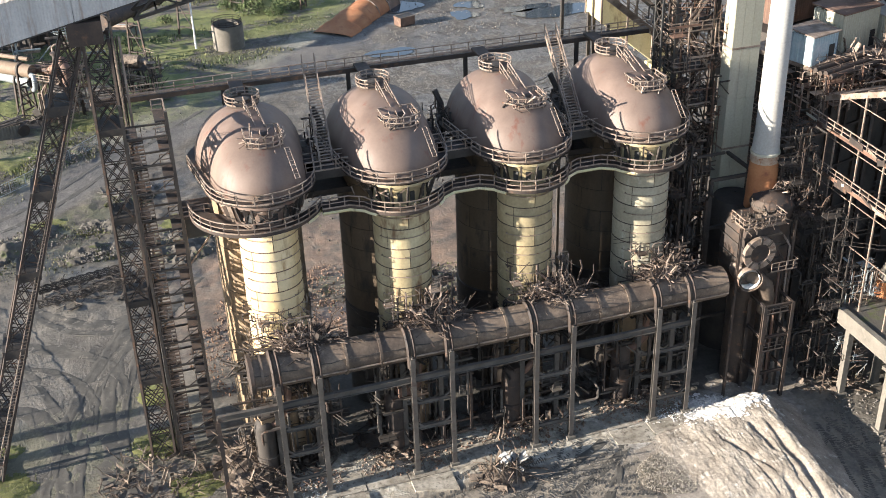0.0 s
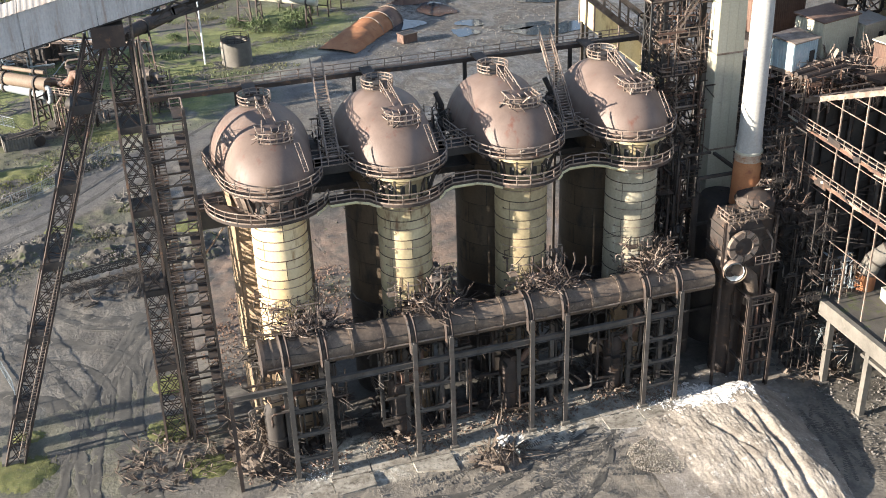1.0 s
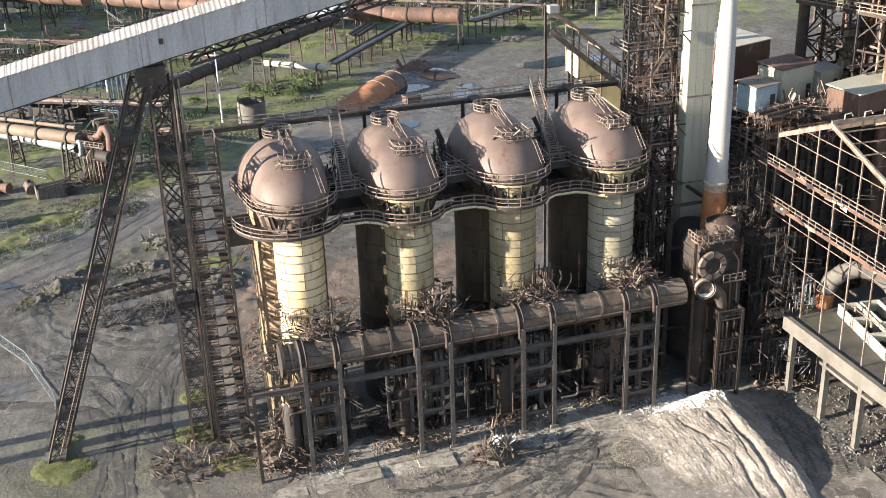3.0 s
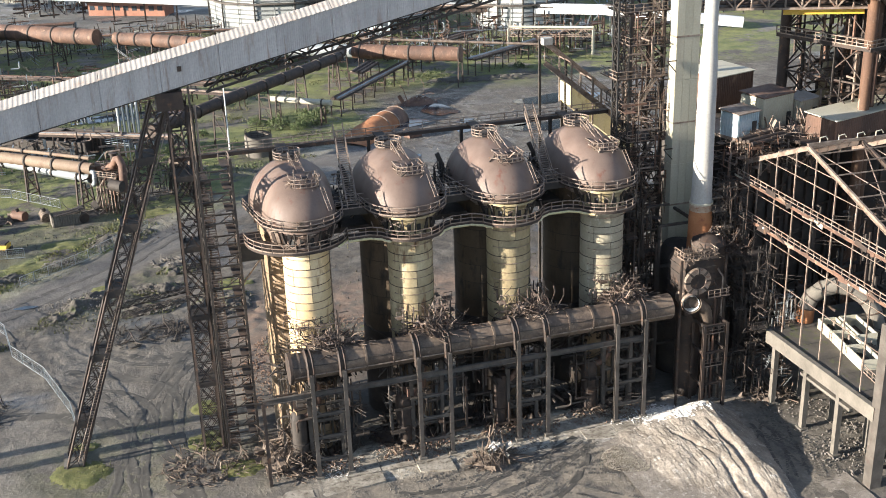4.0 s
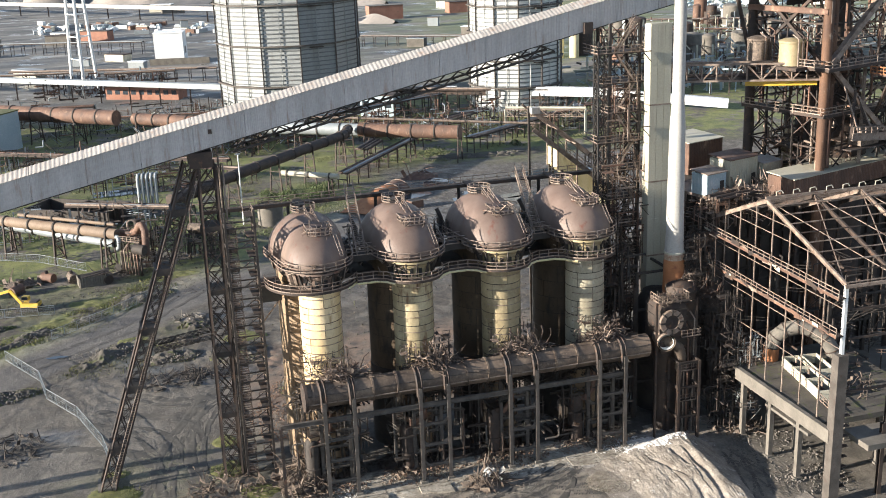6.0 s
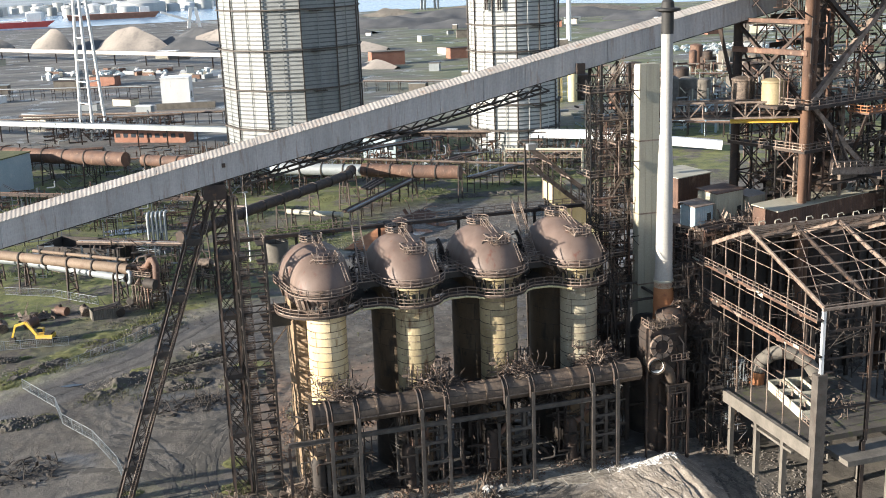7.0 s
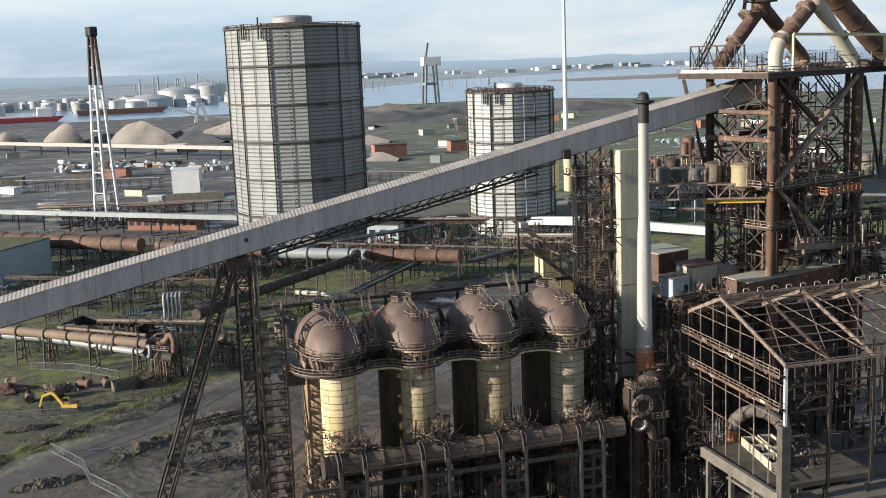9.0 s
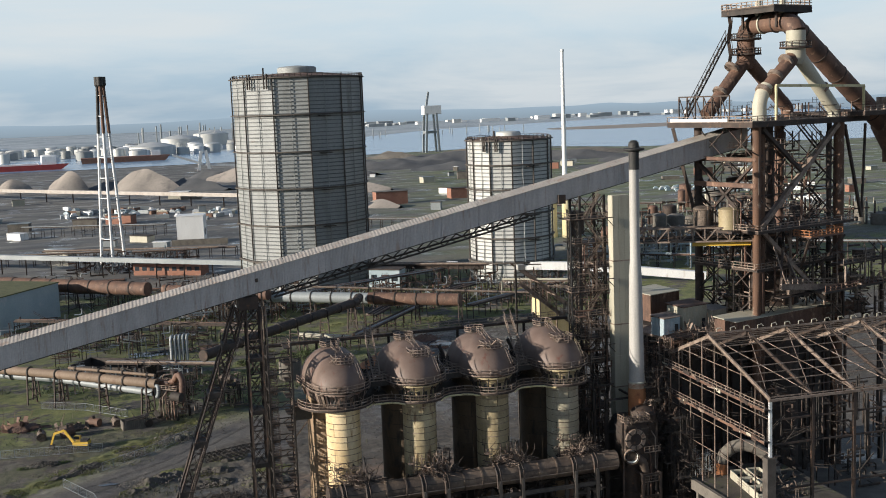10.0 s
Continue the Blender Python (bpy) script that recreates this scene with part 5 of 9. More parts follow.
# ---- wreckage round the duct ----
PALERUBBLE = mat("pale_rubble", (0.24, 0.205, 0.16), (0.4, 0.355, 0.29), 0.95, 0.0, 0.9, 5, 0.4, (0.13, 0.105, 0.08), 0.42, 1.0, 0.15)
SLAB = mat("dusty_slab", (0.21, 0.18, 0.14), (0.42, 0.38, 0.315), 0.92, 0.0, 0.5, 3, 0.3, (0.12, 0.1, 0.077), 0.5, 1.0, 0.06, 0.5)
apron = thing("concrete_apron", 0, 0, 0, "dusty pale concrete apron in front of the pipe frames", "pavement", kind="structure")
ra = random.Random(19)
for k in range(11):
    for j in range(2):
        x0, y0 = 3.4 + 4.6 * k, 84.6 + 3.4 * j + 0.12 * k
        if ra.random() < (0.7 if j == 0 and k > 3 else 0.15):
            continue
        z = 0.07 + ra.uniform(-0.05, 0.05)
        p = [Vector((x0 + 0.06, y0 + 0.06 + ra.uniform(0, 1.8 if j == 0 else 0.4), 0)), Vector((x0 + 4.54, y0 + 0.06 + ra.uniform(0, 1.8 if j == 0 else 0.4), 0)), Vector((x0 + 4.54, y0 + 3.34, 0)), Vector((x0 + 0.06, y0 + 3.34, 0))]
        t = [v + Vector((0, 0, z + ra.uniform(-0.04, 0.04))) for v in p]
        part("slab", Geo().hexa([v - Vector((0, 0, 0.5)) for v in p] + t), SLAB, apron)
for i, x in enumerate((12.6, 26.6, 40.0, 53.2)):
    scatter_scrap("duct_wreckage", "tangle of torn pipes and bars lying on the hot blast main", x, 93.2, DZ + 1.4, 3.2, 1.8, 2.6, 240, 20 + i, STEEL, 1.6, 0.1, False, 1.6)
    scatter_scrap("duct_wreckage", "pale bent rods and torn railing on the hot blast main", x - 0.3, 93.4, DZ + 1.6, 2.8, 1.6, 2.0, 200, 120 + i, RAIL, 1.25, 0.06, False, 1.8)
    fan, rf2 = Geo(), random.Random(700 + i)
    for k in range(26):
        a0, top = rf2.uniform(-2.6, 2.6), rf2.uniform(0.4, 1.0)
        p = Vector((x + a0, 92.6 + rf2.uniform(-1.2, 1.6), DZ + 1.5))
        fan.beam(p, Vector((x + 0.6 + a0 * (1 - top) + rf2.uniform(-0.5, 0.5), 93.6 + rf2.uniform(-0.6, 0.6), DZ + 1.5 + 3.6 * top * (1 - abs(a0) / 4))), rf2.choice((0.05, 0.07, 0.1)))
    tagged(part("leaning_rods", fan, RAIL), "pale bent rods leaning together over the pipe", "scrap heap", kind="stuff")
    scatter_scrap("stove_wreckage", "dark tangle of wrecked pipework at the stove foot", x - 1.5, 96.6, 12.2, 4.6, 3.8, 3.0, 420, 40 + i, STEEL_DARK, 2.0, 0.25)
    steelwork("stove_pipework", "crowded rusty pipework and valves before the stove", x - 1.0, 95.4, 14.5, 7.0, 3.4, 5.2, 120, 400 + i, (STEEL, STEEL_DARK, RAIL), 0.09, 2.4)
    steelwork("burner_pipework", "dark crowded pipework under the hot blast main", x - 1.5, 96.0, 0.0, 11.0, 6.0, 12.5, 150, 420 + i, (STEEL_DARK, STEEL, GREYSTEEL), 0.16, 4.0)
    scatter_scrap("ground_wreckage", "rusty wreckage and dust on the ground under the pipe", x - 3.0, 96.8, 0.0, 6.0, 3.4, 2.6, 320, 60 + i, STEEL, 1.8, 0.35)
    scatter_scrap("ground_wreckage", "pale torn sheet and rods on the ground", x - 4.0, 93.0, 0.0, 4.0, 2.0, 1.0, 70, 160 + i, SCRAP, 1.3, 0.45, False)
    scatter_stones("rubble", "pale lining dust and broken fireclay under the pipe", x - 4.5, 92.6, 5.5, 2.6, 900, 0.17, 260 + i, PALERUBBLE, 0.0, 0.25)
    scatter_stones("rubble", "broken lining bricks on the ground", x - 3, 92.2, 6.5, 3.0, 420, 0.3, 80 + i, BRICKDUST, 0.0, 0.5)
    # vessel steel kept dark to stand in for shade below the main
    vv = thing("burner_vessel", x - 4.6, 94.6, 0, "upright burner vessel, kept dark for shade under the main", "vessel", "burner vessels")
    part("shell", Geo().lathe([(1.1, -0.3), (1.1, 2.5), (1.22, 2.55), (1.22, 2.85), (1.1, 2.9), (1.1, 6.4), (0.95, 6.9), (0.6, 7.3), (0.05, 7.4)], 20), STEEL if i else STEEL_DARK, vv)
    part("branch", Geo().path([(0, 0, 6.5), (1.4, -0.4, 6.9), (2.6, -0.5, 8.2), (2.8, -0.4, 11.5)], 0.45, 12), BROWN, vv)
    for k in range(3):
        part("stand_pipe", Geo().path([(1.5 + 0.5 * k, 1.5, 11.5), (1.5 + 0.5 * k, 1.4, 18.0 - k), (2.2 + 0.5 * k, 1.0, 18.6 - k)], 0.16, 8), STEEL_DARK, vv)
for x, y, z0, w, m in ((8.7, 95.4, 4.4, 1.3, CHECKER), (23.2, 95.0, 5.0, 1.1, BROWN), (36.4, 95.2, 4.2, 1.2, STEEL)):
    hop = thing("dust_hopper", x, y, 0, "dented rusty dust hopper on thin legs under the main", "hopper", "hoppers under the main", 12)
    part("bin", Geo().hexa([(-0.35 * w, -0.35 * w, z0), (0.35 * w, -0.35 * w, z0), (0.35 * w, 0.35 * w, z0), (-0.35 * w, 0.35 * w, z0), (-w, -w, z0 + 1.7), (w, -w, z0 + 1.7), (w, w, z0 + 1.7), (-w, w, z0 + 1.7)]).box(-w, w, -w, w, z0 + 1.75, z0 + 3.3), m, hop)
    part("rim", Geo().box(-w - 0.1, w + 0.1, -w - 0.1, w + 0.1, z0 + 3.31, z0 + 3.45), STEEL, hop)
    for dx in (-w, w):
        for dy in (-w, w):
            part("leg", Geo().beam((dx, dy, -0.2), (dx, dy, z0 + 1.7), 0.16), STEEL, hop)
    part("outlet", Geo().tube((0, 0, z0 + 0.02), (0.3, -0.2, z0 - 2.4), 0.3, 12), STEEL_DARK, hop)
scatter_scrap("yard_scrap", "pile of bent pale metal scrap on the dusty yard", 31.3, 86.0, 0.0, 3.0, 2.2, 1.6, 170, 5, SCRAP, 1.8, 0.3)
for k, (x, y, z, w, tilt, turn) in enumerate(((31.4, 87.0, 0.9, 1.2, 50, 20), (33.4, 86.8, 1.0, 1.1, -42, -15), (32.4, 87.4, 0.7, 1.0, 20, 70), (30.4, 86.0, 0.5, 0.7, -25, 40), (33.0, 85.6, 0.4, 0.6, 75, 10))):
    cs = grid_mesh(lines((-w, w, 9)), lines((-w * 0.55, w * 0.55, 6)), lambda a, c: 0.45 * noise.noise(Vector((a * 0.9 + k * 3, c * 0.9, k))) + 0.12 * noise.noise(Vector((a * 3, c * 3, k))))
    m0 = len(cs.v)
    cs.f += [tuple(v + m0 for v in reversed(q)) for q in list(cs.f)]
    cs.v += [(a, c, h - 0.04) for a, c, h in cs.v]
    o = part("crumpled_sheet", cs, CHIMNEY)
    o.matrix_basis = pose(x, y, z, tilt * 0.25, -30 - abs(tilt) * 0.4, turn * 0.5)
    tagged(o, "crumpled white sheet metal thrown on the scrap pile", "sheet metal", "crumpled sheets")
scatter_scrap("end_wreckage", "rusty wreckage round the open end of the duct", 6.5, 96.0, 0.0, 4.0, 5.0, 3.5, 260, 7, SCRAP, 2.0, 0.25)
scatter_stones("rubble", "white lime rubble spilled by the frames", 11.5, 90.6, 3.6, 2.0, 420, 0.14, 9, LIME, 0.0, 0.3)
scatter_stones("rubble", "white lime lumps spilled along the heap", 55.5, 89.3, 6.0, 1.8, 500, 0.22, 10, LIME, 0.0, 0.3)
scatter_stones("gravel", "low spread of coarse beige gravel beside the heap", 48.8, 80.6, 4.4, 3.4, 3200, 0.17, 15, PALERUBBLE, 0.0, 0.12)
scatter_stones("gravel", "small stones strewn over the yard", 25, 84, 40, 8, 900, 0.22, 11, RUBBLE)

scatter_stones("brick_rubble", "brown broken brick behind the stoves", 20, 128, 14, 9, 2200, 0.3, 12, BRICKDUST, 0.0, 1.2)
scatter_stones("brick_rubble", "brown broken brick between the stoves", 33, 122, 9, 5, 900, 0.3, 13, BRICKDUST, 0.0, 1.0)
scatter_stones("brick_rubble", "brown earth and brick behind the stair tower", 6, 118, 4, 8, 700, 0.3, 14, BRICKDUST, 0.0, 1.6)

# ---- chimney and burner housing ----
chim = thing("chimney", 66.0, 97.0, 0, "slender white steel chimney with a black top and rusty foot", "chimney")
part("shaft", Geo().lathe([(1.5, 27.2), (1.35, 30), (1.2, 44), (1.15, 47), (0.92, 50.5), (0.9, 66.2)], 32), CHIMNEY, chim, "white painted shaft with weld seams")
for z in (33.5, 40.0, 52.5, 58.0):
    part("seam", Geo().lathe([(1.34 if z < 36 else 1.27 if z < 45 else 0.93, z - 0.08), (1.36 if z < 36 else 1.29 if z < 45 else 0.95, z), (1.34 if z < 36 else 1.27 if z < 45 else 0.93, z + 0.08)], 32), CHIMNEY, chim)
part("foot", Geo().lathe([(1.72, 20.6), (1.64, 22.5), (1.6, 25.4), (1.54, 26.2)], 32), RUST, chim, "bare orange-rusted foot")
part("foot_band", Geo().lathe([(1.56, 26.2), (1.58, 26.25), (1.52, 27.2)], 32), SCORCH, chim, "scorched pale band over the rust")
part("collar", Geo().lathe([(1.5, 27.1), (1.62, 27.15), (1.62, 27.4), (1.46, 27.45)], 32), OFFWHITE, chim)
part("top_section", Geo().lathe([(0.92, 66.2), (0.92, 69.4), (1.3, 69.5), (1.9, 69.7), (1.9, 70.0), (1.0, 70.1), (0.9, 71.0), (0.5, 71.4)], 24), BLACK, chim, "sooty black top with a wide collar")
house = thing("burner_housing", 62.9, 92.5, 0, "dark rusty burner housing with a round flanged mouth", "furnace housing")
part("body", Geo().lathe([(1.7, -0.3), (1.7, 11.0), (2.0, 11.6), (2.2, 13.0), (2.0, 14.0)], 28, (0.4, 1.6, 0)), STEEL, house, "rusty round lower vessel")
casing = Geo()
for z0, z1, e0, e1 in ((13.2, 14.6, 0.5, 0.0), (14.6, 20.4, 0.0, 0.0), (20.4, 21.5, 0.0, 0.45)):
    lo = [(-2.1 + e0, -1.5 + e0, z0), (2.2 - e0, -1.5 + e0, z0), (2.2 - e0, 3.4 - e0, z0), (-2.1 + e0, 3.4 - e0, z0)]
    hi = [(-2.1 + e1, -1.5 + e1, z1), (2.2 - e1, -1.5 + e1, z1), (2.2 - e1, 3.4 - e1, z1), (-2.1 + e1, 3.4 - e1, z1)]
    casing.hexa(lo + hi)
part("casing", casing, STEEL, house, "rusty plated casing with chamfered top")
for z in (15.4, 17.2, 19.0, 20.2):
    part("casing_rib", Geo().beam((-2.2, -1.56, z), (2.3, -1.56, z), 0.12, 0.18).beam((2.26, -1.5, z), (2.26, 3.4, z), 0.12, 0.18).beam((-2.16, -1.5, z), (-2.16, 3.4, z), 0.12, 0.18), STEEL_DARK, house)
part("deck", Geo().box(-2.6, 2.4, -1.9, 0.8, 21.5, 21.7), SCRAP, house, "littered small deck under the chimney")
part("tank_lid", Geo().lathe([(2.3, 12.0), (2.3, 22.0), (2.38, 22.1), (2.1, 22.7), (1.2, 23.2), (0.05, 23.35)], 28, (3.3, 2.4, 0)), STEEL, house, "dark round tank with a domed lid")
for z in (14.5, 17.5, 20.5, 22.0):
    part("girth_band", Geo().lathe([(2.28, z - 0.1), (2.42, z - 0.1), (2.42, z + 0.1), (2.28, z + 0.1)], 28, (3.3, 2.4, 0)), STEEL_DARK, house)
part("drum", Geo().tube((2.7, 3.9, 23.4), (3.5, 4.4, 24.6), 0.7, 16), CHIMNEY, house, "small pale drum")
part("mouth_barrel", Geo().tube((-0.6, -2.0, 18.6), (-0.2, 1.0, 18.6), 1.6, 24), STEEL, house, "short round inlet barrel")
part("side_vessel", Geo().lathe([(1.3, -0.3), (1.3, 15), (1.1, 16.2), (0.4, 16.8), (0.05, 16.9)], 20, (3.6, 3.4, 0)), STEEL, house, "narrow upright side vessel")
for X, Y in ((-2.8, -1.6), (3.8, -1.6), (-2.8, 5.8), (3.8, 5.8)):
    part("corner_post", Geo().ibeam((X, Y, -0.3), (X, Y, 21.7), 0.28, 0.3, (0, 1, 0), 0.05), STEEL, house)
for z in (5.5, 10.5, 16.0):
    part("side_platform", Geo().box(1.0, 4.2, -2.4, -1.4, z - 0.1, z), STEEL, house)
    part("side_platform_railing", Geo().rails([(1.0, -2.4, z), (4.2, -2.4, z), (4.2, -1.4, z)], step=0.9, r=0.035), RAIL, house)
for k in range(5):
    part("riser", Geo().path([(1.6 + 0.5 * k, -1.5 + 0.2 * (k % 2), 0), (1.6 + 0.5 * k, -1.5 + 0.2 * (k % 2), 12 + 1.6 * k), (1.2 + 0.5 * k, -0.6, 13 + 1.6 * k)], 0.1 + 0.03 * (k % 3), 7), (STEEL, RAIL, BROWN)[k % 3], house)
part("flange_ring", Geo().add(*(lambda k: (k.v, k.f))(Geo().lathe([(1.15, 0), (1.9, 0), (1.9, 0.5), (1.15, 0.5), (1.15, 0)], 28))), RAIL, house, "pale bolted ring of the mouth").matrix_basis = pose(-0.6, -1.8, 18.6, 90, 0, 0)
part("mouth_plug", Geo().lathe([(0, 0), (1.14, 0), (1.14, 0.2), (0.7, 0.3), (0.0, 0.5)], 24), STEEL, house).matrix_basis = pose(-0.6, -1.62, 18.6, 90, 0, 0)
for k in range(8):
    a = 2 * math.pi * k / 8
    part("lug", Geo().box(-0.12, 0.12, -0.4, 0.4, 0, 0.62), STEEL_DARK, house).matrix_basis = pose(-0.6 + 1.55 * math.cos(a), -1.8, 18.6 + 1.55 * math.sin(a), 90, 0, 0) @ pose(0, 0, 0, 0, 0, math.degrees(a) - 90)
part("outlet", Geo().tube((-1.6, -2.6, 15.6), (-1.0, 0.5, 15.6), 1.35, 24, caps=False), RAIL, house, "torn open round outlet")
part("outlet_lining", Geo().tube((-1.58, -2.5, 15.6), (-1.0, 0.5, 15.6), 1.1, 24, caps=False), WHITE, house, "white refractory lining")
part("deck_railing", Geo().rails([(-2.6, 0.8, 21.7), (-2.6, -1.9, 21.7), (2.4, -1.9, 21.7), (2.4, 0.2, 21.7)], step=0.8), RAIL, house)
part("elbow", Geo().path([(-1.2, -0.6, 15.5), (-0.2, -1.7, 15.2), (0.8, -1.9, 14.2), (1.3, -1.7, 12.6), (1.4, -1.4, 10.5)], 0.85, 18), DUCT, house, "bent rusty branch pipe")
scatter_scrap("torn_basket", "bent rods and torn mesh hanging on the burner tank", 67.6, 96.4, 22.8, 1.6, 1.6, 2.4, 150, 141, RAIL, 1.1, 0.1, False)
scatter_scrap("deck_litter", "torn railing and sheet littering the small deck", 62.8, 91.6, 21.7, 2.4, 1.2, 0.9, 90, 142, SCRAP, 1.0, 0.2, False)
fr = thing("steel_portal", 64.6, 88.9, 0, "bare steel ladder frame in front of the burner housing", "steel frame")
for dx in (-1.7, 1.7):
    for dy in (0, 3.2):
        part("post", Geo().ibeam((dx, dy, -0.3), (dx, dy, 12.6), 0.4, 0.45, (0, 1, 0), 0.08), STEEL, fr)
for z in (3.6, 8.4, 12.4):
    for p, q in (((-1.7, 0, z), (1.7, 0, z)), ((-1.7, 0, z), (-1.7, 3.2, z)), ((1.7, 0, z), (1.7, 3.2, z))):
        part("crossbar", Geo().ibeam(p, q, 0.25, 0.35), STEEL, fr)

# ---- pale bunker tower and lattice tower ----
bunker = thing("bunker_tower", 67.0, 105.5, 0, "tall narrow bunker tower clad in pale ribbed sheet", "tower")
bw, bd = 1.75, 1.0
for z in (24.5, 36.6, 48.7):
    part("band", Geo().box(-bw - 0.06, bw + 0.06, -bd - 0.06, bd + 0.06, z - 0.12, z + 0.12), RAIL, bunker, "thin rusty joint band")
part("core", Geo().box(-bw + 0.05, bw - 0.05, -bd + 0.05, bd - 0.05, -0.3, 61), OFFWHITE, bunker)
for k in range(7):
    z0 = 18.5 + k * 6.05
    for j in range(3):
        w = 2 * bw / 3
        part("front_panel", Geo().box(-bw + j * w + 0.015, -bw + (j + 1) * w - 0.015, -bd - 0.03, -bd + 0.04, z0, z0 + 6.0), OFFWHITE, bunker)
    part("side_panel", Geo().box(-bw - 0.03, -bw + 0.04, -bd, bd, z0, z0 + 6.0), OFFWHITE, bunker)
for z in (33.0, 45.5, 57.0):
    part("bracket_arm", Geo().beam((-bw - 1.4, -bd - 0.2, z), (-bw, -bd - 0.2, z), 0.15).beam((-bw - 1.4, -bd - 0.2, z), (-bw, -bd - 0.2, z - 1.6), 0.12), STEEL, bunker, "steel bracket to the stair tower")
lat = thing("lattice_tower", 62.6, 110.2, 0, "rusty open lattice tower with platforms and ladders", "tower")
g = Geo()
cor = g.lattice((0, 0, -0.3), (0, 0, 61.0), 5.0, 4.6, (1, 0, 0), 12, 0.13)
part("bracing", g, STEEL, lat)
for a, b in cor:
    part("column", Geo().beam(a, b, 0.4), STEEL_DARK, lat)
for k in range(12):
    z = 6 + k * 4.6
    e = 0.9 * (k % 3)
    part("platform", Geo().box(-2.9 - e, 3.3 + 0.6 * (k % 2), -2.8, 2.8, z - 0.15, z), STEEL, lat)
    part("railing", Geo().rails([(-2.9 - e, -2.8, z), (3.3 + 0.6 * (k % 2), -2.8, z), (3.3 + 0.6 * (k % 2), 2.8, z)], step=1.4).rails([(-2.9 - e, -2.8, z), (-2.9 - e, 2.8, z)], step=1.4), RAIL, lat)
    st = Geo()
    sx = -1.6 if k % 2 else 1.6
    for s in (-0.4, 0.4):
        st.beam((sx, -2.3 + s, z), (-sx, -2.3 + s, z + 4.6), 0.1, 0.25)
        st.beam((sx, -2.3 + s, z + 1), (-sx, -2.3 + s, z + 5.6), 0.08)
    for t in range(18):
        u = (t + 0.5) / 18
        st.box(sx - 2 * sx * u - 0.12, sx - 2 * sx * u + 0.12, -2.65, -1.95, z + 4.6 * u, z + 4.6 * u + 0.05)
    part("flight", st, RAIL, lat)
    part("cross_tie", Geo().beam((-2.5, -2.3, z + 2.3), (2.5, -2.3, z + 2.3), 0.16).beam((-2.5, 2.3, z + 2.3), (-2.5, -2.3, z + 2.3), 0.16), STEEL_DARK, lat)
mast2 = thing("lattice_mast", 59.0, 108.6, 0, "slim black lattice mast beside the stair tower", "mast")
g = Geo()
cor = g.lattice((0, 0, -0.3), (0, 0, 58.5), 1.7, 1.7, (1, 0, 0), 30, 0.09)
part("bracing", g, STEEL_DARK, mast2)
for a, b in cor:
    part("chord", Geo().beam(a, b, 0.2), BLACK, mast2)
for k in range(5):
    part("tie", Geo().beam((0.8, 0, 12 + 10 * k), (1.6, 1.6, 12 + 10 * k), 0.18), STEEL_DARK, mast2)
yel = thing("yellow_house", 60.5, 117.0, 0, "faded yellow plant house on steel legs behind the stoves", "plant house")
def slope_z(X):
    return 39.6 - 0.82 * (X + 4.2)


part("wall", Geo().hexa([(-4.2, 3.0, slope_z(-4.2) - 3.2), (6.4, 3.0, slope_z(6.4) - 3.2), (6.4, 7.0, slope_z(6.4) - 3.2), (-4.2, 7.0, slope_z(-4.2) - 3.2), (-4.2, 3.0, slope_z(-4.2)), (6.4, 3.0, slope_z(6.4)), (6.4, 7.0, slope_z(6.4)), (-4.2, 7.0, slope_z(-4.2))]), YELLOW_WALL, yel, "faded yellow side of a sloping gallery")
for k in range(4):
    X = -4.2 + 3.5 * k
    for Y in (2.6, 7.2):
        part("canopy_post", Geo().beam((X, Y, slope_z(X) - 3.4), (X, Y, slope_z(X) + 3.6), 0.22), RAIL, yel)
    part("canopy_rafter", Geo().beam((X, 2.4, slope_z(X) + 3.6), (X, 7.4, slope_z(X) + 3.6), 0.2), RAIL, yel)
for Y in (2.5, 4.8, 7.3):
    part("canopy_purlin", Geo().beam((-8.6, Y, slope_z(-8.6) + 3.7), (7.2, Y, slope_z(7.2) + 3.7), 0.22, 0.35), RAIL, yel)
part("edge_girder", Geo().ibeam((-8.6, 2.4, slope_z(-8.6) + 0.3), (7.2, 2.4, slope_z(7.2) + 0.3), 0.35, 0.7), RAIL, yel, "raking plated girder")
part("edge_railing", Geo().rails([(-8.6, 2.3, slope_z(-8.6) + 0.7), (7.2, 2.3, slope_z(7.2) + 0.7)], step=1.4), RAIL, yel)
part("end_sheet", Geo().box(-8.8, -7.4, 2.2, 3.4, slope_z(-8.6) + 2.9, slope_z(-8.6) + 3.9), CHIMNEY, yel, "loose white sheet at the canopy's end")
part("annex_wall", Geo().box(1.6, 4.6, -1.2, 2, 27.4, 31.0), YELLOW_WALL, yel, "pale lower annex wall")
for X in (-8.4, -4.2):
    part("leg", Geo().beam((X, 4.8, -0.3), (X, 4.8, slope_z(X) + 3.6), 0.35), STEEL_DARK, yel)
for dx in (-4.2, 5.7):
    for dy in (-2.7, 2.7):
        part("leg", Geo().beam((dx, dy + 3.5, -0.3), (dx, dy + 3.5, slope_z(dx) - 3.0), 0.4), STEEL_DARK, yel)

# ---- bare shed frame ----
shed = thing("shed_frame", 73.3, 65.2, 0, "stripped steel shed frame with bare rafters and purlins", "shed", rz=-1.6)
SW, SL, EA, RI, RY = 35.4, 46.0, 30.9, 37.3, 19.7


def roof_z(y):
    return EA + (RI - EA) * (y / RY if y < RY else (SW - y) / (SW - RY))


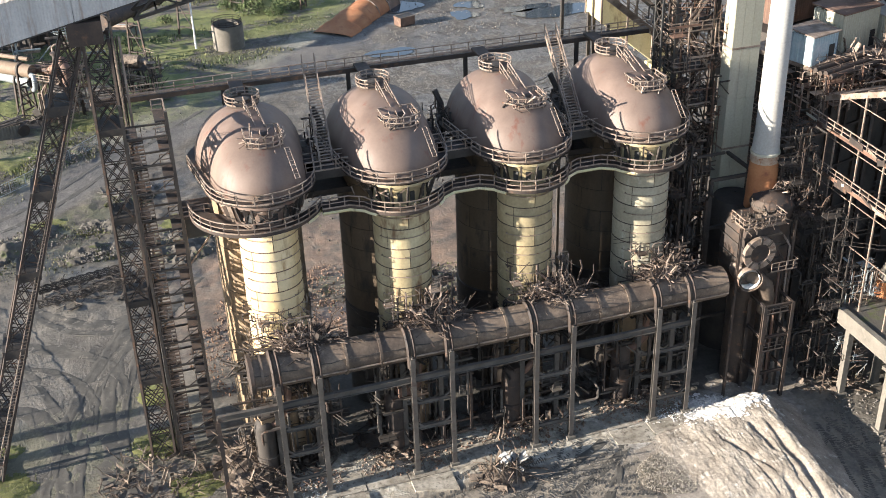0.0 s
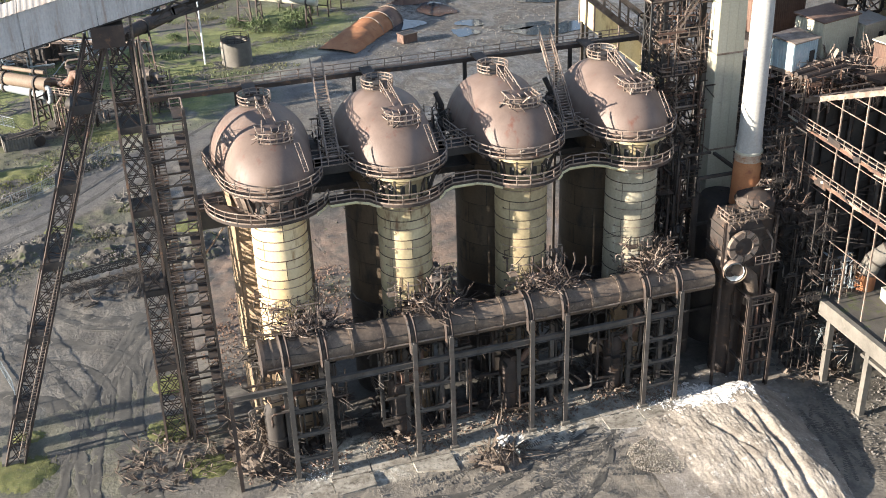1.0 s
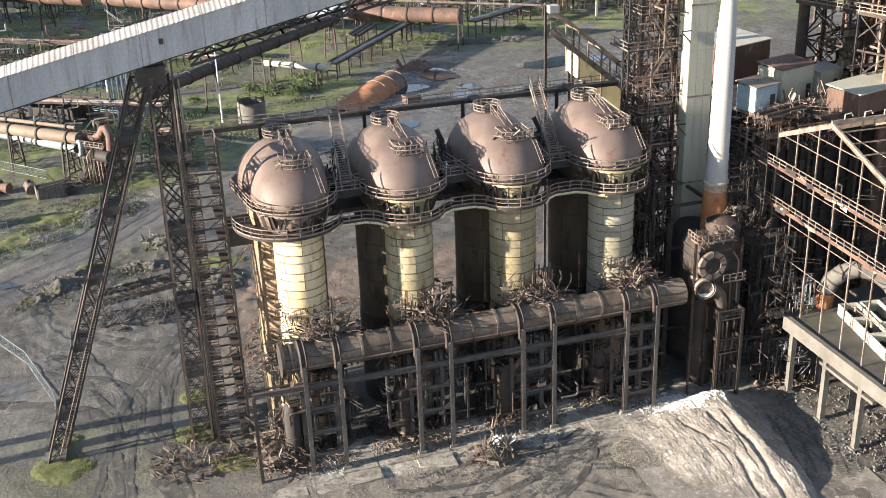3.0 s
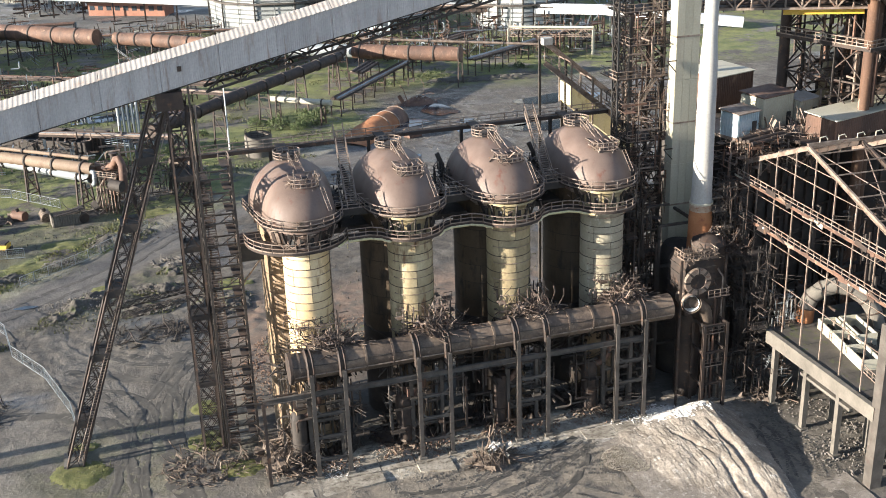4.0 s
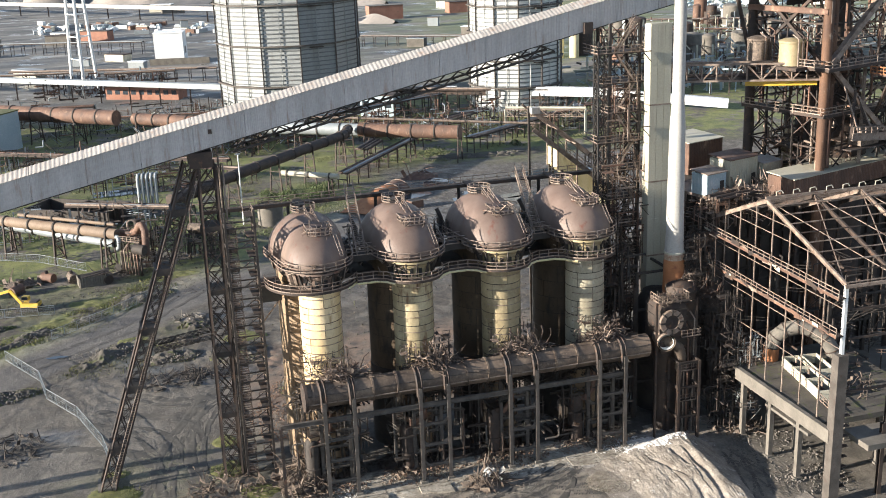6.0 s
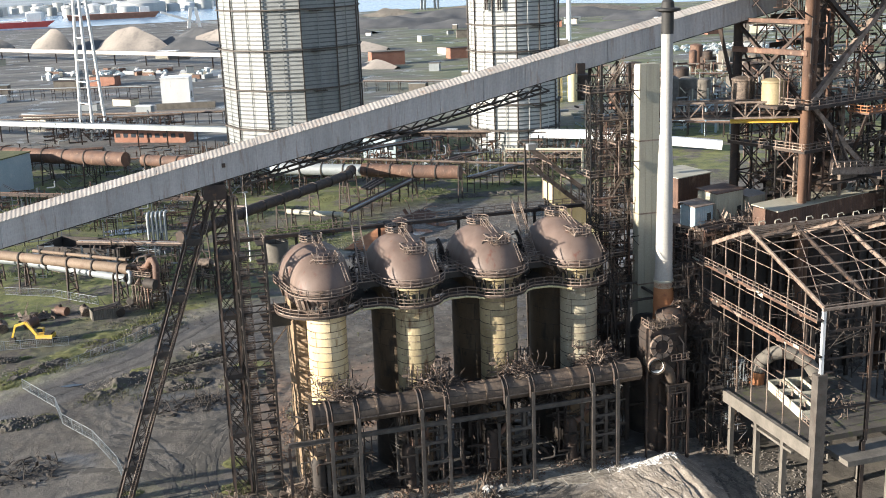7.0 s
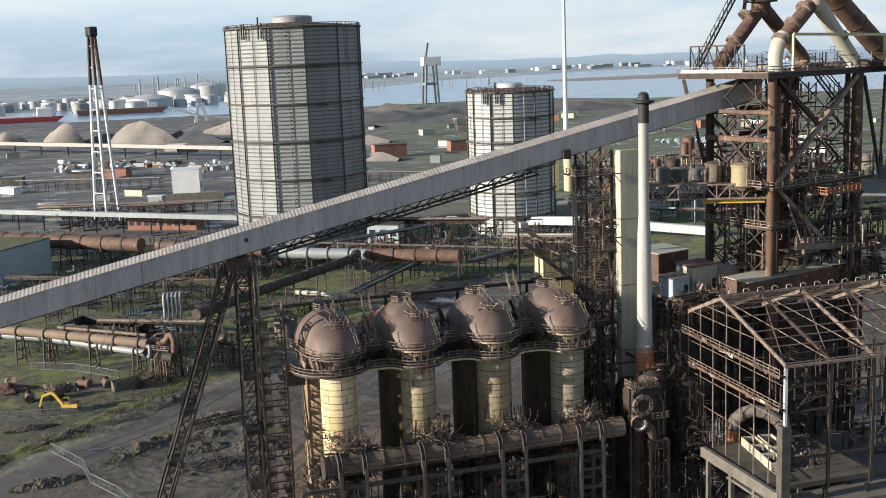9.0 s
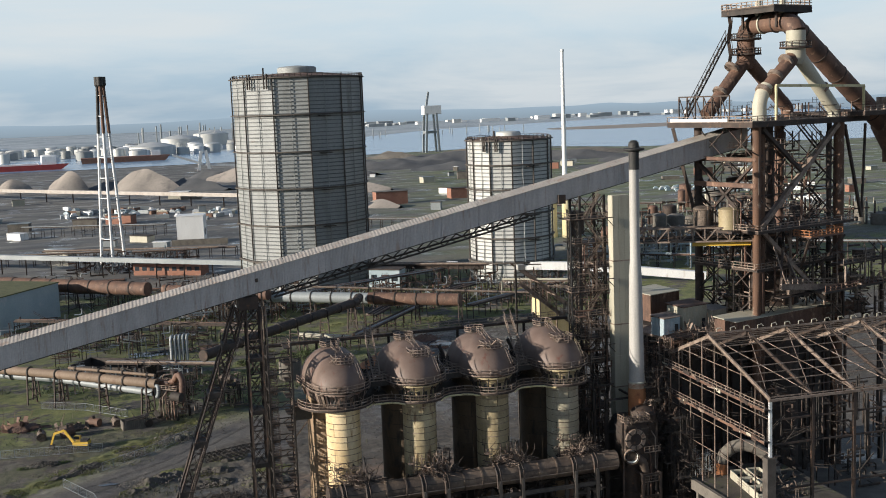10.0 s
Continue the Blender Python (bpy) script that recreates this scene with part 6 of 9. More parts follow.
for k in range(7):
    X = SL * k / 6
    for y0 in (0, SW):
        part("rafter", Geo().ibeam((X, y0, EA), (X, RY, RI), 0.3, 0.6), (RAIL if k % 2 == 0 else STEEL), shed)
    for y in (0, SW):
        part("column", Geo().ibeam((X, y, 10.5), (X, y, EA), 0.45, 0.45, (0, 1, 0), 0.08), (WHITE if k == 0 and y == 0 else STEEL), shed)
for k in range(17):
    y = SW * k / 16
    part("purlin", Geo().beam((0, y, roof_z(y) + 0.4), (SL, y, roof_z(y) + 0.4), 0.1, 0.15), RAIL if k % 4 != 1 else STEEL, shed)
part("ridge_beam", Geo().beam((-0.2, RY, RI + 0.45), (SL, RY, RI + 0.45), 0.3, 0.35), RAIL, shed)
for k in range(16):
    part("ridge_hook", Geo().path([(1.5 + 2.7 * k, RY, RI + 0.5), (1.5 + 2.7 * k, RY, RI + 1.2), (2.3 + 2.7 * k, RY, RI + 1.3), (2.6 + 2.7 * k, RY, RI + 0.9)], 0.08, 6), OFFWHITE, shed, "small pale bent bracket")
for k in range(6):
    X0, X1 = SL * k / 6, SL * (k + 1) / 6
    part("roof_brace", Geo().beam((X0, 0.5, EA + 0.2), (X1, RY, RI + 0.1), 0.11), RAIL, shed)
    part("roof_brace", Geo().beam((X0, RY, RI + 0.1), (X1, 0.5, EA + 0.2), 0.11), RAIL, shed)
# gable end towards the stoves
for k in range(1, 8):
    y = SW * k / 8
    part("gable_post", Geo().beam((0, y, 10.5 if k < 6 else 0.0), (0, y, roof_z(y)), 0.16), RAIL, shed)
for z in (33.0, 35.0):
    ya, yb = (z - EA) / (RI - EA) * RY, SW - (z - EA) / (RI - EA) * (SW - RY)
    part("gable_rail", Geo().beam((0, ya, z), (0, yb, z), 0.09), RAIL, shed)
for z in (27.6, 22.0, 17.0):
    part("gable_rail", Geo().beam((0, 0, z), (0, SW, z), 0.09), RAIL, shed)
rg = random.Random(61)
for z in (29.4, 24.2):
    wk = part("gable_walkway", Geo().box(-1.3, -0.2, -0.4, SW - 1, z - 0.15, z), STEEL, shed, "narrow walkway along the gable")
    part("railing", Geo().rails([(-1.3, -0.4, z), (-1.3, SW - 1, z)], step=1.5), RAIL, wk)
    part("edge_plate", Geo().box(-1.36, -1.32, -0.4, SW - 1, z - 0.3, z + 0.1), BROWN, wk, "rusty plate along the walkway edge")
    for k in range(16):
        y = rg.uniform(0, SW - 2)
        part("torn_sheet", Geo().beam((-1.45, y, z + rg.uniform(-0.4, 0.4)), (-1.4, y + rg.uniform(0.8, 2.6), z + rg.uniform(-0.5, 0.5)), 0.04, rg.uniform(0.2, 0.7)), rg.choice((BROWN, RAIL, OFFWHITE, STEEL)), wk, "bent torn sheet")
part("eave_gutter", Geo().beam((-0.5, -0.4, EA), (SL, -0.4, EA), 0.35, 0.4), RAIL, shed)
part("corner_pier", Geo().box(-0.9, 0.6, -0.75, 0.75, -0.3, 21.5), GREYSTEEL, shed, "dusty brown plated corner pier")
for k in range(14):
    part("step_bracket", Geo().box(0.6, 1.8, -0.3, 0.3, 2 + 1.5 * k, 2.15 + 1.5 * k), STEEL, shed)
for z in (16.0, 23.5, 27.5):
    part("girt", Geo().beam((0.8, 0, z), (SL, 0, z), 0.2, 0.3), STEEL, shed)
for X in (7.3, 14.7, 22.0, 29.3, 36.7, 44.0):
    part("lower_post", Geo().ibeam((X, 0, -0.3), (X, 0, 10.5), 0.6, 0.6, (0, 1, 0), 0.1), STEEL, shed)
    part("rear_post", Geo().ibeam((X, SW, -0.3), (X, SW, 10.5), 0.6, 0.6, (0, 1, 0), 0.1), STEEL_DARK, shed)
steelwork("shed_interior", "dark plant steelwork standing inside the stripped shed", 98, 90, 6.0, 34, 16, 18, 240, 46, (STEEL_DARK, STEEL), 0.2, 6.0)

# concrete deck reaching out of the shed
deck = thing("concrete_deck", 0, 0, 0, "raised concrete working deck on slender legs", "platform")
part("slab", Geo().box(73.0, 92.0, 68.2, 92.5, 9.6, 10.4), DIRT, deck, "dusty grey slab")
part("edge_beam", Geo().box(72.3, 73.0, 65.4, 88.6, 8.7, 10.6), CONCRETE, deck, "pale concrete edge beam")
part("lower_slab", Geo().box(76.5, 120.0, 62.5, 67.9, 8.2, 9.0), CONCRETE, deck, "dusty slab outside the shed wall")
part("rear_slab", Geo().box(92.2, 120.0, 68.2, 96.0, 5.4, 6.2), CONCRETE, deck, "lower dusty slab")
for X, Y in ((72.8, 86.7), (72.8, 79.4), (72.8, 72.4), (77.6, 87.0), (77.6, 79.7), (77.6, 72.4), (86, 87.0), (86, 79.7), (86, 72.4), (84, 63.2), (96, 63.2), (108, 63.2)):
    part("leg", Geo().box(X - 0.35, X + 0.35, Y - 0.35, Y + 0.35, -0.3, 9.5 if Y > 64 else 8.2), CONCRETE, deck)
    part("leg_footing", Geo().box(X - 0.6, X + 0.6, Y - 0.6, Y + 0.6, -0.3, 0.25), CONCRETE, deck)
part("underbeam", Geo().box(72.5, 73.1, 70.0, 80.5, 7.6, 8.0), CONCRETE, deck)
part("deck_railing", Geo().rails([(76.2, 69.0, 10.4), (78.6, 83.5, 10.4)], step=1.3), RAIL, deck)

# tangled pipework beside the chimney and the elbow duct on the deck
steelwork("pipe_tangle", "dense rusty steelwork and pipes behind the burner housing", 69.5, 97.0, 12.0, 5.0, 7.0, 18.0, 420, 31, (STEEL_DARK, STEEL_DARK, STEEL), 0.085, 4.0)
steelwork("pipe_tangle", "dense rusty steelwork and pipes beside the shed", 72.0, 91.5, 0.0, 4.0, 6.0, 22.0, 240, 32, (STEEL, STEEL_DARK, STEEL_DARK), 0.085, 4.5)
scatter_scrap("torn_cladding", "torn sheets and bars hanging by the chimney", 69.5, 94.5, 20.5, 3.0, 2.6, 3.0, 130, 38, STEEL, 1.5, 0.12, False)
steelwork("tower_scaffold", "crowded stairs and scaffold beside the lattice tower", 62.6, 108.5, 14.0, 6.5, 6.0, 38.0, 460, 39, (STEEL, RAIL, BROWN), 0.11, 4.0)
steelwork("tower_scaffold", "crowded steelwork behind the last stove", 58.5, 102.5, 0.0, 5.0, 8.0, 28.0, 200, 37, (STEEL_DARK, STEEL), 0.16, 4.5)
dark = thing("plant_block", 66.0, 102.0, 0, "dark plant block of tanks and steelwork behind the chimney", "plant")
part("tank", Geo().lathe([(3.2, -0.3), (3.2, 18), (2.4, 19.5), (0.1, 20)], 24), STEEL_DARK, dark)
for dx in (-5.5, 0.0, 5.5):
    part("post", Geo().beam((dx, -3.6, -0.3), (dx, -3.6, 24), 0.4), STEEL_DARK, dark)
for z in (6, 12, 18, 24):
    part("beam", Geo().beam((-5.5, -3.6, z), (5.5, -3.6, z), 0.35), STEEL_DARK, dark)
    part("beam", Geo().beam((0, -3.6, z), (0, 4.0, z), 0.35), STEEL_DARK, dark)
elbow = thing("elbow_duct", 0, 0, 0, "pale insulated elbow duct with a rusty orange end", "duct")
pts = [(79.0, 89.6, 10.4), (79.0, 89.5, 12.6), (79.5, 89.2, 14.2), (80.7, 88.6, 15.4), (82.3, 87.8, 15.9), (84.0, 86.8, 15.6), (85.6, 85.6, 14.4), (86.6, 84.8, 12.6), (87.0, 84.4, 10.4)]
part("duct", Geo().path(pts[1:5], 1.15, 20), CONCRETE, elbow, "grey lagged bend")
part("far_bend", Geo().path(pts[4:], 1.1, 20), CONCRETE, elbow, "dusty brown bend")
part("orange_end", Geo().path([pts[0], pts[1]], 1.2, 20), RUST, elbow, "orange rusted section")
for k in range(1, 8):
    d = Vector(pts[k + 1]) - Vector(pts[k - 1])
    part("band", Geo().lathe([(1.13, -0.08), (1.22, -0.08), (1.22, 0.08), (1.13, 0.08)], 20), STEEL, elbow).matrix_basis = Matrix.Translation(pts[k]) @ d.to_track_quat("Z", "Y").to_matrix().to_4x4()
for k in range(3):
    bx = thing("white_trough", 79.8 - 0.75 * k, 84.6 - 4.3 * k, 10.4, "open white metal trough standing on the deck", "trough", "troughs on the deck", -10)
    part("floor", Geo().box(-0.9, 1.5, -2.0, 2.0, 0.0, 0.12), STEEL, bx)
    for x0, x1, y0, y1 in ((-1.0, -0.85, -2.05, 2.05), (1.45, 1.6, -2.05, 2.05), (-0.85, 1.45, -2.05, -1.9), (-0.85, 1.45, 1.9, 2.05)):
        part("side_wall", Geo().box(x0, x1, y0, y1, 0.0, 1.5), OFFWHITE, bx)
    part("inner_pipe", Geo().path([(0.3, -1.6, 0.5), (0.3, 0, 1.0), (0.4, 1.6, 0.5)], 0.25, 8), STEEL, bx)
    part("valve", Geo().tube((0.3, 0, 0.1), (0.3, 0, 2.0), 0.16, 8), RAIL, bx)
bx = thing("white_trough", 82.4, 83.0, 10.4, "larger white metal trough behind the row on the deck", "trough", "troughs on the deck", -10)
for x0, x1, y0, y1 in ((-1.0, -0.85, -3.0, 3.0), (1.45, 1.6, -3.0, 3.0), (-0.85, 1.45, -3.0, -2.85), (-0.85, 1.45, 2.85, 3.0)):
    part("side_wall", Geo().box(x0, x1, y0, y1, 0.0, 1.7), OFFWHITE, bx)
part("floor", Geo().box(-0.9, 1.5, -2.9, 2.9, 0.0, 0.12), STEEL, bx)
steelwork("deck_pipework", "bent pipes and rails at the corner of the deck", 75.6, 90.0, 9.6, 4, 4, 5.0, 130, 44, (RAIL, STEEL, GALV), 0.07, 2.4)
steelwork("hanging_pipes", "loose pipes hanging below the deck corner", 74.0, 87.5, 3.5, 2.6, 4, 5.5, 50, 45, (RAIL, GALV, STEEL), 0.06, 2.4)
scatter_scrap("deck_scrap", "scrap and dust on the concrete deck", 84.0, 78.0, 10.4, 4.0, 6.0, 0.8, 110, 33, SCRAP, 1.3, 0.3, False)
scatter_scrap("ground_scrap", "pale rubble and torn sheet below the deck", 73.5, 89.0, 0.0, 4.0, 2.4, 0.8, 120, 49, SCRAP, 1.2, 0.4, False)
scatter_stones("rubble", "stones and clods strewn below the deck", 75, 78, 6, 12, 900, 0.35, 15, RUBBLE)

# cast house roof with huts behind the shed
def rel(X, Y, z=0.0, ox=76.7, oy=68.9, a=radians(16.3)):
    return (ox + X * math.cos(a) - Y * math.sin(a), oy + X * math.sin(a) + Y * math.cos(a), z)


cast = thing("cast_house", 76.7, 68.9, 0, "dark cast house block with a cluttered flat roof", "building", rz=16.3)
part("wall", Geo().box(9.0, 58, 33.0, 43, -0.3, 32.9), STEEL_DARK, cast)
part("roof", Geo().box(8.5, 58.5, 32.4, 43.5, 32.9, 33.4), RAIL, cast)
part("canopy", Geo().box(14.0, 58.5, 25.4, 32.4, 32.95, 33.38), STEEL, cast, "flat roof strip reaching over the shed")
for k in range(18):
    part("wall_post", Geo().ibeam((8.8 + 2.8 * k, 32.7, -0.3), (8.8 + 2.8 * k, 32.7, 32.9), 0.3, 0.35, (0, 1, 0), 0.06), STEEL, cast)
for z in (8, 14, 20, 25, 29.5):
    part("wall_girt", Geo().beam((8.8, 32.6, z), (57.5, 32.6, z), 0.2, 0.35), STEEL, cast)
for k in range(6):
    part("side_post", Geo().ibeam((8.75, 33.5 + 1.8 * k, -0.3), (8.75, 33.5 + 1.8 * k, 32.9), 0.25, 0.3, (1, 0, 0), 0.05), RAIL if k % 2 else STEEL, cast)
for z in (17, 21.5, 26, 30):
    part("side_gallery", Geo().box(7.4, 8.7, 33, 43, z - 0.12, z), STEEL, cast)
    part("side_railing", Geo().rails([(7.4, 33, z), (7.4, 43, z)], step=1.3), RAIL, cast)
steelwork("wall_pipework", "rusty pipes and rails crowded along the cast house wall", *rel(6.0, 36)[:2], 10, 4, 12, 22.5, 220, 47, (STEEL, RAIL, BROWN), 0.1, 4.0)
steelwork("wall_pipework", "rusty pipes and bars crowded above the shed", *rel(12, 30)[:2], 29, 12, 4, 5, 160, 48, (STEEL, RAIL, BROWN), 0.1, 5.0)
for k in range(5):
    part("roof_pipe", Geo().path([(6.5, 29.6 + 0.7 * k, 33.9 + 0.2 * (k % 2)), (15, 29.6 + 0.7 * k, 33.9 + 0.2 * (k % 2))], 0.3, 10), STEEL, cast)


def hut(label, X, Y, w, d, h, wall, roof, group="huts on the roof"):
    x, y, _ = rel(X, Y)
    t = thing("roof_hut", x, y, 33.4, label, "hut", group, 16.3)
    part("body", Geo().box(-w / 2 + 0.05, w / 2 - 0.05, -d / 2 + 0.05, d / 2 - 0.05, 0, h), wall, t)
    for p, q, v in (((-w / 2, -d / 2), (w / 2, -d / 2), (0, -1, 0)), ((-w / 2, d / 2), (-w / 2, -d / 2), (-1, 0, 0))):
        part("cladding", ribbed(Vector((*p, 0.05)), Vector((*q, 0.05)), Vector((0, 0, h - 0.1)), Vector(v), 0.4, 0.05), wall, t, smooth=False)
    g = Geo().hexa([(-w / 2 - 0.25, -d / 2 - 0.25, h), (w / 2 + 0.25, -d / 2 - 0.25, h), (w / 2 + 0.25, d / 2 + 0.25, h + 0.35), (-w / 2 - 0.25, d / 2 + 0.25, h + 0.35),
                    (-w / 2 - 0.25, -d / 2 - 0.25, h + 0.15), (w / 2 + 0.25, -d / 2 - 0.25, h + 0.15), (w / 2 + 0.25, d / 2 + 0.25, h + 0.5), (-w / 2 - 0.25, d / 2 + 0.25, h + 0.5)])
    part("roof", g, roof, t)
    # thin black panel on the closed wall paints a doorway's shade
    part("door", Geo().box(w / 2 - 1.4, w / 2 - 0.5, -d / 2 - 0.09, -d / 2 - 0.04, 0.1, 2.1), BLACK, t, "black panel painting the shade in a doorway")
    return t


hut("small pale blue hut with a grey roof", 10.5, 35.6, 4.2, 3.4, 3.4, PALEBLUE, RAIL)
hut("pale ribbed metal hut with a brown roof", 17.2, 36.6, 6.4, 4.4, 4.8, OFFWHITE, BROWN)
hut("white hut with a light roof", 23.2, 35.4, 4.2, 3.4, 3.4, OFFWHITE, CLAD_ROOF)
hut("long low brown building with a stained pale roof", 36.5, 26.7, 38.6, 5.2, 3.0, BROWN, OFFWHITE)
hut("brown box building with a pale flat roof", 20.5, 49.5, 8.0, 7.0, 5.5, BROWN, OFFWHITE)
part("annex", Geo().box(14, 30, 43.5, 55, -0.3, 33.3), STEEL_DARK, cast, "dark rear annex")
scatter_scrap("roof_clutter", "rails and rusty pipe clutter on the roof", *rel(16, 32)[:2], 33.3, 9, 2.4, 1.8, 150, 34, RAIL, 1.8, 0.05)

rp = thing("ring_platform", *rel(33.0, 38.0)[:2], 33.4, "round rusty platform with a pale railing on a stub tank", "platform", rz=16.3)
part("tank", Geo().lathe([(2.2, 0), (2.2, 3.6), (2.5, 3.8), (2.5, 4.6), (1.4, 5.4), (1.2, 7.2), (0.05, 7.4)], 24), CREAM_AGED, rp, "stained pale tank")
part("ring", Geo().lathe([(2.2, 4.6), (3.9, 4.6), (3.9, 4.8), (2.2, 4.8)], 24), BROWN, rp)
part("railing", Geo().rails(arc(0, 0, 3.8, 0, 360, 20, 4.8), h=1.3, step=0.9, r=0.07), SCRAP, rp, "pale pink-brown railing")
for k in range(5):
    part("valve_pipe", Geo().path([(-2 + k, -2.6, 4.8), (-2 + k, -2.6, 7.2 + 0.5 * (k % 3)), (-1.4 + k, -1.0, 8.2 + 0.5 * (k % 2)), (-1.0 + k, 1.0, 8.0)], 0.16, 8), (RAIL, STEEL, OFFWHITE)[k % 3], rp)
pb = thing("switch_box", *rel(34.0, 32.0)[:2], 33.38, "pale plated box with an open side below the furnace", "cabin", rz=16.3)
part("shell", Geo().box(-3.0, 3.0, -1.5, 1.5, 0, 2.6), CREAM_AGED, pb)
part("lid", Geo().box(-3.2, 3.2, -1.7, 1.7, 2.6, 2.8), RAIL, pb)
# box is solid; a black panel paints the shade of its open side
part("opening", Geo().box(-2.2, -0.4, -1.56, -1.48, 0.3, 2.2), BLACK, pb, "black panel painting the shade of an open front")

# ---- blast furnace ----
bf = thing("blast_furnace", 93.3, 100.4, 0, "huge rusty blast furnace tower with crossing gas uptakes", "blast furnace", rz=16.3)
FX, FY = 24.0, 15.0
for X, Y, r, m in ((0, 0, 0.8, RUSTCOL), (FX, 0, 1.05, RUSTCOL), (0, FY, 0.8, STEEL), (FX, FY, 1.0, BROWN), (1.9, 0.6, 0.75, RUSTCOL), (FX - 2.2, 0.6, 0.5, STEEL)):
    part("column", Geo().tube((X, Y, -0.3), (X, Y, 72.6), r, 20), m, bf)
part("furnace_shell", Geo().lathe([(6.2, 0), (6.4, 36), (5.2, 44), (3.4, 49), (1.5, 52), (1.3, 72.6)], 32, (12, 8, 0)), STEEL, bf, "dark plated furnace stack")
part("top_deck", Geo().box(-3.5, 31, -2.0, 20, 72.6, 73.6), STEEL, bf, "heavy rusty top deck")
part("side_deck", Geo().box(24, 50, -6.0, 12, 73.8, 74.6), STEEL, bf, "heavy side deck")
part("side_deck_railing", Geo().rails([(24, -6, 74.6), (50, -6, 74.6)], step=1.8, r=0.08), RAIL, bf)
part("deck_railing", Geo().rails([(-3.5, 20, 73.6), (-3.5, -2, 73.6), (31, -2, 73.6)], step=1.8, r=0.07), RAIL, bf)
part("deck_edge", Geo().beam((-3.4, 19, 74.0), (-3.4, 4, 74.0), 0.5, 0.6), WHITE, bf, "white pipe along the deck edge")
for z in (45.5, 53.2):
    e = 0.8 if z != 53.2 else 3.0
    part("floor", Geo().box(-e, FX + 1, -e, 1.2, z - 0.5, z), STEEL, bf)
    part("side_floor", Geo().box(-e - (2.5 if z == 53.2 else 0), 1.5, 1.2, FY + 1, z - 0.5, z), STEEL, bf)
    part("floor_railing", Geo().rails([(-e, FY + 1, z), (-e, -e, z), (FX + 1, -e, z)], step=1.8, r=0.06), RAIL, bf)
for z, w in ((61.5, 0.9), (66.5, 0.7)):
    part("tie_beam", Geo().ibeam((-0.8, FY + 0.5, z), (-0.8, -0.4, z), 0.5, w), BROWN, bf, "rusty horizontal girder")
    part("rear_tie_beam", Geo().ibeam((8, FY, z), (FX, FY, z), 0.4, w), STEEL, bf)
    part("small_landing", Geo().box(-0.4, 4.0, 1.0, FY - 1, z - 0.6, z - 0.4), STEEL_DARK, bf)
for p, q, w in (((0.3, -0.6, 53.4), (FX - 1, -0.6, 72.4), 0.9), ((0.8, -0.6, 72.2), (12.5, -0.6, 63.2), 0.7), ((FX + 1, -0.6, 72), (FX + 6.5, -0.6, 53), 0.5),
                ((-0.4, 0, 66), (-0.4, FY, 53), 0.5), ((-0.4, 0, 53), (-0.4, FY, 66), 0.5), ((-3.0, 19, 72.5), (-0.2, 15, 53), 0.6), ((FX + 6.5, -0.6, 53), (FX + 7.5, -0.6, 72), 0.4),
                ((1.0, -0.6, 52.6), (14.5, -4.0, 38.5), 0.75), ((5.0, -2.0, 49), (2.0, -4.0, 42), 0.4), ((5.5, -2.0, 48), (7.5, -4.0, 41), 0.4)):
    part("brace", Geo().beam(p, q, w), RAIL if w in (0.75, 0.9) else STEEL, bf)
g = Geo()
for z0 in (34, 40, 46.5, 53, 59.5, 66):
    for a, b in (((0, 0), (8, 0)), ((FX - 8, 0), (FX, 0)), ((0, 0), (0, 7.5)), ((0, 7.5), (0, FY)), ((FX, 0), (FX, 7.5)), ((0, FY), (8, FY)), ((8, FY), (16, FY)), ((FX, 7.5), (FX, FY))):
        g.beam((*a, z0), (*b, z0 + 6.5), 0.17).beam((*b, z0), (*a, z0 + 6.5), 0.17).beam((*a, z0), (*b, z0), 0.24)
tagged(part("bracing", g, STEEL, bf), kind="stuff")
# stairs zigzagging inside the frame
for k in range(7):
    z = 36 + 5.2 * k
    st = Geo()
    xa, xb = (14.0, 20.0) if k % 2 else (20.0, 14.0)
    for sy in (-0.5, 0.5):
        st.beam((xa, 1.6 + sy, z), (xb, 1.6 + sy, z + 5.2), 0.1, 0.3).beam((xa, 1.6 + sy, z + 1.1), (xb, 1.6 + sy, z + 6.3), 0.1)
    for t in range(20):
        u = (t + 0.5) / 20
        st.box(xa + (xb - xa) * u - 0.12, xa + (xb - xa) * u + 0.12, 1.1, 2.1, z + 5.2 * u, z + 5.2 * u + 0.05)
    part("stair", st, STEEL_DARK, bf)
# crossing uptakes, arch, downcomer
part("uptake", Geo().path([(1.9, 1, 73.6), (1.8, 1, 76.6), (2.4, 1, 78.4), (4.0, 1, 80.0)], 1.35, 18), OFFWHITE, bf, "flaking white pipe bend")
for p, q, m in (((3.7, 1, 79.4), (11.9, 1, 86.0), BROWN), ((23.4, 1, 75.4), (12.7, 1, 86.0), OFFWHITE), ((1.2, 14, 74.8), (12.4, 14, 85.4), BROWN), ((24.0, 14, 76.6), (13.2, 14, 85.6), BROWN)):
    part("uptake", Geo().tube(p, q, 1.35, 20), m, bf, "slanting gas uptake pipe")
part("uptake_foot", Geo().tube((23.6, 1, 73.6), (23.6, 1, 75.8), 1.35, 18), OFFWHITE, bf)
part("uptake_foot", Geo().path([(23.7, 14, 77.0), (25.2, 14, 75.6), (25.4, 14, 73.6)], 1.35, 16), BROWN, bf)
part("merge_stub", Geo().lathe([(1.2, 84.2), (1.9, 85.4), (1.9, 88.0), (2.0, 88.1), (2.0, 88.4), (1.85, 88.5), (1.85, 90.6)], 24, (12.1, 1, 0)), OFFWHITE, bf, "flaking white junction piece")
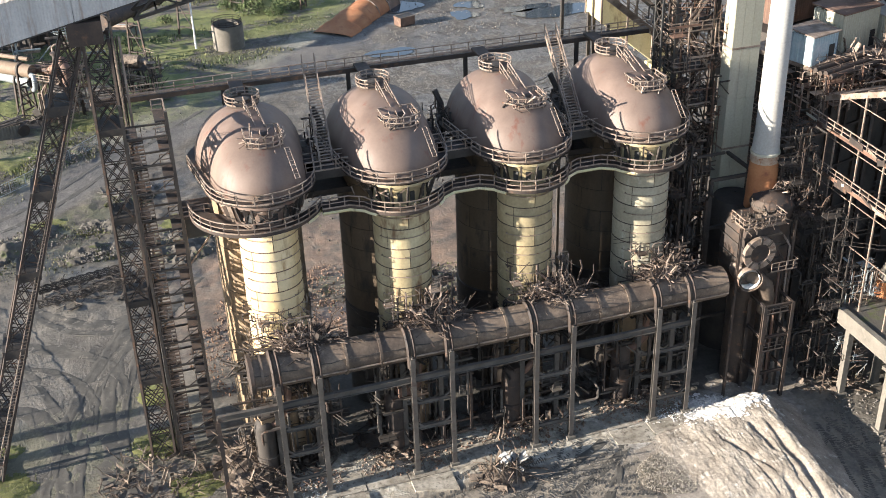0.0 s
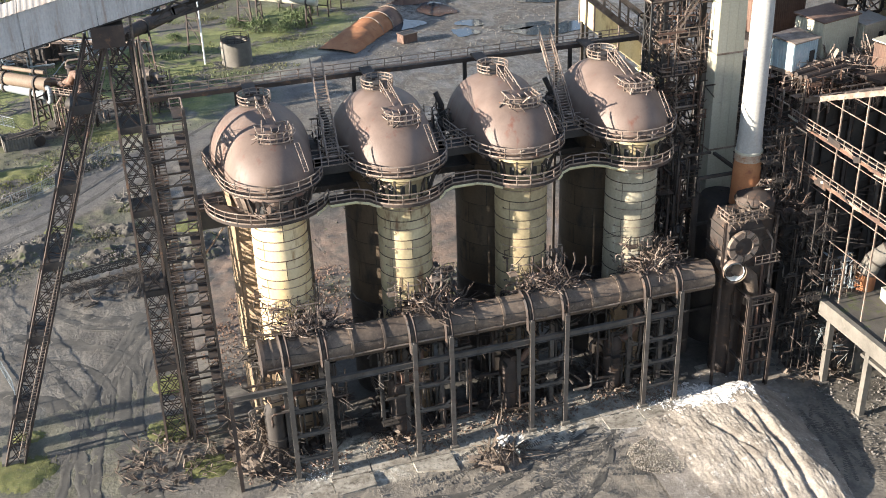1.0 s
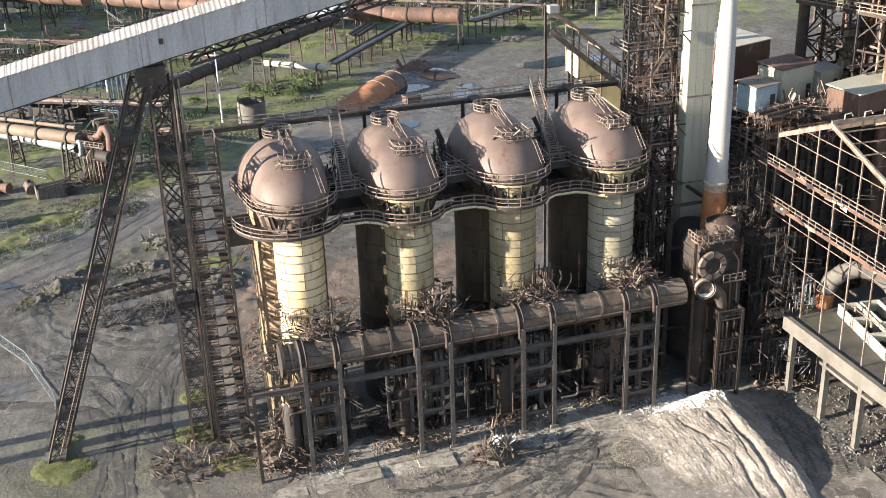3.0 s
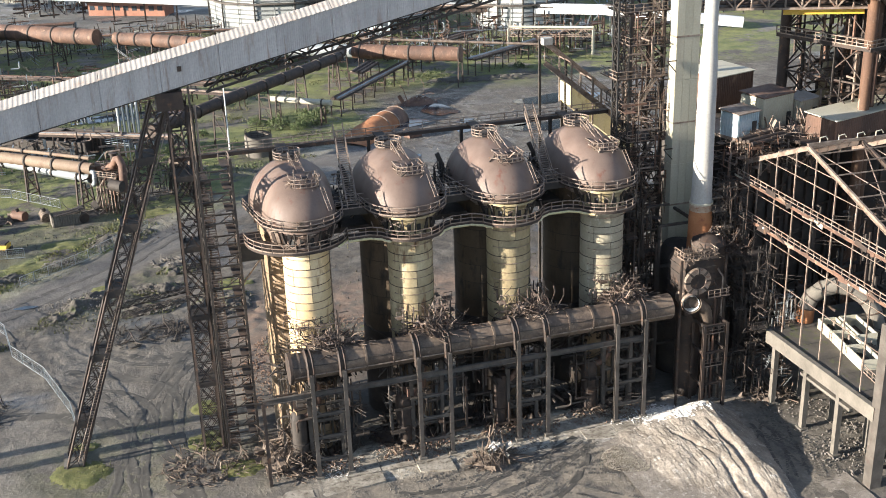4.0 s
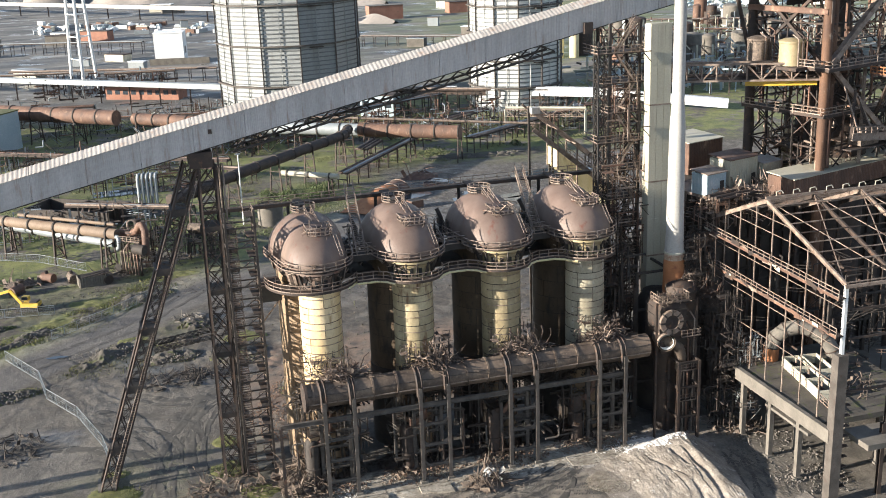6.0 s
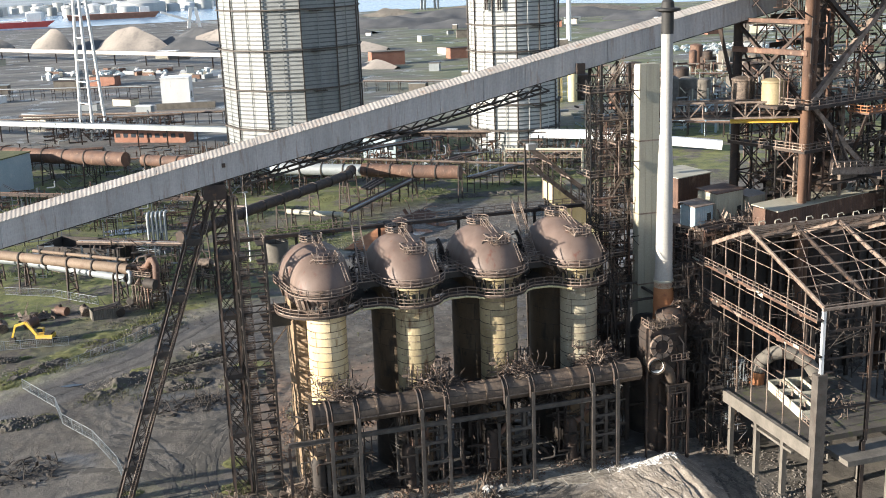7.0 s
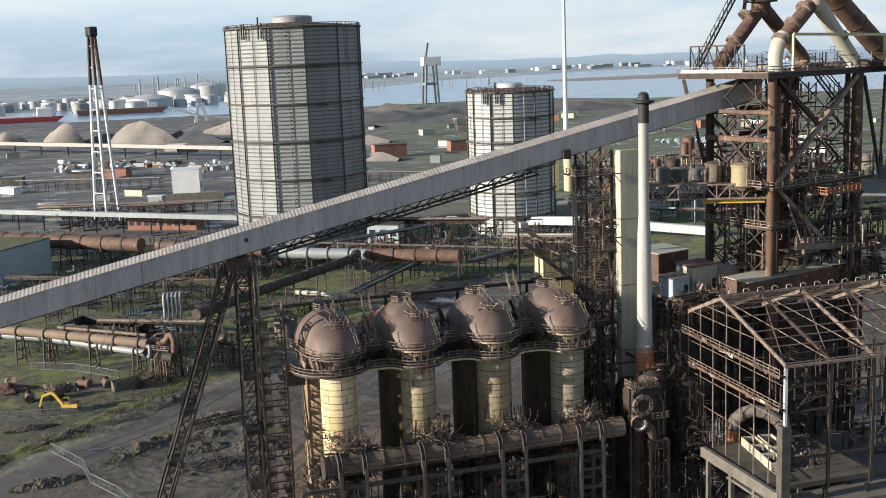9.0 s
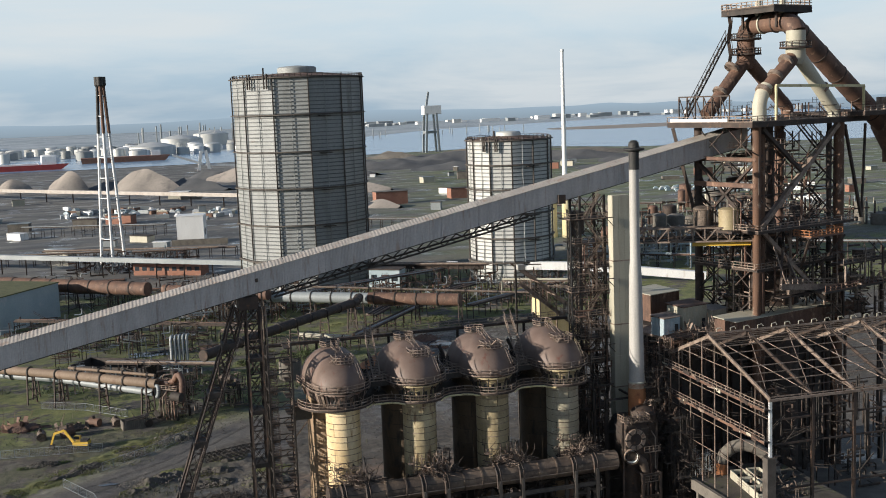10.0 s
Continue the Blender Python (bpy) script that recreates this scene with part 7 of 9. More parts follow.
part("merge_stub", Geo().lathe([(1.2, 83.8), (1.8, 85.0), (1.8, 87.6), (2.05, 87.7), (2.05, 88.0), (1.75, 88.1), (1.75, 90.8)], 24, (12.7, 14, 0)), BROWN, bf)
part("top_arch", Geo().path([(12.7, 14, 90.4), (12.7, 13.6, 91.4), (12.65, 12.6, 92.1), (12.6, 11.0, 92.4), (12.4, 7.5, 92.5), (12.2, 4.0, 92.4), (12.15, 2.4, 92.1), (12.1, 1.4, 91.4), (12.1, 1, 90.4)], 1.8, 24), BROWN, bf, "arched crown pipe")
for Y in (3.4, 6.0, 9.2, 11.8):
    part("arch_ring", Geo().tube((12.4, Y - 0.15, 92.45), (12.4, Y + 0.15, 92.45), 1.98, 24), STEEL if Y != 9.2 else OFFWHITE, bf, "raised joint ring")
part("downcomer", Geo().tube((14.5, 6.0, 93.8), (49.0, 6.0, 69.5), 2.05, 24), BROWN, bf, "large rust-brown downcomer pipe")
for k in range(5):
    p = Vector((14.5, 6.0, 93.8)).lerp(Vector((49.0, 6.0, 69.5)), 0.14 + 0.17 * k)
    d = Vector((34.5, 0, -24.3)).normalized() * 0.12
    part("downcomer_ring", Geo().tube(p - d, p + d, 2.15, 24), STEEL, bf)
part("dust_cone", Geo().lathe([(3.4, 73.0), (3.4, 70.5), (1.0, 65.5), (0.9, 63.0)], 24, (48.0, 6.0, 0)), BROWN, bf, "rusty cone under the downcomer")
part("crown_platform", Geo().box(7.0, 18.0, 2.0, 15.2, 95.2, 95.45), STEEL, bf)
for p, q in (((7, 2), (18, 2)), ((7, 2), (7, 15.2)), ((18, 2), (18, 15.2)), ((7, 15.2), (18, 15.2))):
    part("crown_girder", Geo().ibeam((*p, 94.7), (*q, 94.7), 0.3, 1.0), STEEL_DARK, bf)
part("crown_railing", Geo().rails([(7, 15.2, 95.45), (7, 2, 95.45), (18, 2, 95.45), (18, 15.2, 95.45), (7, 15.2, 95.45)], step=1.3, r=0.07), RAIL, bf)
for X, Y in ((9.6, 12.0), (15.4, 12.0), (9.6, 3.6), (15.4, 3.6)):
    part("crown_post", Geo().beam((X, Y, 91.4), (X, Y, 95.0), 0.4), STEEL, bf)
for Y in (4.5, 10.5):
    part("bleeder_stub", Geo().lathe([(0.7, 93.8), (0.7, 95.2), (0.95, 95.3), (0.95, 95.6), (0.6, 95.7), (0.6, 97.0)], 14, (12.4, Y, 0)), OFFWHITE, bf, "short white bleeder stub")
for X, Y, z in ((12.1, 1, 87.2), (12.7, 14, 86.6), (12.7, 14, 89.6)):
    part("collar_platform", Geo().lathe([(1.9, z), (3.1, z), (3.1, z + 0.2), (1.9, z + 0.2)], 16, (X, Y, 0)), STEEL, bf)
    part("collar_railing", Geo().rails(arc(X, Y, 3.0, 0, 360, 14, z + 0.2), step=1.2, r=0.06), STEEL, bf)
for k in range(4):
    a, b = Vector((9.4, 15.6, 83.6 + 3.0 * k)), Vector((7.4, 13.2, 86.6 + 3.0 * k))
    if k % 2:
        a.x, a.y, b.x, b.y = b.x, b.y, a.x, a.y
    g = Geo().beam(a, b, 0.7, 0.12).beam(a + Vector((0, 0, 1.1)), b + Vector((0, 0, 1.1)), 0.09).beam(a - Vector((0, 0.6, -1.1)), b - Vector((0, 0.6, -1.1)), 0.09)
    for u in (0, 0.5, 1):
        g.beam(a.lerp(b, u), a.lerp(b, u) + Vector((0, 0, 1.1)), 0.08)
    part("crown_stair", g, STEEL, bf, "narrow stair beside the uptake")
st = Geo()
for sy in (-0.5, 0.5):
    st.beam((-2.6, 16.3 + sy, 73.8), (9.4, 15.8 + sy, 90.4), 0.12, 0.35).beam((-2.6, 16.3 + sy, 75.1), (9.4, 15.8 + sy, 91.7), 0.1)
    for k in range(12):
        u = k / 11
        p = Vector((-2.6 + 12 * u, 16.3 + sy - 0.5 * u, 73.8 + 16.6 * u))
        st.beam(p, p + Vector((0, 0, 1.3)), 0.1)
for k in range(50):
    u = k / 50
    st.box(-2.6 + 12 * u - 0.12, -2.6 + 12 * u + 0.12, 15.7 - 0.5 * u, 16.8 - 0.5 * u, 73.8 + 16.6 * u, 73.87 + 16.6 * u)
part("uptake_stair", st, STEEL_DARK, bf)
part("portal_beam", Geo().beam((3.5, -1.6, 80.2), (29.5, -1.6, 79.6), 0.4, 0.5).beam((3.5, -1.6, 73.6), (3.5, -1.6, 80.2), 0.4).beam((29.5, -1.6, 73.6), (29.5, -1.6, 79.6), 0.4), YELLOW_WALL, bf, "faded yellow lifting beam")
g = Geo()
for k in range(7):
    Y = 4 + 2.2 * k
    g.beam((-3, Y, 73.6), (-3, Y, 78.6), 0.2)
    if k < 6:
        g.beam((-3, Y, 73.6), (-3, Y + 2.2, 78.6), 0.15).beam((-3, Y, 78.6), (-3, Y + 2.2, 78.6), 0.25)
part("deck_frame", g, STEEL, bf)
part("deck_cabin", Geo().box(33, 46, -5, -2, 74.6, 77.2), RAIL, bf, "pale cabins on the deck")
part("orange_platform", Geo().box(7.0, 16.5, -7.0, -3.0, 51.3, 51.6), BROWN, bf)
part("orange_railing", Geo().rails([(7, -3, 51.6), (7, -7, 51.6), (16.5, -7, 51.6), (16.5, -3, 51.6)], step=1.2, r=0.08), RUST, bf, "orange rusted railing")
part("orange_bracket", Geo().beam((6.5, -7.0, 51.2), (9.0, -3.0, 45), 0.4), STEEL, bf)
part("orange_bracket", Geo().beam((17, -7.0, 51.2), (14.5, -3.0, 45), 0.4), STEEL, bf)
for X, Y, m in ((-3.4, 10.4, SCRAP), (-2.6, 4.6, CREAM_AGED)):
    part("tank", Geo().lathe([(1.95, 53.2), (1.95, 56.6), (2.05, 56.7), (2.05, 57.0), (1.3, 57.3), (0.05, 57.4)], 24, (X, Y, 0)), m, bf, "stained upright tank")
    for k in range(3):
        part("tank_pipe", Geo().path([(X - 1.2 + k, Y - 2.3, 53.2), (X - 1.2 + k, Y - 2.3, 57.4 + 0.4 * k), (X - 0.8 + k, Y - 0.8, 58.0 + 0.4 * k)], 0.12, 7), (RAIL, STEEL, BROWN)[k], bf)
part("white_column", Geo().tube((8.5, -0.9, 36.0), (8.5, -0.9, 52.6), 0.3, 10), RAIL, bf)
part("front_chord", Geo().ibeam((1.0, -5.0, 42.5), (17.0, -5.0, 40.6), 0.5, 1.1), RAIL, bf, "pale plated girder")
for X in (3.0, 6.5, 10.0):
    top = 52.6 - 14.1 * (X - 1.0) / 13.5
    part("hanger", Geo().beam((X, -5.0, 42.0), (X, -0.6 - 3.4 * (X - 1.0) / 13.5, max(top, 43.0)), 0.2), RAIL, bf)
part("walk_floor", Geo().box(1.0, 17.0, -5.0, -3.0, 40.2, 40.4), STEEL, bf)
part("walk_railing", Geo().rails([(1.0, -5.2, 43.0), (17.0, -5.2, 41.2)], step=1.5, r=0.06), RAIL, bf)
part("truss_deck", Geo().box(10, 31, -8, -2.5, 40.4, 40.8), STEEL_DARK, bf)
part("truss_post", Geo().beam((28, -7.5, -0.3), (28, -7.5, 41), 0.6), STEEL, bf)
part("truss_railing", Geo().rails([(10, -8, 40.8), (31, -8, 40.8)], step=1.6, r=0.08), BROWN, bf)
steelwork("furnace_pipework", "dense dark pipework round the furnace body", *rel(12, 7, 0, 93.3, 100.4)[:2], 33, 24, 16, 20, 360, 35, (STEEL, STEEL_DARK, BROWN, RAIL), 0.22, 6.0)
steelwork("furnace_pipework", "dense dark pipework on the furnace floors", *rel(12, 7, 0, 93.3, 100.4)[:2], 53, 22, 14, 18, 130, 36, (STEEL, BROWN, RAIL), 0.16, 6.0)
steelwork("furnace_pipework", "rusty steelwork beyond the furnace front", *rel(26, -6, 0, 93.3, 100.4)[:2], 30, 20, 8, 18, 200, 41, (STEEL, RAIL, SCRAP), 0.2, 5.0)
for X, Y, z, w, h in ((6.0, -4.6, 40.6, 4.4, 2.8), (20.0, -6.0, 40.8, 5.0, 2.2), (27.0, -5.0, 44.6, 4.0, 2.4)):
    part("plate_box", Geo().box(X - w / 2, X + w / 2, Y, Y + 2.4, z, z + h), SCRAP, bf, "pale pink plated box")
part("upper_walk", Geo().box(16, 34, -7.5, -4.5, 45.2, 45.5), STEEL, bf)
part("upper_walk_railing", Geo().rails([(16, -7.5, 45.5), (34, -7.5, 45.5)], h=1.3, step=1.4, r=0.07), SCRAP, bf)
for X in (17, 25, 33):
    part("walk_post", Geo().beam((X, -7.2, 40.8), (X, -7.2, 45.2), 0.3), RAIL, bf)
steelwork("deck_clutter", "pipes and rails crowded on the top deck", *rel(14, 6, 0, 93.3, 100.4)[:2], 73.6, 30, 14, 3, 90, 42, (STEEL, RAIL, BROWN), 0.14, 4.0)
for p, q in (((2.6, 1, 79.0), (3.2, 1, 79.6)), ((6.0, 1, 81.8), (6.5, 1, 82.3)), ((9.0, 1, 84.6), (9.5, 1, 85.0)), ((20.0, 1, 79.2), (19.6, 1, 79.6)), ((5.0, 14, 79.1), (5.4, 14, 79.6)), ((8.4, 14, 83.9), (8.8, 14, 84.4))):
    part("pipe_joint", Geo().tube(p, q, 1.5, 20), RAIL, bf)
# bridge to the furnace
br = thing("truss_bridge", 0, 0, 0, "steel truss footbridge leading to the furnace", "bridge")
ba, bb = Vector((72.0, 110.2, 53.6)), Vector((93.2, 101.0, 53.6))
for o in (Vector((0, 0, 0)), Vector((1.0, 2.4, 0))):
    g = Geo()
    for k in range(10):
        a, b = ba.lerp(bb, k / 10) + o, ba.lerp(bb, (k + 1) / 10) + o
        g.beam(a, b, 0.3).beam(a - Vector((0, 0, 2.6)), b - Vector((0, 0, 2.6)), 0.3)
        g.beam(a, a - Vector((0, 0, 2.6)), 0.2)
        g.beam(a if k % 2 else b, (b if k % 2 else a) - Vector((0, 0, 2.6)), 0.2)
    tagged(part("truss", g, RAIL, br), kind="stuff")
part("deck", Geo().beam(ba + Vector((0.5, 1.2, -2.5)), bb + Vector((0.5, 1.2, -2.5)), 2.6, 0.2), STEEL, br)
part("yellow_beam", Geo().ibeam(ba.lerp(bb, 0.5) + Vector((0.4, 1.0, -3.2)), ba.lerp(bb, 0.98) + Vector((0.4, 1.0, -3.2)), 0.4, 0.8), YELLOW, br, "yellow lifting beam")
for k in range(3):
    part("pipe", Geo().path([ba + Vector((0.5, 0.6 + 0.6 * k, -1.9)), bb + Vector((0.5, 0.6 + 0.6 * k, -1.9))], 0.22, 8), STEEL, br)

for k in range(26):
    rk = random.Random(300 + k)
    X, Y, z = rk.uniform(-1, 25), rk.choice((-0.8, 0.4, 14.0, 15.6)), rk.uniform(33, 66)
    part("riser_pipe", Geo().path([(X, Y, z), (X, Y, z + rk.uniform(3, 8)), (X + rk.uniform(-3, 3), Y + 0.4, z + rk.uniform(8, 9))], rk.uniform(0.1, 0.28), 8), rk.choice((STEEL, BROWN, RAIL)), bf)
for k in range(9):
    z = 36 + 4.1 * k
    part("small_floor", Geo().box(4 + 2.2 * (k % 4), 11 + 2.2 * (k % 4), 0.8, 3.4, z, z + 0.15), STEEL, bf)
    part("small_railing", Geo().rails([(4 + 2.2 * (k % 4), 0.8, z + 0.15), (11 + 2.2 * (k % 4), 0.8, z + 0.15)], step=1.2), RAIL, bf)

# ---- gas holders ----
def gas_holder(x, y, r, h, sides, label, sheet, turn):
    t = thing("gas_holder", x, y, 0, label, "gas holder", "gas holders")
    step = 2 * math.pi / sides
    nr = int(h / 1.65)
    for k in range(sides):
        a, b = k * step + turn, (k + 1) * step + turn
        g = Geo()
        prof = [(0.0, h * j / nr) for j in range(nr + 1)]
        for aa in (a, b):
            g.v += [((r + d) * math.cos(aa), (r + d) * math.sin(aa), z) for d, z in prof]
        m = len(prof)
        g.f = [(j, m + j, m + j + 1, j + 1) for j in range(m - 1)]
        part("wall_panel", g, sheet, t, smooth=False)
        bars = Geo()
        for j in range(nr):
            z = h * (j + 0.62) / nr
            bars.beam(((r + 0.12) * math.cos(a), (r + 0.12) * math.sin(a), z), ((r + 0.12) * math.cos(b), (r + 0.12) * math.sin(b), z), 0.4, 0.42)
        tagged(part("ribbing", bars, RIB, t, "dark horizontal stiffening ribs, shadow lines painted in"), kind="stuff")
        for f in (0.0, 0.5):
            ca = a + (b - a) * f
            rr = r * 1.006 + 0.4 if f == 0 else r * math.cos(step / 2) * 1.006 + 0.4
            part("column", Geo().beam((rr * math.cos(ca), rr * math.sin(ca), -0.3), (rr * math.cos(ca), rr * math.sin(ca), h + 1), 0.5 if f == 0 else 0.25), GREYSTEEL if f == 0 else sheet, t)
    for k in range(6):
        z = h * (k + 0.86) / 5.86
        g = Geo()
        g.lathe([(r - 1, z - 0.3), (r + 1.5, z - 0.5), (r + 1.5, z), (r - 1, z)], sides)
        part("ring_walkway", g, GREYSTEEL, t).matrix_basis = pose(0, 0, 0, 0, 0, math.degrees(turn))
        if k < 5:
            part("short_landing", Geo().box(-2.6, 2.6, -r - 1.6, -r + 0.6, z - 1.2, z - 0.9), STEEL_DARK, t).matrix_basis = pose(0, 0, 0, 0, 0, 12)
    part("roof", Geo().lathe([(r + 0.4, h), (r * 0.6, h + r * 0.05), (r * 0.2, h + r * 0.08), (0.01, h + r * 0.08)], sides), BROWN, t, "rusty shallow roof").matrix_basis = pose(0, 0, 0, 0, 0, math.degrees(turn))
    part("roof_railing", Geo().rails([(r * math.cos(i * step / 2), r * math.sin(i * step / 2), h) for i in range(sides * 2)], h=1.3, step=2.4, r=0.1, closed=True), STEEL, t)
    part("vent_cap", Geo().lathe([(r * 0.3, h + 1.0), (r * 0.3, h + r * 0.15), (r * 0.27, h + r * 0.17), (0.01, h + r * 0.19)], 24), sheet, t, "low round vent house")
    part("standpipe", Geo().beam((r * 0.95 * math.cos(4.0), r * 0.95 * math.sin(4.0), h), (r * 0.95 * math.cos(4.0), r * 0.95 * math.sin(4.0), h + 4), 0.6), STEEL, t)
    for a in (3.75, 4.05):
        for da in (0.0, 0.045):
            part("side_pipe", Geo().tube(((r + 0.9) * math.cos(a + da), (r + 0.9) * math.sin(a + da), h - 5), ((r + 0.9) * math.cos(a + da), (r + 0.9) * math.sin(a + da), h + 1.5), 0.35, 8), STEEL_DARK, t)
    return t


# rib paint darkened for rust lines and for the shadow beneath each rib
RIB = mat("holder_rib", (0.1, 0.108, 0.11), (0.17, 0.178, 0.178), 0.7, 0.0, 0.08, 1.5, 0.0, (0.13, 0.1, 0.08), 0.3)
HOLDER = mat("ribbed_holder_sheet", (0.234, 0.248, 0.243), (0.333, 0.342, 0.329), 0.6, 0.0, 0.05, 1.2, 0.05, (0.2, 0.195, 0.18), 0.35, 0.25, 0.09)
PALE_SHEET = mat("pale_holder_sheet", (0.48, 0.49, 0.465), (0.58, 0.58, 0.555), 0.55, 0.1, 0.06, 1.5, 0.1, (0.45, 0.43, 0.4), 0.3, 0.2, 0.04)
gas_holder(60.2, 416.0, 28.8, 92.4, 12, "huge grey ribbed gas holder with ring walkways", HOLDER, -0.016)
gas_holder(147.8, 384.0, 18.3, 62.2, 12, "smaller pale ribbed gas holder with ring walkways", PALE_SHEET, 0.239)

# ---- flare stack, masts ----
fl = thing("flare_stack", -24.0, 515.0, 0, "three-legged white lattice flare stack with rusty black tips", "flare stack")
FT = [2 * math.pi * k / 3 + 0.5 for k in range(3)]
for k, a in enumerate(FT):
    b, t = Vector((7.0 * math.cos(a), 7.0 * math.sin(a), -0.3)), Vector((1.5 * math.cos(a), 1.5 * math.sin(a), 97))
    mid = b.lerp(t, 0.72)
    part("leg", Geo().tube(b, mid, 0.75, 12), WHITE, fl)
    part("upper_leg", Geo().tube(mid, t, 0.85, 12), BROWN if k != 1 else BLACK, fl, "rust-stained leg")
    part("tip", Geo().lathe([(1.1, 93.5), (1.6, 94.2), (1.6, 98.4), (1.2, 98.4)], 14, (t.x, t.y, 0)), BLACK, fl, "burnt black tip")
for j in range(9):
    z = 5 + j * 10.5
    rr = 7.0 - 5.5 * z / 97
    pts = [Vector((rr * math.cos(a), rr * math.sin(a), z)) for a in FT]
    part("tie_ring", Geo().beam(pts[0], pts[1], 0.4).beam(pts[1], pts[2], 0.4).beam(pts[2], pts[0], 0.4), WHITE, fl)
mast = thing("tall_stack", 393.5, 900.0, 0, "tall thin white chimney stack", "chimney")
part("shaft", Geo().lathe([(2.4, -0.3), (1.9, 60), (1.5, 122), (1.9, 122.3), (1.9, 124), (0.1, 124)], 16), WHITE, mast)

# ---- pipe lines behind the stoves ----
def pipe_line(name, label, pts, r, material, legs, ring=9.0, rings=STEEL_DARK):
    t = thing(name, 0, 0, 0, label, "pipeline", "pipelines behind the stoves")
    part("pipe", Geo().path(pts, r, 24), material, t)
    for a, b in zip(pts, pts[1:]):
        a, b = Vector(a), Vector(b)
        n = int((b - a).length / ring)
        d = (b - a).normalized()
        for k in range(n + 1):
            p = a + d * (k + 0.3) * ring
            if (p - a).length < (b - a).length:
                part("joint_ring", Geo().tube(p - d * 0.2, p + d * 0.2, r + 0.22, 24), rings, t)
                if legs and k % 2 == 0:
                    side = d.cross(Vector((0, 0, 1))).normalized() * (r * 0.9 + 0.4)
                    g = Geo()
                    for s in (-1, 1):
                        g.beam((p.x + side.x * s * 1.2, p.y + side.y * s * 1.2, -0.3), (p.x + side.x * s * 0.8, p.y + side.y * s * 0.8, p.z - r * 0.3), 0.35)
                    for z in (0.3, 0.55, 0.85):
                        g.beam(p + side - Vector((0, 0, p.z * z)), p - side - Vector((0, 0, p.z * z)), 0.22)
                    g.beam(p + side - Vector((0, 0, p.z * 0.3)), p - side - Vector((0, 0, p.z * 0.85)), 0.18)
                    tagged(part("trestle", g, STEEL, t), kind="stuff")
    return t


pipe_line("gas_main", "large brown gas main with joint rings on steel trestles", [(-150, 479, 11), (-12.0, 362.5, 11)], 2.7, BROWN, True, 10)
pipe_line("gas_main", "shorter length of large gas main with valve rings", [(-6, 357.5, 11), (30, 326, 11)], 2.1, BROWN, True, 7)
pipe_line("gas_main", "large red-brown gas main crossing the grass on trestles", [(64.0, 307.8, 9.5), (93.0, 288.6, 9.5)], 2.2, BROWN, True, 8)
pipe_line("gas_main", "silver lagged length of the large gas main", [(30.0, 330.5, 9.5), (64.0, 307.8, 9.5)], 2.0, GALV, True, 8)
pipe_line("gas_main", "dark inclined gas main running from the big main towards the stoves", [(60, 306, 10.5), (56, 294, 11.0), (17.5, 253, 11.0), (-2, 230, 11.0)], 1.5, STEEL, True, 9)
pipe_line("service_pipe", "pale brown service pipe on low trestles", [(-75, 263, 9.0), (-43, 236, 9.0), (-15.6, 211, 9.0)], 1.25, TAN, True, 8)
pipe_line("service_pipe", "silver lagged service pipe on low trestles", [(-75, 268, 6.0), (-42, 242, 6.0), (-16.5, 214, 6.0)], 0.95, GALV, True, 8)
pipe_line("service_pipe", "thin rusty pipe above the service pipes", [(-38, 231, 11.2), (-16, 212.4, 11.0)], 0.4, TAN, False, 8)
pipe_line("service_pipe", "pale straight pipe beside the bushes", [(32, 271, 6), (46.5, 259, 6)], 0.8, OFFWHITE, True, 7)
pipe_line("service_pipe", "thin pipe above the silver gas main", [(40, 326, 13.2), (125, 300, 7.6)], 0.4, RAIL, False, 12)


def pipe_rack(label, a, b, h, w, pipes, seed, material=STEEL):
    """A row of steel portals with pipes laid on them."""
    a, b, r = Vector((*a, 0)), Vector((*b, 0)), random.Random(seed)
    d = (b - a).normalized()
    s = Vector((-d.y, d.x, 0)) * w / 2
    t = thing("pipe_rack", 0, 0, 0, label, "pipe rack", "pipe racks")
    n = max(2, int((b - a).length / 7))
    for k in range(n + 1):
        p = a.lerp(b, k / n)
        z = Vector((0, 0, h))
        part("portal", Geo().beam(p + s - Vector((0, 0, 0.3)), p + s + z, 0.3).beam(p - s - Vector((0, 0, 0.3)), p - s + z, 0.3).beam(p + s + z, p - s + z, 0.35).beam(p + s + z * 0.6, p - s + z * 0.6, 0.25), material, t)
    for k in range(pipes):
        o = s * (1.6 * (k + 0.5) / pipes - 0.8) * 1.2 + Vector((0, 0, h + 0.35))
        part("pipe", Geo().path([a + o, b + o], r.uniform(0.15, 0.38), 8), r.choice((STEEL, GALV, BROWN, RAIL)), t)
    part("side_rail", Geo().beam(a + s + Vector((0, 0, h)), b + s + Vector((0, 0, h)), 0.25, 0.5), material, t)
    part("side_rail", Geo().beam(a - s + Vector((0, 0, h)), b - s + Vector((0, 0, h)), 0.25, 0.5), material, t)
    return t


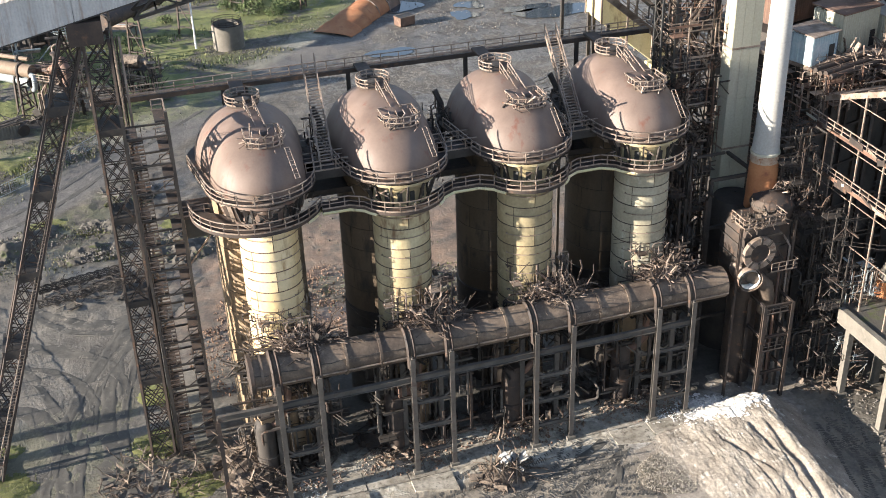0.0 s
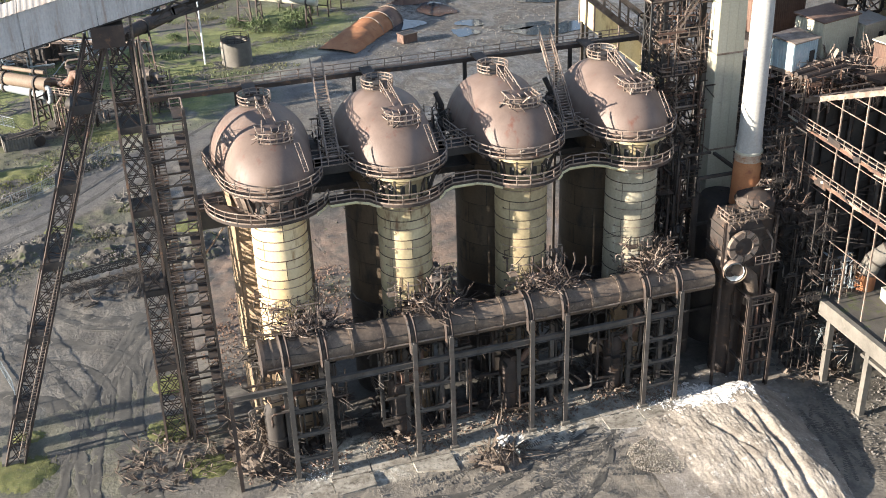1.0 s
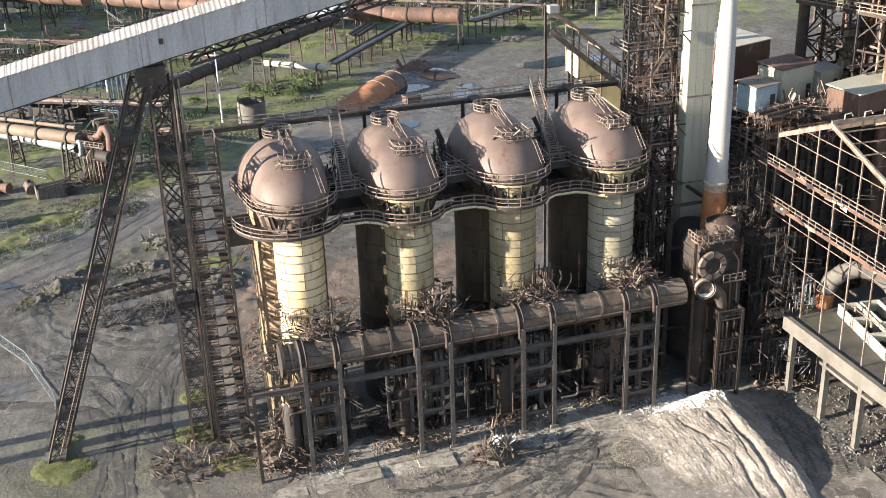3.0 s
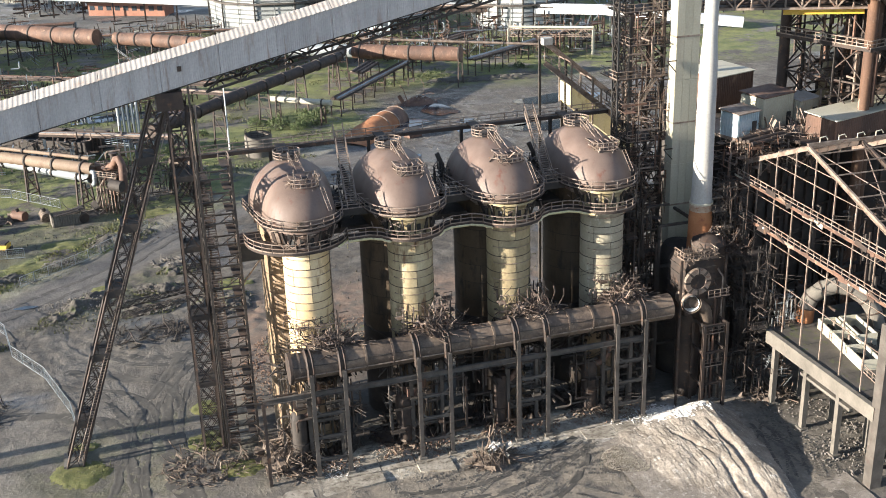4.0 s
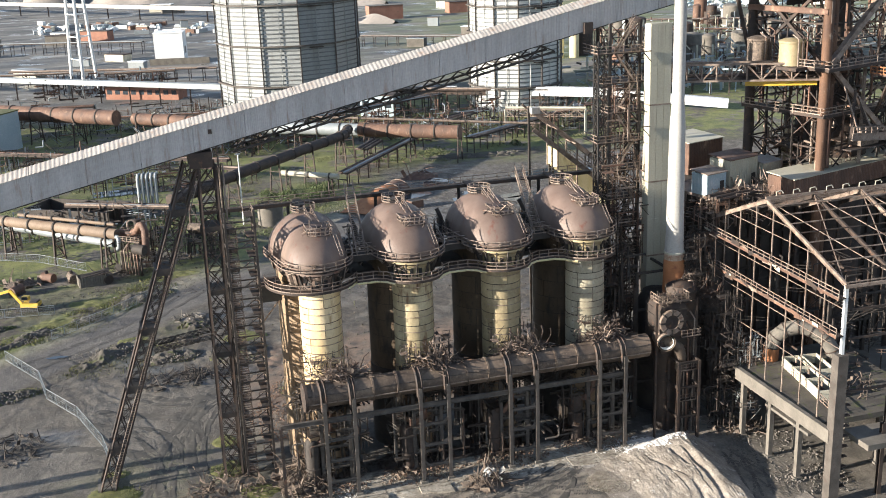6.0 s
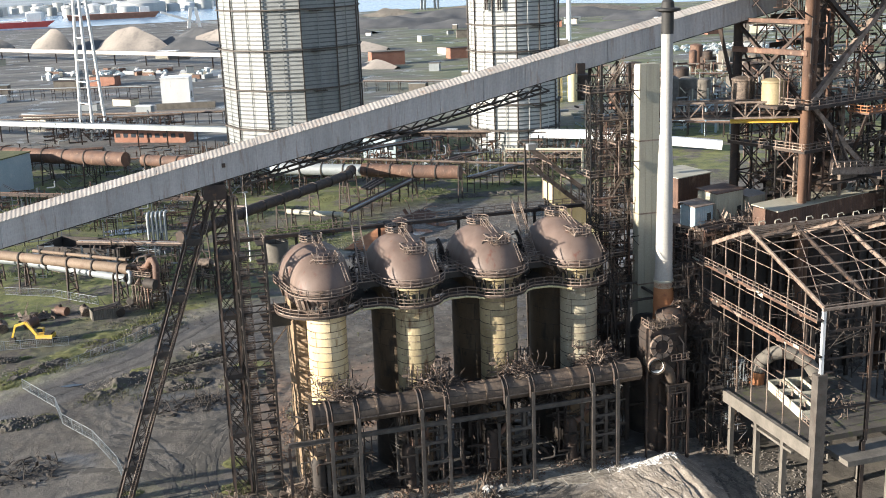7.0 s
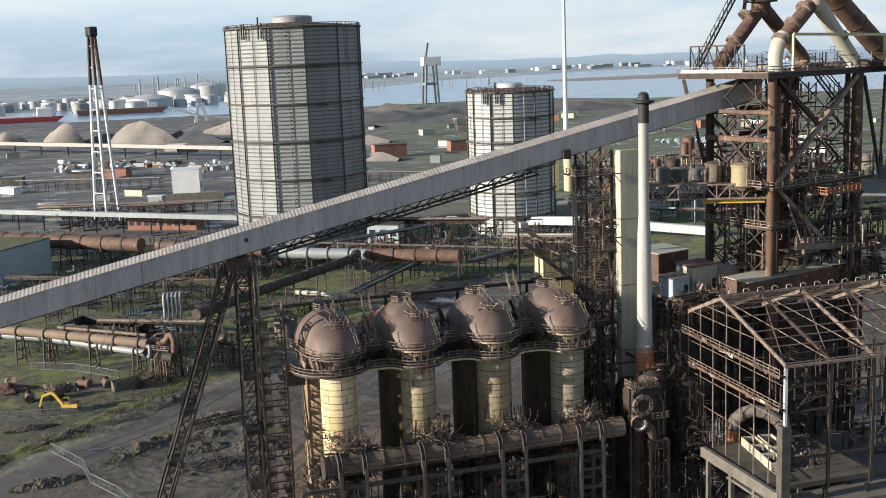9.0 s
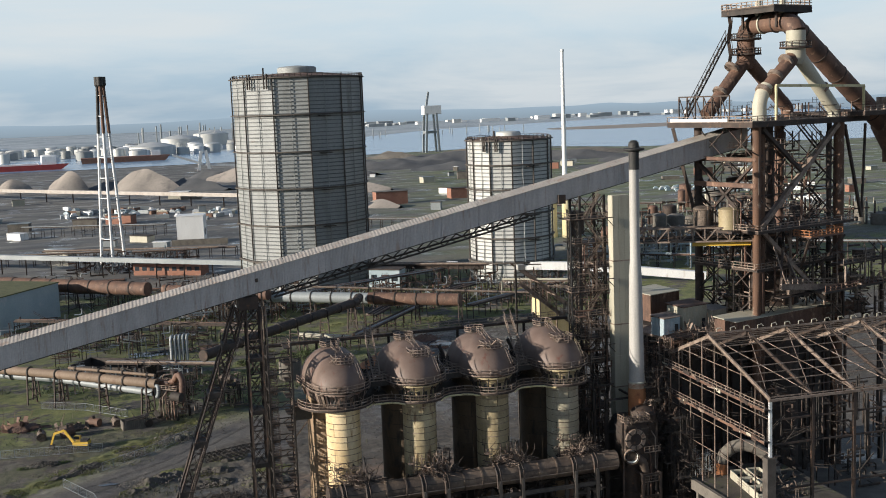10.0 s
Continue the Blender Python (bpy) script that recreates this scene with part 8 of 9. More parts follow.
RACKS = (((49.5, 268), (86, 314), 4.6, 3.0, 5, "green-grey pipe rack climbing away over the grass"), ((28, 345), (115, 386), 6, 4, 6, "rusty pipe rack behind the gas main"),
         ((-8, 330), (30, 372), 5, 3, 4, "low pipe rack on the grass"), ((90, 400), (180, 350), 8, 4, 6, "tall dark pipe rack beneath the white conveyor"),
         ((-80, 700), (10, 660), 7, 4, 3, "far rusty pipe trestle"), ((-120, 430), (-20, 420), 7, 4, 5, "dark pipe rack near the flare stack"), ((-14, 505), (18, 500), 9, 8, 6, "pipe rack round the flare stack foot"),
         ((100, 330), (120, 345), 6, 6, 5, "compact pipe manifold with white pipes"), ((10, 300), (26, 288), 4, 3, 4, "low pipe stand on the grass"), ((60, 288), (68, 300), 7, 4, 5, "standing pipes beside the gas main"),
         ((-28, 262), (4, 245), 5, 3, 4, "low pipe rack behind the service pipes"), ((200, 420), (330, 330), 9, 5, 6, "pipe rack beyond the bunker tower"), ((210, 380), (260, 345), 6, 5, 5, "pipe rack beside the far tanks"))
for i, (a, b, h, w, n, label) in enumerate(RACKS):
    pipe_rack(label, a, b, h, w, n, 100 + i)
gan = thing("pipe_gantry", 0, 0, 0, "pale lattice pipe gantry over the grass", "gantry")
ga, gb = Vector((122.0, 326.2, 0)), Vector((147.0, 312.3, 0))
for o in (Vector((0, 0, 0)), Vector((1.6, 2.8, 0))):
    g = Geo()
    for k in range(9):
        p, q = ga.lerp(gb, k / 9) + o, ga.lerp(gb, (k + 1) / 9) + o
        z0, z1 = Vector((0, 0, 6)), Vector((0, 0, 8.4))
        g.beam(p + z0, q + z0, 0.25).beam(p + z1, q + z1, 0.3).beam(p + (z0 if k % 2 else z1), q + (z1 if k % 2 else z0), 0.18)
    tagged(part("truss", g, RAIL, gan), kind="stuff")
    for e in (ga, gb):
        part("leg", Geo().beam(e + o - Vector((0, 0, 0.3)), e + o + Vector((0, 0, 8.4)), 0.45), OFFWHITE, gan)
part("top_pipe", Geo().path([ga + Vector((0.8, 1.4, 0)), ga + Vector((0.8, 1.4, 8.9)), gb + Vector((0.8, 1.4, 8.9)), gb + Vector((0.8, 1.4, 0))], 0.45, 10), OFFWHITE, gan, "pale pipe bent over the gantry")
wc = thing("white_conveyor", 0, 0, 0, "white enclosed conveyor sloping down behind the towers", "conveyor")
for p, q in (((136.8, 374, 7.5), (170, 354.4, 7.0)), ((170, 354.4, 7.0), (215, 330, 2.5))):
    part("gallery", Geo().beam(p, q, 3.2, 3.4), WHITE, wc)
    part("leg", Geo().beam((*p[:2], -0.3), (p[0], p[1], p[2] - 1.6), 0.6), STEEL, wc)
part("rear_box", Geo().beam((118.5, 388.5, 7), (122.5, 386, 7), 3.2, 3.0), WHITE, wc)
part("dark_gallery", Geo().beam((80, 408, 7.2), (136, 375, 7.2), 3.0, 2.6), STEEL, wc)

# ---- buildings behind ----
def block(name, label, cat, x, y, w, d, h, material, roof, rz=0.0, z=0.0, lip=0.3, win=0, group=""):
    t = thing(name, x, y, z, label, cat, group, rz)
    part("wall", Geo().box(-w / 2, w / 2, -d / 2, d / 2, -0.3, h), material, t)
    part("roof", Geo().box(-w / 2 - lip, w / 2 + lip, -d / 2 - lip, d / 2 + lip, h, h + 0.4), roof, t)
    for k in range(win):
        u = -w / 2 + w * (k + 0.5) / win
        part("window", Geo().box(u - w / win * 0.3, u + w / win * 0.3, -d / 2 - 0.06, -d / 2 + 0.02, h * 0.4, h * 0.75), GLASS, t)
    return t


bb = block("pale_blue_building", "pale blue clad building with a flat moss roof", "building", -75, 379, 46, 36, 13.6, PALEBLUE, GRASS, -34)
for k in range(4):
    part("downpipe", Geo().beam((-18 + 12 * k, -18.15, -0.3), (-18 + 12 * k, -18.15, 13.6), 0.25), STEEL, bb)
part("white_edge", Geo().box(-23.3, 23.3, -18.3, -17.9, 12.6, 14.05), WHITE, bb)
wb = block("white_building", "plain white cubic plant building", "building", 23, 604, 16, 14, 17, WHITE, WHITE, -12)
part("window", Geo().box(8.0, 8.06, -2, 3, 5, 9), GLASS, wb)
part("podium", Geo().box(-11, 22, -9, -7, -0.3, 3.2), CONCRETE, wb)
block("brick_building", "long low red-brick workshop", "building", 3, 478, 36, 9, 5.6, BRICK, CONCRETE, -30, win=9)
block("blue_plant_house", "faded blue-green plant house", "building", 90, 385, 14, 8, 8, PALEBLUE, STEEL, -33, win=3)
block("brick_hut", "small red brick hut beside the stock heaps", "building", 192, 782, 26, 12, 10, BRICK, CONCRETE)
block("brick_hut", "red brick sheds beside the far track", "building", 262, 800, 30, 12, 8, BRICK, STEEL)
# basin walls and fill darkened: the shadow there is put into their colour
db = thing("dark_basin", -25.5, 264, 0, "low open basin with shadow painted dark into it", "basin", rz=-33)
for x0, x1, y0, y1 in ((-13, 13, -6, -5.5), (-13, 13, 5.5, 6), (-13, -12.5, -5.5, 5.5), (12.5, 13, -5.5, 5.5), (-0.2, 0.2, -5.5, 5.5)):
    part("wall", Geo().box(x0, x1, y0, y1, -0.3, 4.2), STEEL_DARK, db)
part("water", Geo().box(-12.5, 12.5, -5.5, 5.5, 0.4, 1.2), BLACK, db, "black fill painting the shadow inside the basin")
lc = thing("long_conveyor", 0, 0, 0, "long white enclosed conveyor on low legs", "conveyor")
part("gallery", Geo().beam((-240, 655, 9), (45, 423, 9), 3.2, 2.2), GALV, lc)
for k in range(24):
    p = Vector((-240, 655, 0)).lerp(Vector((45, 423, 0)), k / 23)
    part("leg", Geo().beam(p - Vector((0, 0, 0.3)), p + Vector((0, 0, 7.8)), 0.6), STEEL, lc)
lc = thing("far_conveyor", 0, 0, 0, "pale far conveyor in front of the stock heaps", "conveyor")
part("gallery", Geo().beam((-420, 1420, 10), (140, 762, 10), 4, 3.0), CLAD_ROOF, lc)
for k in range(24):
    p = Vector((-420, 1420, 0)).lerp(Vector((140, 762, 0)), k / 23)
    part("leg", Geo().beam(p - Vector((0, 0, 0.3)), p + Vector((0, 0, 8)), 1.0), STEEL, lc)
silo = thing("silver_silo", -6.2, 270, 0, "row of silver upright pipes with bent tops", "pipes")
for k in range(5):
    part("pipe", Geo().path([(-2.6 + 1.2 * k, 0, -0.3), (-2.6 + 1.2 * k, 0, 8.5), (-2.4 + 1.2 * k, 0.6, 9.4), (-1.8 + 1.2 * k, 2, 9.4)], 0.45, 10), GALV, silo)
for i, (x, y) in enumerate(((219, 508), (226, 504))):
    yt = thing("yellow_tank", x, y, 0, "tall faded yellow tank behind the gas holder", "tank", "yellow tanks")
    part("shell", Geo().lathe([(2.6, -0.3), (2.6, 27), (2.0, 28.4), (0.05, 29)], 20), YELLOW_WALL, yt)
rt = random.Random(3)
for i in range(9):
    gt = thing("round_tank", 262 + 9 * i + rt.uniform(-3, 3), 455 + rt.uniform(-25, 25), 0, "grey upright process tank", "tank", "far process tanks")
    r, h = rt.uniform(3, 5), rt.uniform(9, 18)
    part("shell", Geo().lathe([(r, -0.3), (r, h), (r * 0.6, h + 0.8), (0.05, h + 1)], 18), rt.choice((GALV, STEEL, CONCRETE)), gt)

# ---- the yard behind the trestle ----
def fence(label, pts, h=2.0):
    t = thing("mesh_fence", 0, 0, 0, label, "fence", "site fences")
    for (ax, ay), (bx, by) in zip(pts, pts[1:]):
        n = max(1, round(math.hypot(bx - ax, by - ay) / 3.4))
        for k in range(n):
            p = Vector((ax + (bx - ax) * k / n, ay + (by - ay) * k / n, 0.05))
            q = Vector((ax + (bx - ax) * (k + 0.97) / n, ay + (by - ay) * (k + 0.97) / n, 0.05))
            z = Vector((0, 0, h))
            g = Geo().beam(p, p + z, 0.08).beam(q, q + z, 0.08).beam(p + z, q + z, 0.08).beam(p + z * 0.06, q + z * 0.06, 0.08)
            for j in range(1, 9):
                a, b = p.lerp(q, j / 9), p.lerp(q, j / 9) + z
                g.beam(a, b, 0.02)
            for j in range(1, 5):
                g.beam(p + z * j / 5, q + z * j / 5, 0.02)
            tagged(part("panel", g, GALV, t), kind="stuff")
    return t


fence("light mesh site fence across the dark yard", [(-38.1, 162.1), (-31.5, 149.1), (-30.1, 140.5), (-24.9, 130.8), (-21, 118), (-20, 111)])
fence("light mesh site fence along the road", [(-56, 189.5), (-49.7, 188.6), (-29.8, 185.6)])
fence("light mesh site fence behind the yard", [(-46, 233), (-34.3, 226), (-23.5, 214.1)])
fence("light mesh site fence by the yard's far edge", [(-30, 170), (-18, 180), (-6, 193)])

ex = thing("excavator", -35.0, 190.5, 0, "yellow tracked excavator with its boom lowered", "excavator", rz=-20)
for s in (-1.2, 1.2):
    part("track", Geo().box(-2.0, 2.0, s - 0.3, s + 0.3, 0.1, 0.9).tube((-2.0, s - 0.3, 0.5), (-2.0, s + 0.3, 0.5), 0.4, 12).tube((2.0, s - 0.3, 0.5), (2.0, s + 0.3, 0.5), 0.4, 12), BLACK, ex)
part("body", Geo().hexa([(-1.5, -1.25, 1.0), (2.1, -1.25, 1.0), (2.1, 1.25, 1.0), (-1.5, 1.25, 1.0), (-1.5, -1.2, 1.75), (2.3, -1.1, 1.9), (2.3, 1.1, 1.9), (-1.5, 1.2, 1.75)]), YELLOW, ex)
part("engine_hood", Geo().box(0.4, 2.0, -1.0, 1.0, 1.9, 2.25), STEEL_DARK, ex, "dark engine cover")
part("turntable", Geo().lathe([(0.9, 0.7), (0.9, 1.05)], 16), BLACK, ex)
cab = part("cab", Geo().box(-1.6, -0.2, 0.2, 1.3, 2.1, 3.0), YELLOW, ex)
part("cab_window", Geo().box(-1.64, -0.3, 0.15, 1.2, 2.2, 2.9), GLASS, cab)
part("boom", Geo().beam((-1.5, -0.4, 1.7), (-3.6, -0.4, 4.6), 0.4, 0.6).beam((-3.6, -0.4, 4.6), (-6.0, -0.4, 3.9), 0.4, 0.5), YELLOW, ex)
part("arm", Geo().beam((-6.0, -0.4, 4.0), (-7.0, -0.4, 1.2), 0.3, 0.4), YELLOW, ex)
part("bucket", Geo().box(-7.5, -6.4, -0.9, 0.1, 0.2, 1.2), STEEL_DARK, ex)

ct = thing("concrete_tank", 23.6, 238.5, 0, "round weathered concrete tank in the grass", "tank")
part("wall", Geo().lathe([(3.4, -0.3), (3.4, 5.2), (3.0, 5.2), (3.0, 3.8), (0.05, 3.8)], 12), CONCRETE, ct)
part("top_frame", Geo().rails(arc(0, 0, 3.2, 0, 360, 12, 5.2), step=1.6), STEEL, ct)
lp = thing("light_pole", 16.6, 240.5, 0, "tall thin galvanised light pole", "pole")
part("shaft", Geo().tube((0, 0, -0.3), (0, 0, 19), 0.22, 10, 0.12), WHITE, lp)
part("lamp_head", Geo().box(-0.7, 0.7, -0.2, 0.2, 18.9, 19.2), GALV, lp)

# the long rusted half shell lying in the yard
rs = thing("rusted_shell", 55.0, 247.5, 0, "long orange-rusted half pipe shell lying in the yard", "steel shell", rz=48)
for k in range(5):
    u0, u1 = -13 + 5.2 * k, -13 + 5.2 * (k + 1) - 0.08
    g, n = Geo(), 12
    for X in (u0, u1):
        for rr in (4.0, 3.92):
            g.v += [(X, rr * math.cos(math.pi * i / n) * (1.25, 1.15, 1.05, 1.0, 1.0)[k], rr * math.sin(math.pi * i / n) * ((0.12, 0.5, 0.75, 0.9, 0.92)[k] if X == u0 else (0.5, 0.75, 0.9, 0.92, 0.92)[k]) * (1 + 0.12 * noise.noise(Vector((X, i * 0.7, 3)))) - 0.05) for i in range(n + 1)]
    m = n + 1
    for i in range(n):
        g.f += [(i, i + 1, 2 * m + i + 1, 2 * m + i), (m + i, 3 * m + i, 3 * m + i + 1, m + i + 1), (i, m + i, m + i + 1, i + 1), (2 * m + i, 2 * m + i + 1, 3 * m + i + 1, 3 * m + i)]
    part("shell_plate", g, RUST if k < 4 else BROWN, rs)
    if k > 1:
        part("rib", Geo().path([(u1, 4.1 * math.cos(math.pi * i / 14), 3.78 * math.sin(math.pi * i / 14)) for i in range(15)], 0.12, 6), RAIL, rs)
kk = thing("skip_container", 63.5, 239, 0, "open rusty steel skip", "skip", rz=20)
part("body", Geo().box(-2, 2, -1.3, 1.3, 0, 2.0), BROWN, kk)
# black sheet on the solid body paints the shade inside the skip
part("inside", Geo().box(-1.85, 1.85, -1.15, 1.15, 2.0, 2.03), BLACK, kk)
part("rim", Geo().box(-2.1, 2.1, -1.4, -1.2, 1.9, 2.1).box(-2.1, 2.1, 1.2, 1.4, 1.9, 2.1), RAIL, kk)
scatter_scrap("rusty_drums", "heap of rusty drums and plate beyond the shell", 74, 272, 0, 6, 3, 3, 60, 51, BROWN, 3.0, 0.6)
gc = thing("grey_container", -22.3, 203.5, 0, "grey open-topped container on the yard", "container", rz=10)
for p, q, v in (((-2.9, -1.7), (2.9, -1.7), (0, -1, 0)), ((2.9, -1.7), (2.9, 1.7), (1, 0, 0)), ((2.9, 1.7), (-2.9, 1.7), (0, 1, 0)), ((-2.9, 1.7), (-2.9, -1.7), (-1, 0, 0))):
    part("ribbed_side", ribbed(Vector((*p, 0)), Vector((*q, 0)), Vector((0, 0, 2.3)), Vector(v), 0.5, 0.1), CONCRETE, gc, smooth=False)
part("floor", Geo().box(-2.85, 2.85, -1.65, 1.65, 0.0, 0.15), STEEL_DARK, gc)
for k in range(9):
    part("scrap_pipe", Geo().tube((-2.4 + 0.2 * (k % 3), -1.3 + 0.3 * k, 1.9 + 0.25 * (k % 2)), (4.2 - 0.3 * (k % 4), -0.8 + 0.28 * k, 2.5 + 0.2 * (k % 3)), 0.14, 8), GREYSTEEL if k % 3 else SCRAP, gc)
scatter_scrap("pipe_stack", "stack of loose scrap pipes on the yard", -18, 208, 0, 4.5, 3, 1.2, 90, 52, GREYSTEEL, 3.0, 0.1)
scatter_scrap("beige_scrap", "beige and rusty cut machinery parts", -38, 209, 0, 4.5, 3, 2.2, 60, 53, SCRAP, 2.6, 0.7)
scatter_scrap("beige_scrap", "dark cut machinery parts", -50, 214, 0, 6, 4, 3.0, 90, 54, BROWN, 2.6, 0.6)
steelwork("valve_cluster", "dense cluster of rusty valves and pipes behind the trestle", -10, 211, 0, 9, 8, 10, 240, 55, (STEEL_DARK, STEEL, RAIL, BROWN), 0.13, 3.6)
steelwork("valve_cluster", "rusty pipes and pale drums behind the trestle", 2, 215, 0, 12, 8, 8, 200, 56, (STEEL_DARK, STEEL, RAIL), 0.14, 3.6)
vt = thing("valve_tower", -11.5, 209.5, 0, "rusty valve tower with large elbows ending the service pipes", "valve station", rz=-42)
for X in (-2.6, 2.6):
    for Y in (-2.4, 2.4):
        part("post", Geo().ibeam((X, Y, -0.3), (X, Y, 8.2), 0.35, 0.35, (0, 1, 0), 0.07), STEEL, vt)
for z in (4.2, 7.9):
    part("floor", Geo().box(-2.9, 2.9, -2.7, 2.7, z - 0.15, z), STEEL_DARK, vt)
    part("railing", Geo().rails([(-2.9, -2.7, z), (2.9, -2.7, z), (2.9, 2.7, z), (-2.9, 2.7, z)], step=1.2), RAIL, vt)
part("elbow", Geo().path([(-4.6, 0, 9.0), (-1.6, 0, 9.0), (0.2, 0, 9.6), (1.4, -0.2, 11.2), (2.6, -0.6, 11.6), (3.8, -1.2, 10.4), (4.0, -1.6, 8.0), (3.9, -1.8, 5.0)], 0.85, 16), BROWN, vt, "large brown pipe elbow")
part("side_drum", Geo().tube((2.0, -3.4, 6.6), (4.8, -3.2, 6.4), 1.2, 20), STEEL_DARK, vt, "open-ended rusty drum")
part("valve_body", Geo().lathe([(0.9, 7.9), (1.2, 8.4), (1.2, 9.8), (0.7, 10.2), (0.7, 11.6), (1.0, 11.7), (1.0, 12.0), (0.2, 12.2)], 16, (-0.8, 1.6, 0)), STEEL, vt)
part("white_bend", Geo().path([(-3.6, -2.6, 5.8), (-2.8, -2.9, 6.4), (-2.6, -3.0, 7.6), (-3.0, -2.6, 8.6), (-4.2, -2.2, 8.6)], 0.5, 12), GALV, vt, "silver lagged bend")
for k in range(6):
    part("thin_pipe", Geo().path([(-2.4 + 0.9 * k, -2.9, 0.0), (-2.4 + 0.9 * k, -2.9, 5.0 + 0.8 * (k % 3)), (-2.0 + 0.9 * k, -1.8, 6.4 + 0.8 * (k % 3)), (-2.0 + 0.9 * k, 1.0, 6.6 + 0.8 * (k % 3))], 0.13 + 0.05 * (k % 2), 8), (STEEL, RAIL, BROWN)[k % 3], vt)
vd = thing("drum_stand", 3.0, 214.5, 0, "pale rusty drum and pipes on a steel stand behind the trestle", "drum", rz=-30)
for X in (-2.2, 2.2):
    for Y in (-1.4, 1.4):
        part("leg", Geo().beam((X, Y, -0.3), (X * 0.9, Y * 0.9, 6.0), 0.25), STEEL, vd)
part("stand_floor", Geo().box(-2.5, 2.5, -1.6, 1.6, 6.0, 6.2), STEEL_DARK, vd)
part("drum", Geo().tube((-2.2, 0, 7.4), (1.0, 0, 7.4), 1.25, 18), SCRAP, vd, "pale dented drum")
part("drum_neck", Geo().path([(1.0, 0, 7.4), (2.2, 0, 7.3), (3.0, -0.2, 6.6), (3.2, -0.3, 4.6)], 0.55, 12), SCRAP, vd)
for k in range(3):
    part("loose_pipe", Geo().path([(-2.4 + 0.4 * k, -1.9, 5.4 - 0.5 * k), (2.6, -2.2, 5.0 - 0.6 * k)], 0.2, 8), RAIL, vd)
steelwork("far_plant", "crowded low plant steelwork on the grass", 45, 345, 0, 80, 26, 8, 480, 57, (STEEL, GALV, BROWN), 0.3, 8.0)
steelwork("far_plant", "crowded low plant steelwork near the flare stack", -15, 500, 0, 60, 24, 9, 240, 58, (STEEL, GALV, BROWN), 0.4, 9.0)
steelwork("far_plant", "crowded low plant steelwork beneath the white conveyor", 125, 375, 0, 90, 30, 7, 170, 59, (STEEL, STEEL_DARK, BROWN), 0.3, 8.0)
steelwork("far_plant", "crowded plant beyond the bunker tower", 240, 400, 0, 110, 70, 12, 320, 60, (STEEL, GALV, OFFWHITE, PALEBLUE), 0.5, 10.0)
steelwork("far_plant", "pipes and stands on the grass beside the gas main", 15, 340, 0, 40, 30, 7, 160, 71, (STEEL, GALV, RAIL), 0.3, 7.0)
steelwork("far_plant", "pipes and stands beside the dark basin", -22, 250, 0, 40, 20, 6, 140, 72, (STEEL, GALV, RAIL), 0.25, 6.0)
scatter_scrap("debris_strip", "line of grey debris along the road", -2, 172, 0, 4.5, 2.4, 1.2, 140, 57, RUBBLE, 1.2, 0.5)
for cx, cy, rx, ry, n, sd in ((-8, 152, 6, 3.0, 420, 61), (-6, 160, 5, 2.4, 360, 62), (-2, 168, 4.5, 2.2, 240, 63), (4, 150, 6, 6, 160, 66), (103, 294, 22, 4, 420, 67), (-12, 190, 8, 4, 240, 68), (14, 130, 6, 8, 300, 69), (30, 128, 14, 5, 300, 70)):
    mound = grid_mesh(lines((-rx, rx, 56)), lines((-ry, ry, 40)), lambda a, c: (1.5 * max(0, 1 - (a / rx) ** 2 - (c / ry) ** 2) ** 0.8 * (0.6 + 0.7 * noise.noise(Vector((a * 0.4 + sd, c * 0.4, 0)))) + 0.3 * noise.noise(Vector((a * 1.2, c * 1.2, sd))) + 0.16 * noise.noise(Vector((a * 2.6, c * 2.6, sd))) - 0.3))
    mo = part("earth_mound", mound, DIRT)
    mo.matrix_basis = pose(cx, cy, 0, 0, 0, sd * 37 % 60 - 30)
    tagged(mo, "low dark earth mound with weeds on the yard", "mound", "earth mounds", "stuff")
    scatter_stones("rubble", "broken concrete and stone lying on the mound", cx, cy, rx * 0.9, ry * 0.9, n, 0.34, sd, RUBBLE, 0.1, 0.8)
    tufts("mound_weeds", "rough weeds growing on the mound", [(cx + rx * 0.5 * math.cos(q), cy + ry * 0.5 * math.sin(q), rx * 0.5, ry * 0.5, 260) for q in (0.5, 2.0, 3.6, 5.1)], sd, GRASS, 0.5)


for cx, cy, rx, ry, n, sd in ((-24, 200, 34, 16, 1500, 171), (45, 160, 34, 26, 900, 173), (75, 245, 34, 22, 1300, 174), (-15, 155, 9, 9, 500, 175)):
    scatter_stones("clods", "dark clods and cinders strewn over the rough yard", cx, cy, rx, ry, n, 0.32, sd, DIRT if sd % 2 else RUBBLE, 0.0, 0.1, "clods")


def bush(x, y, r, seed):
    b, g = random.Random(seed), Geo()
    t = thing("bush", x, y, 0, "rounded green bush beside the pipes", "bush", "bushes by the pipes")
    for k in range(5):
        a = b.uniform(0, 6.3)
        part("stem", Geo().tube((0, 0, -0.2), (r * 0.5 * math.cos(a), r * 0.5 * math.sin(a), r * 0.8), 0.09, 6, 0.04), STEEL, t)
    for k in range(900):
        v = Vector((b.gauss(0, 1), b.gauss(0, 1), b.gauss(0, 1))).normalized() * r * (0.55 + 0.5 * b.random())
        v.z = abs(v.z) * 0.85 + 0.2
        v *= 1 + 0.35 * noise.noise(v * 0.6 + Vector((seed, 0, 0)))
        s, d, e = r * 0.12, Vector((b.uniform(-1, 1), b.uniform(-1, 1), b.uniform(-1, 1))), Vector((b.uniform(-1, 1), b.uniform(-1, 1), b.uniform(-1, 1)))
        g.add([v, v + d * s, v + e * s], [(0, 1, 2)])
    tagged(part("leaves", g, LEAF, t, smooth=False), kind="stuff")


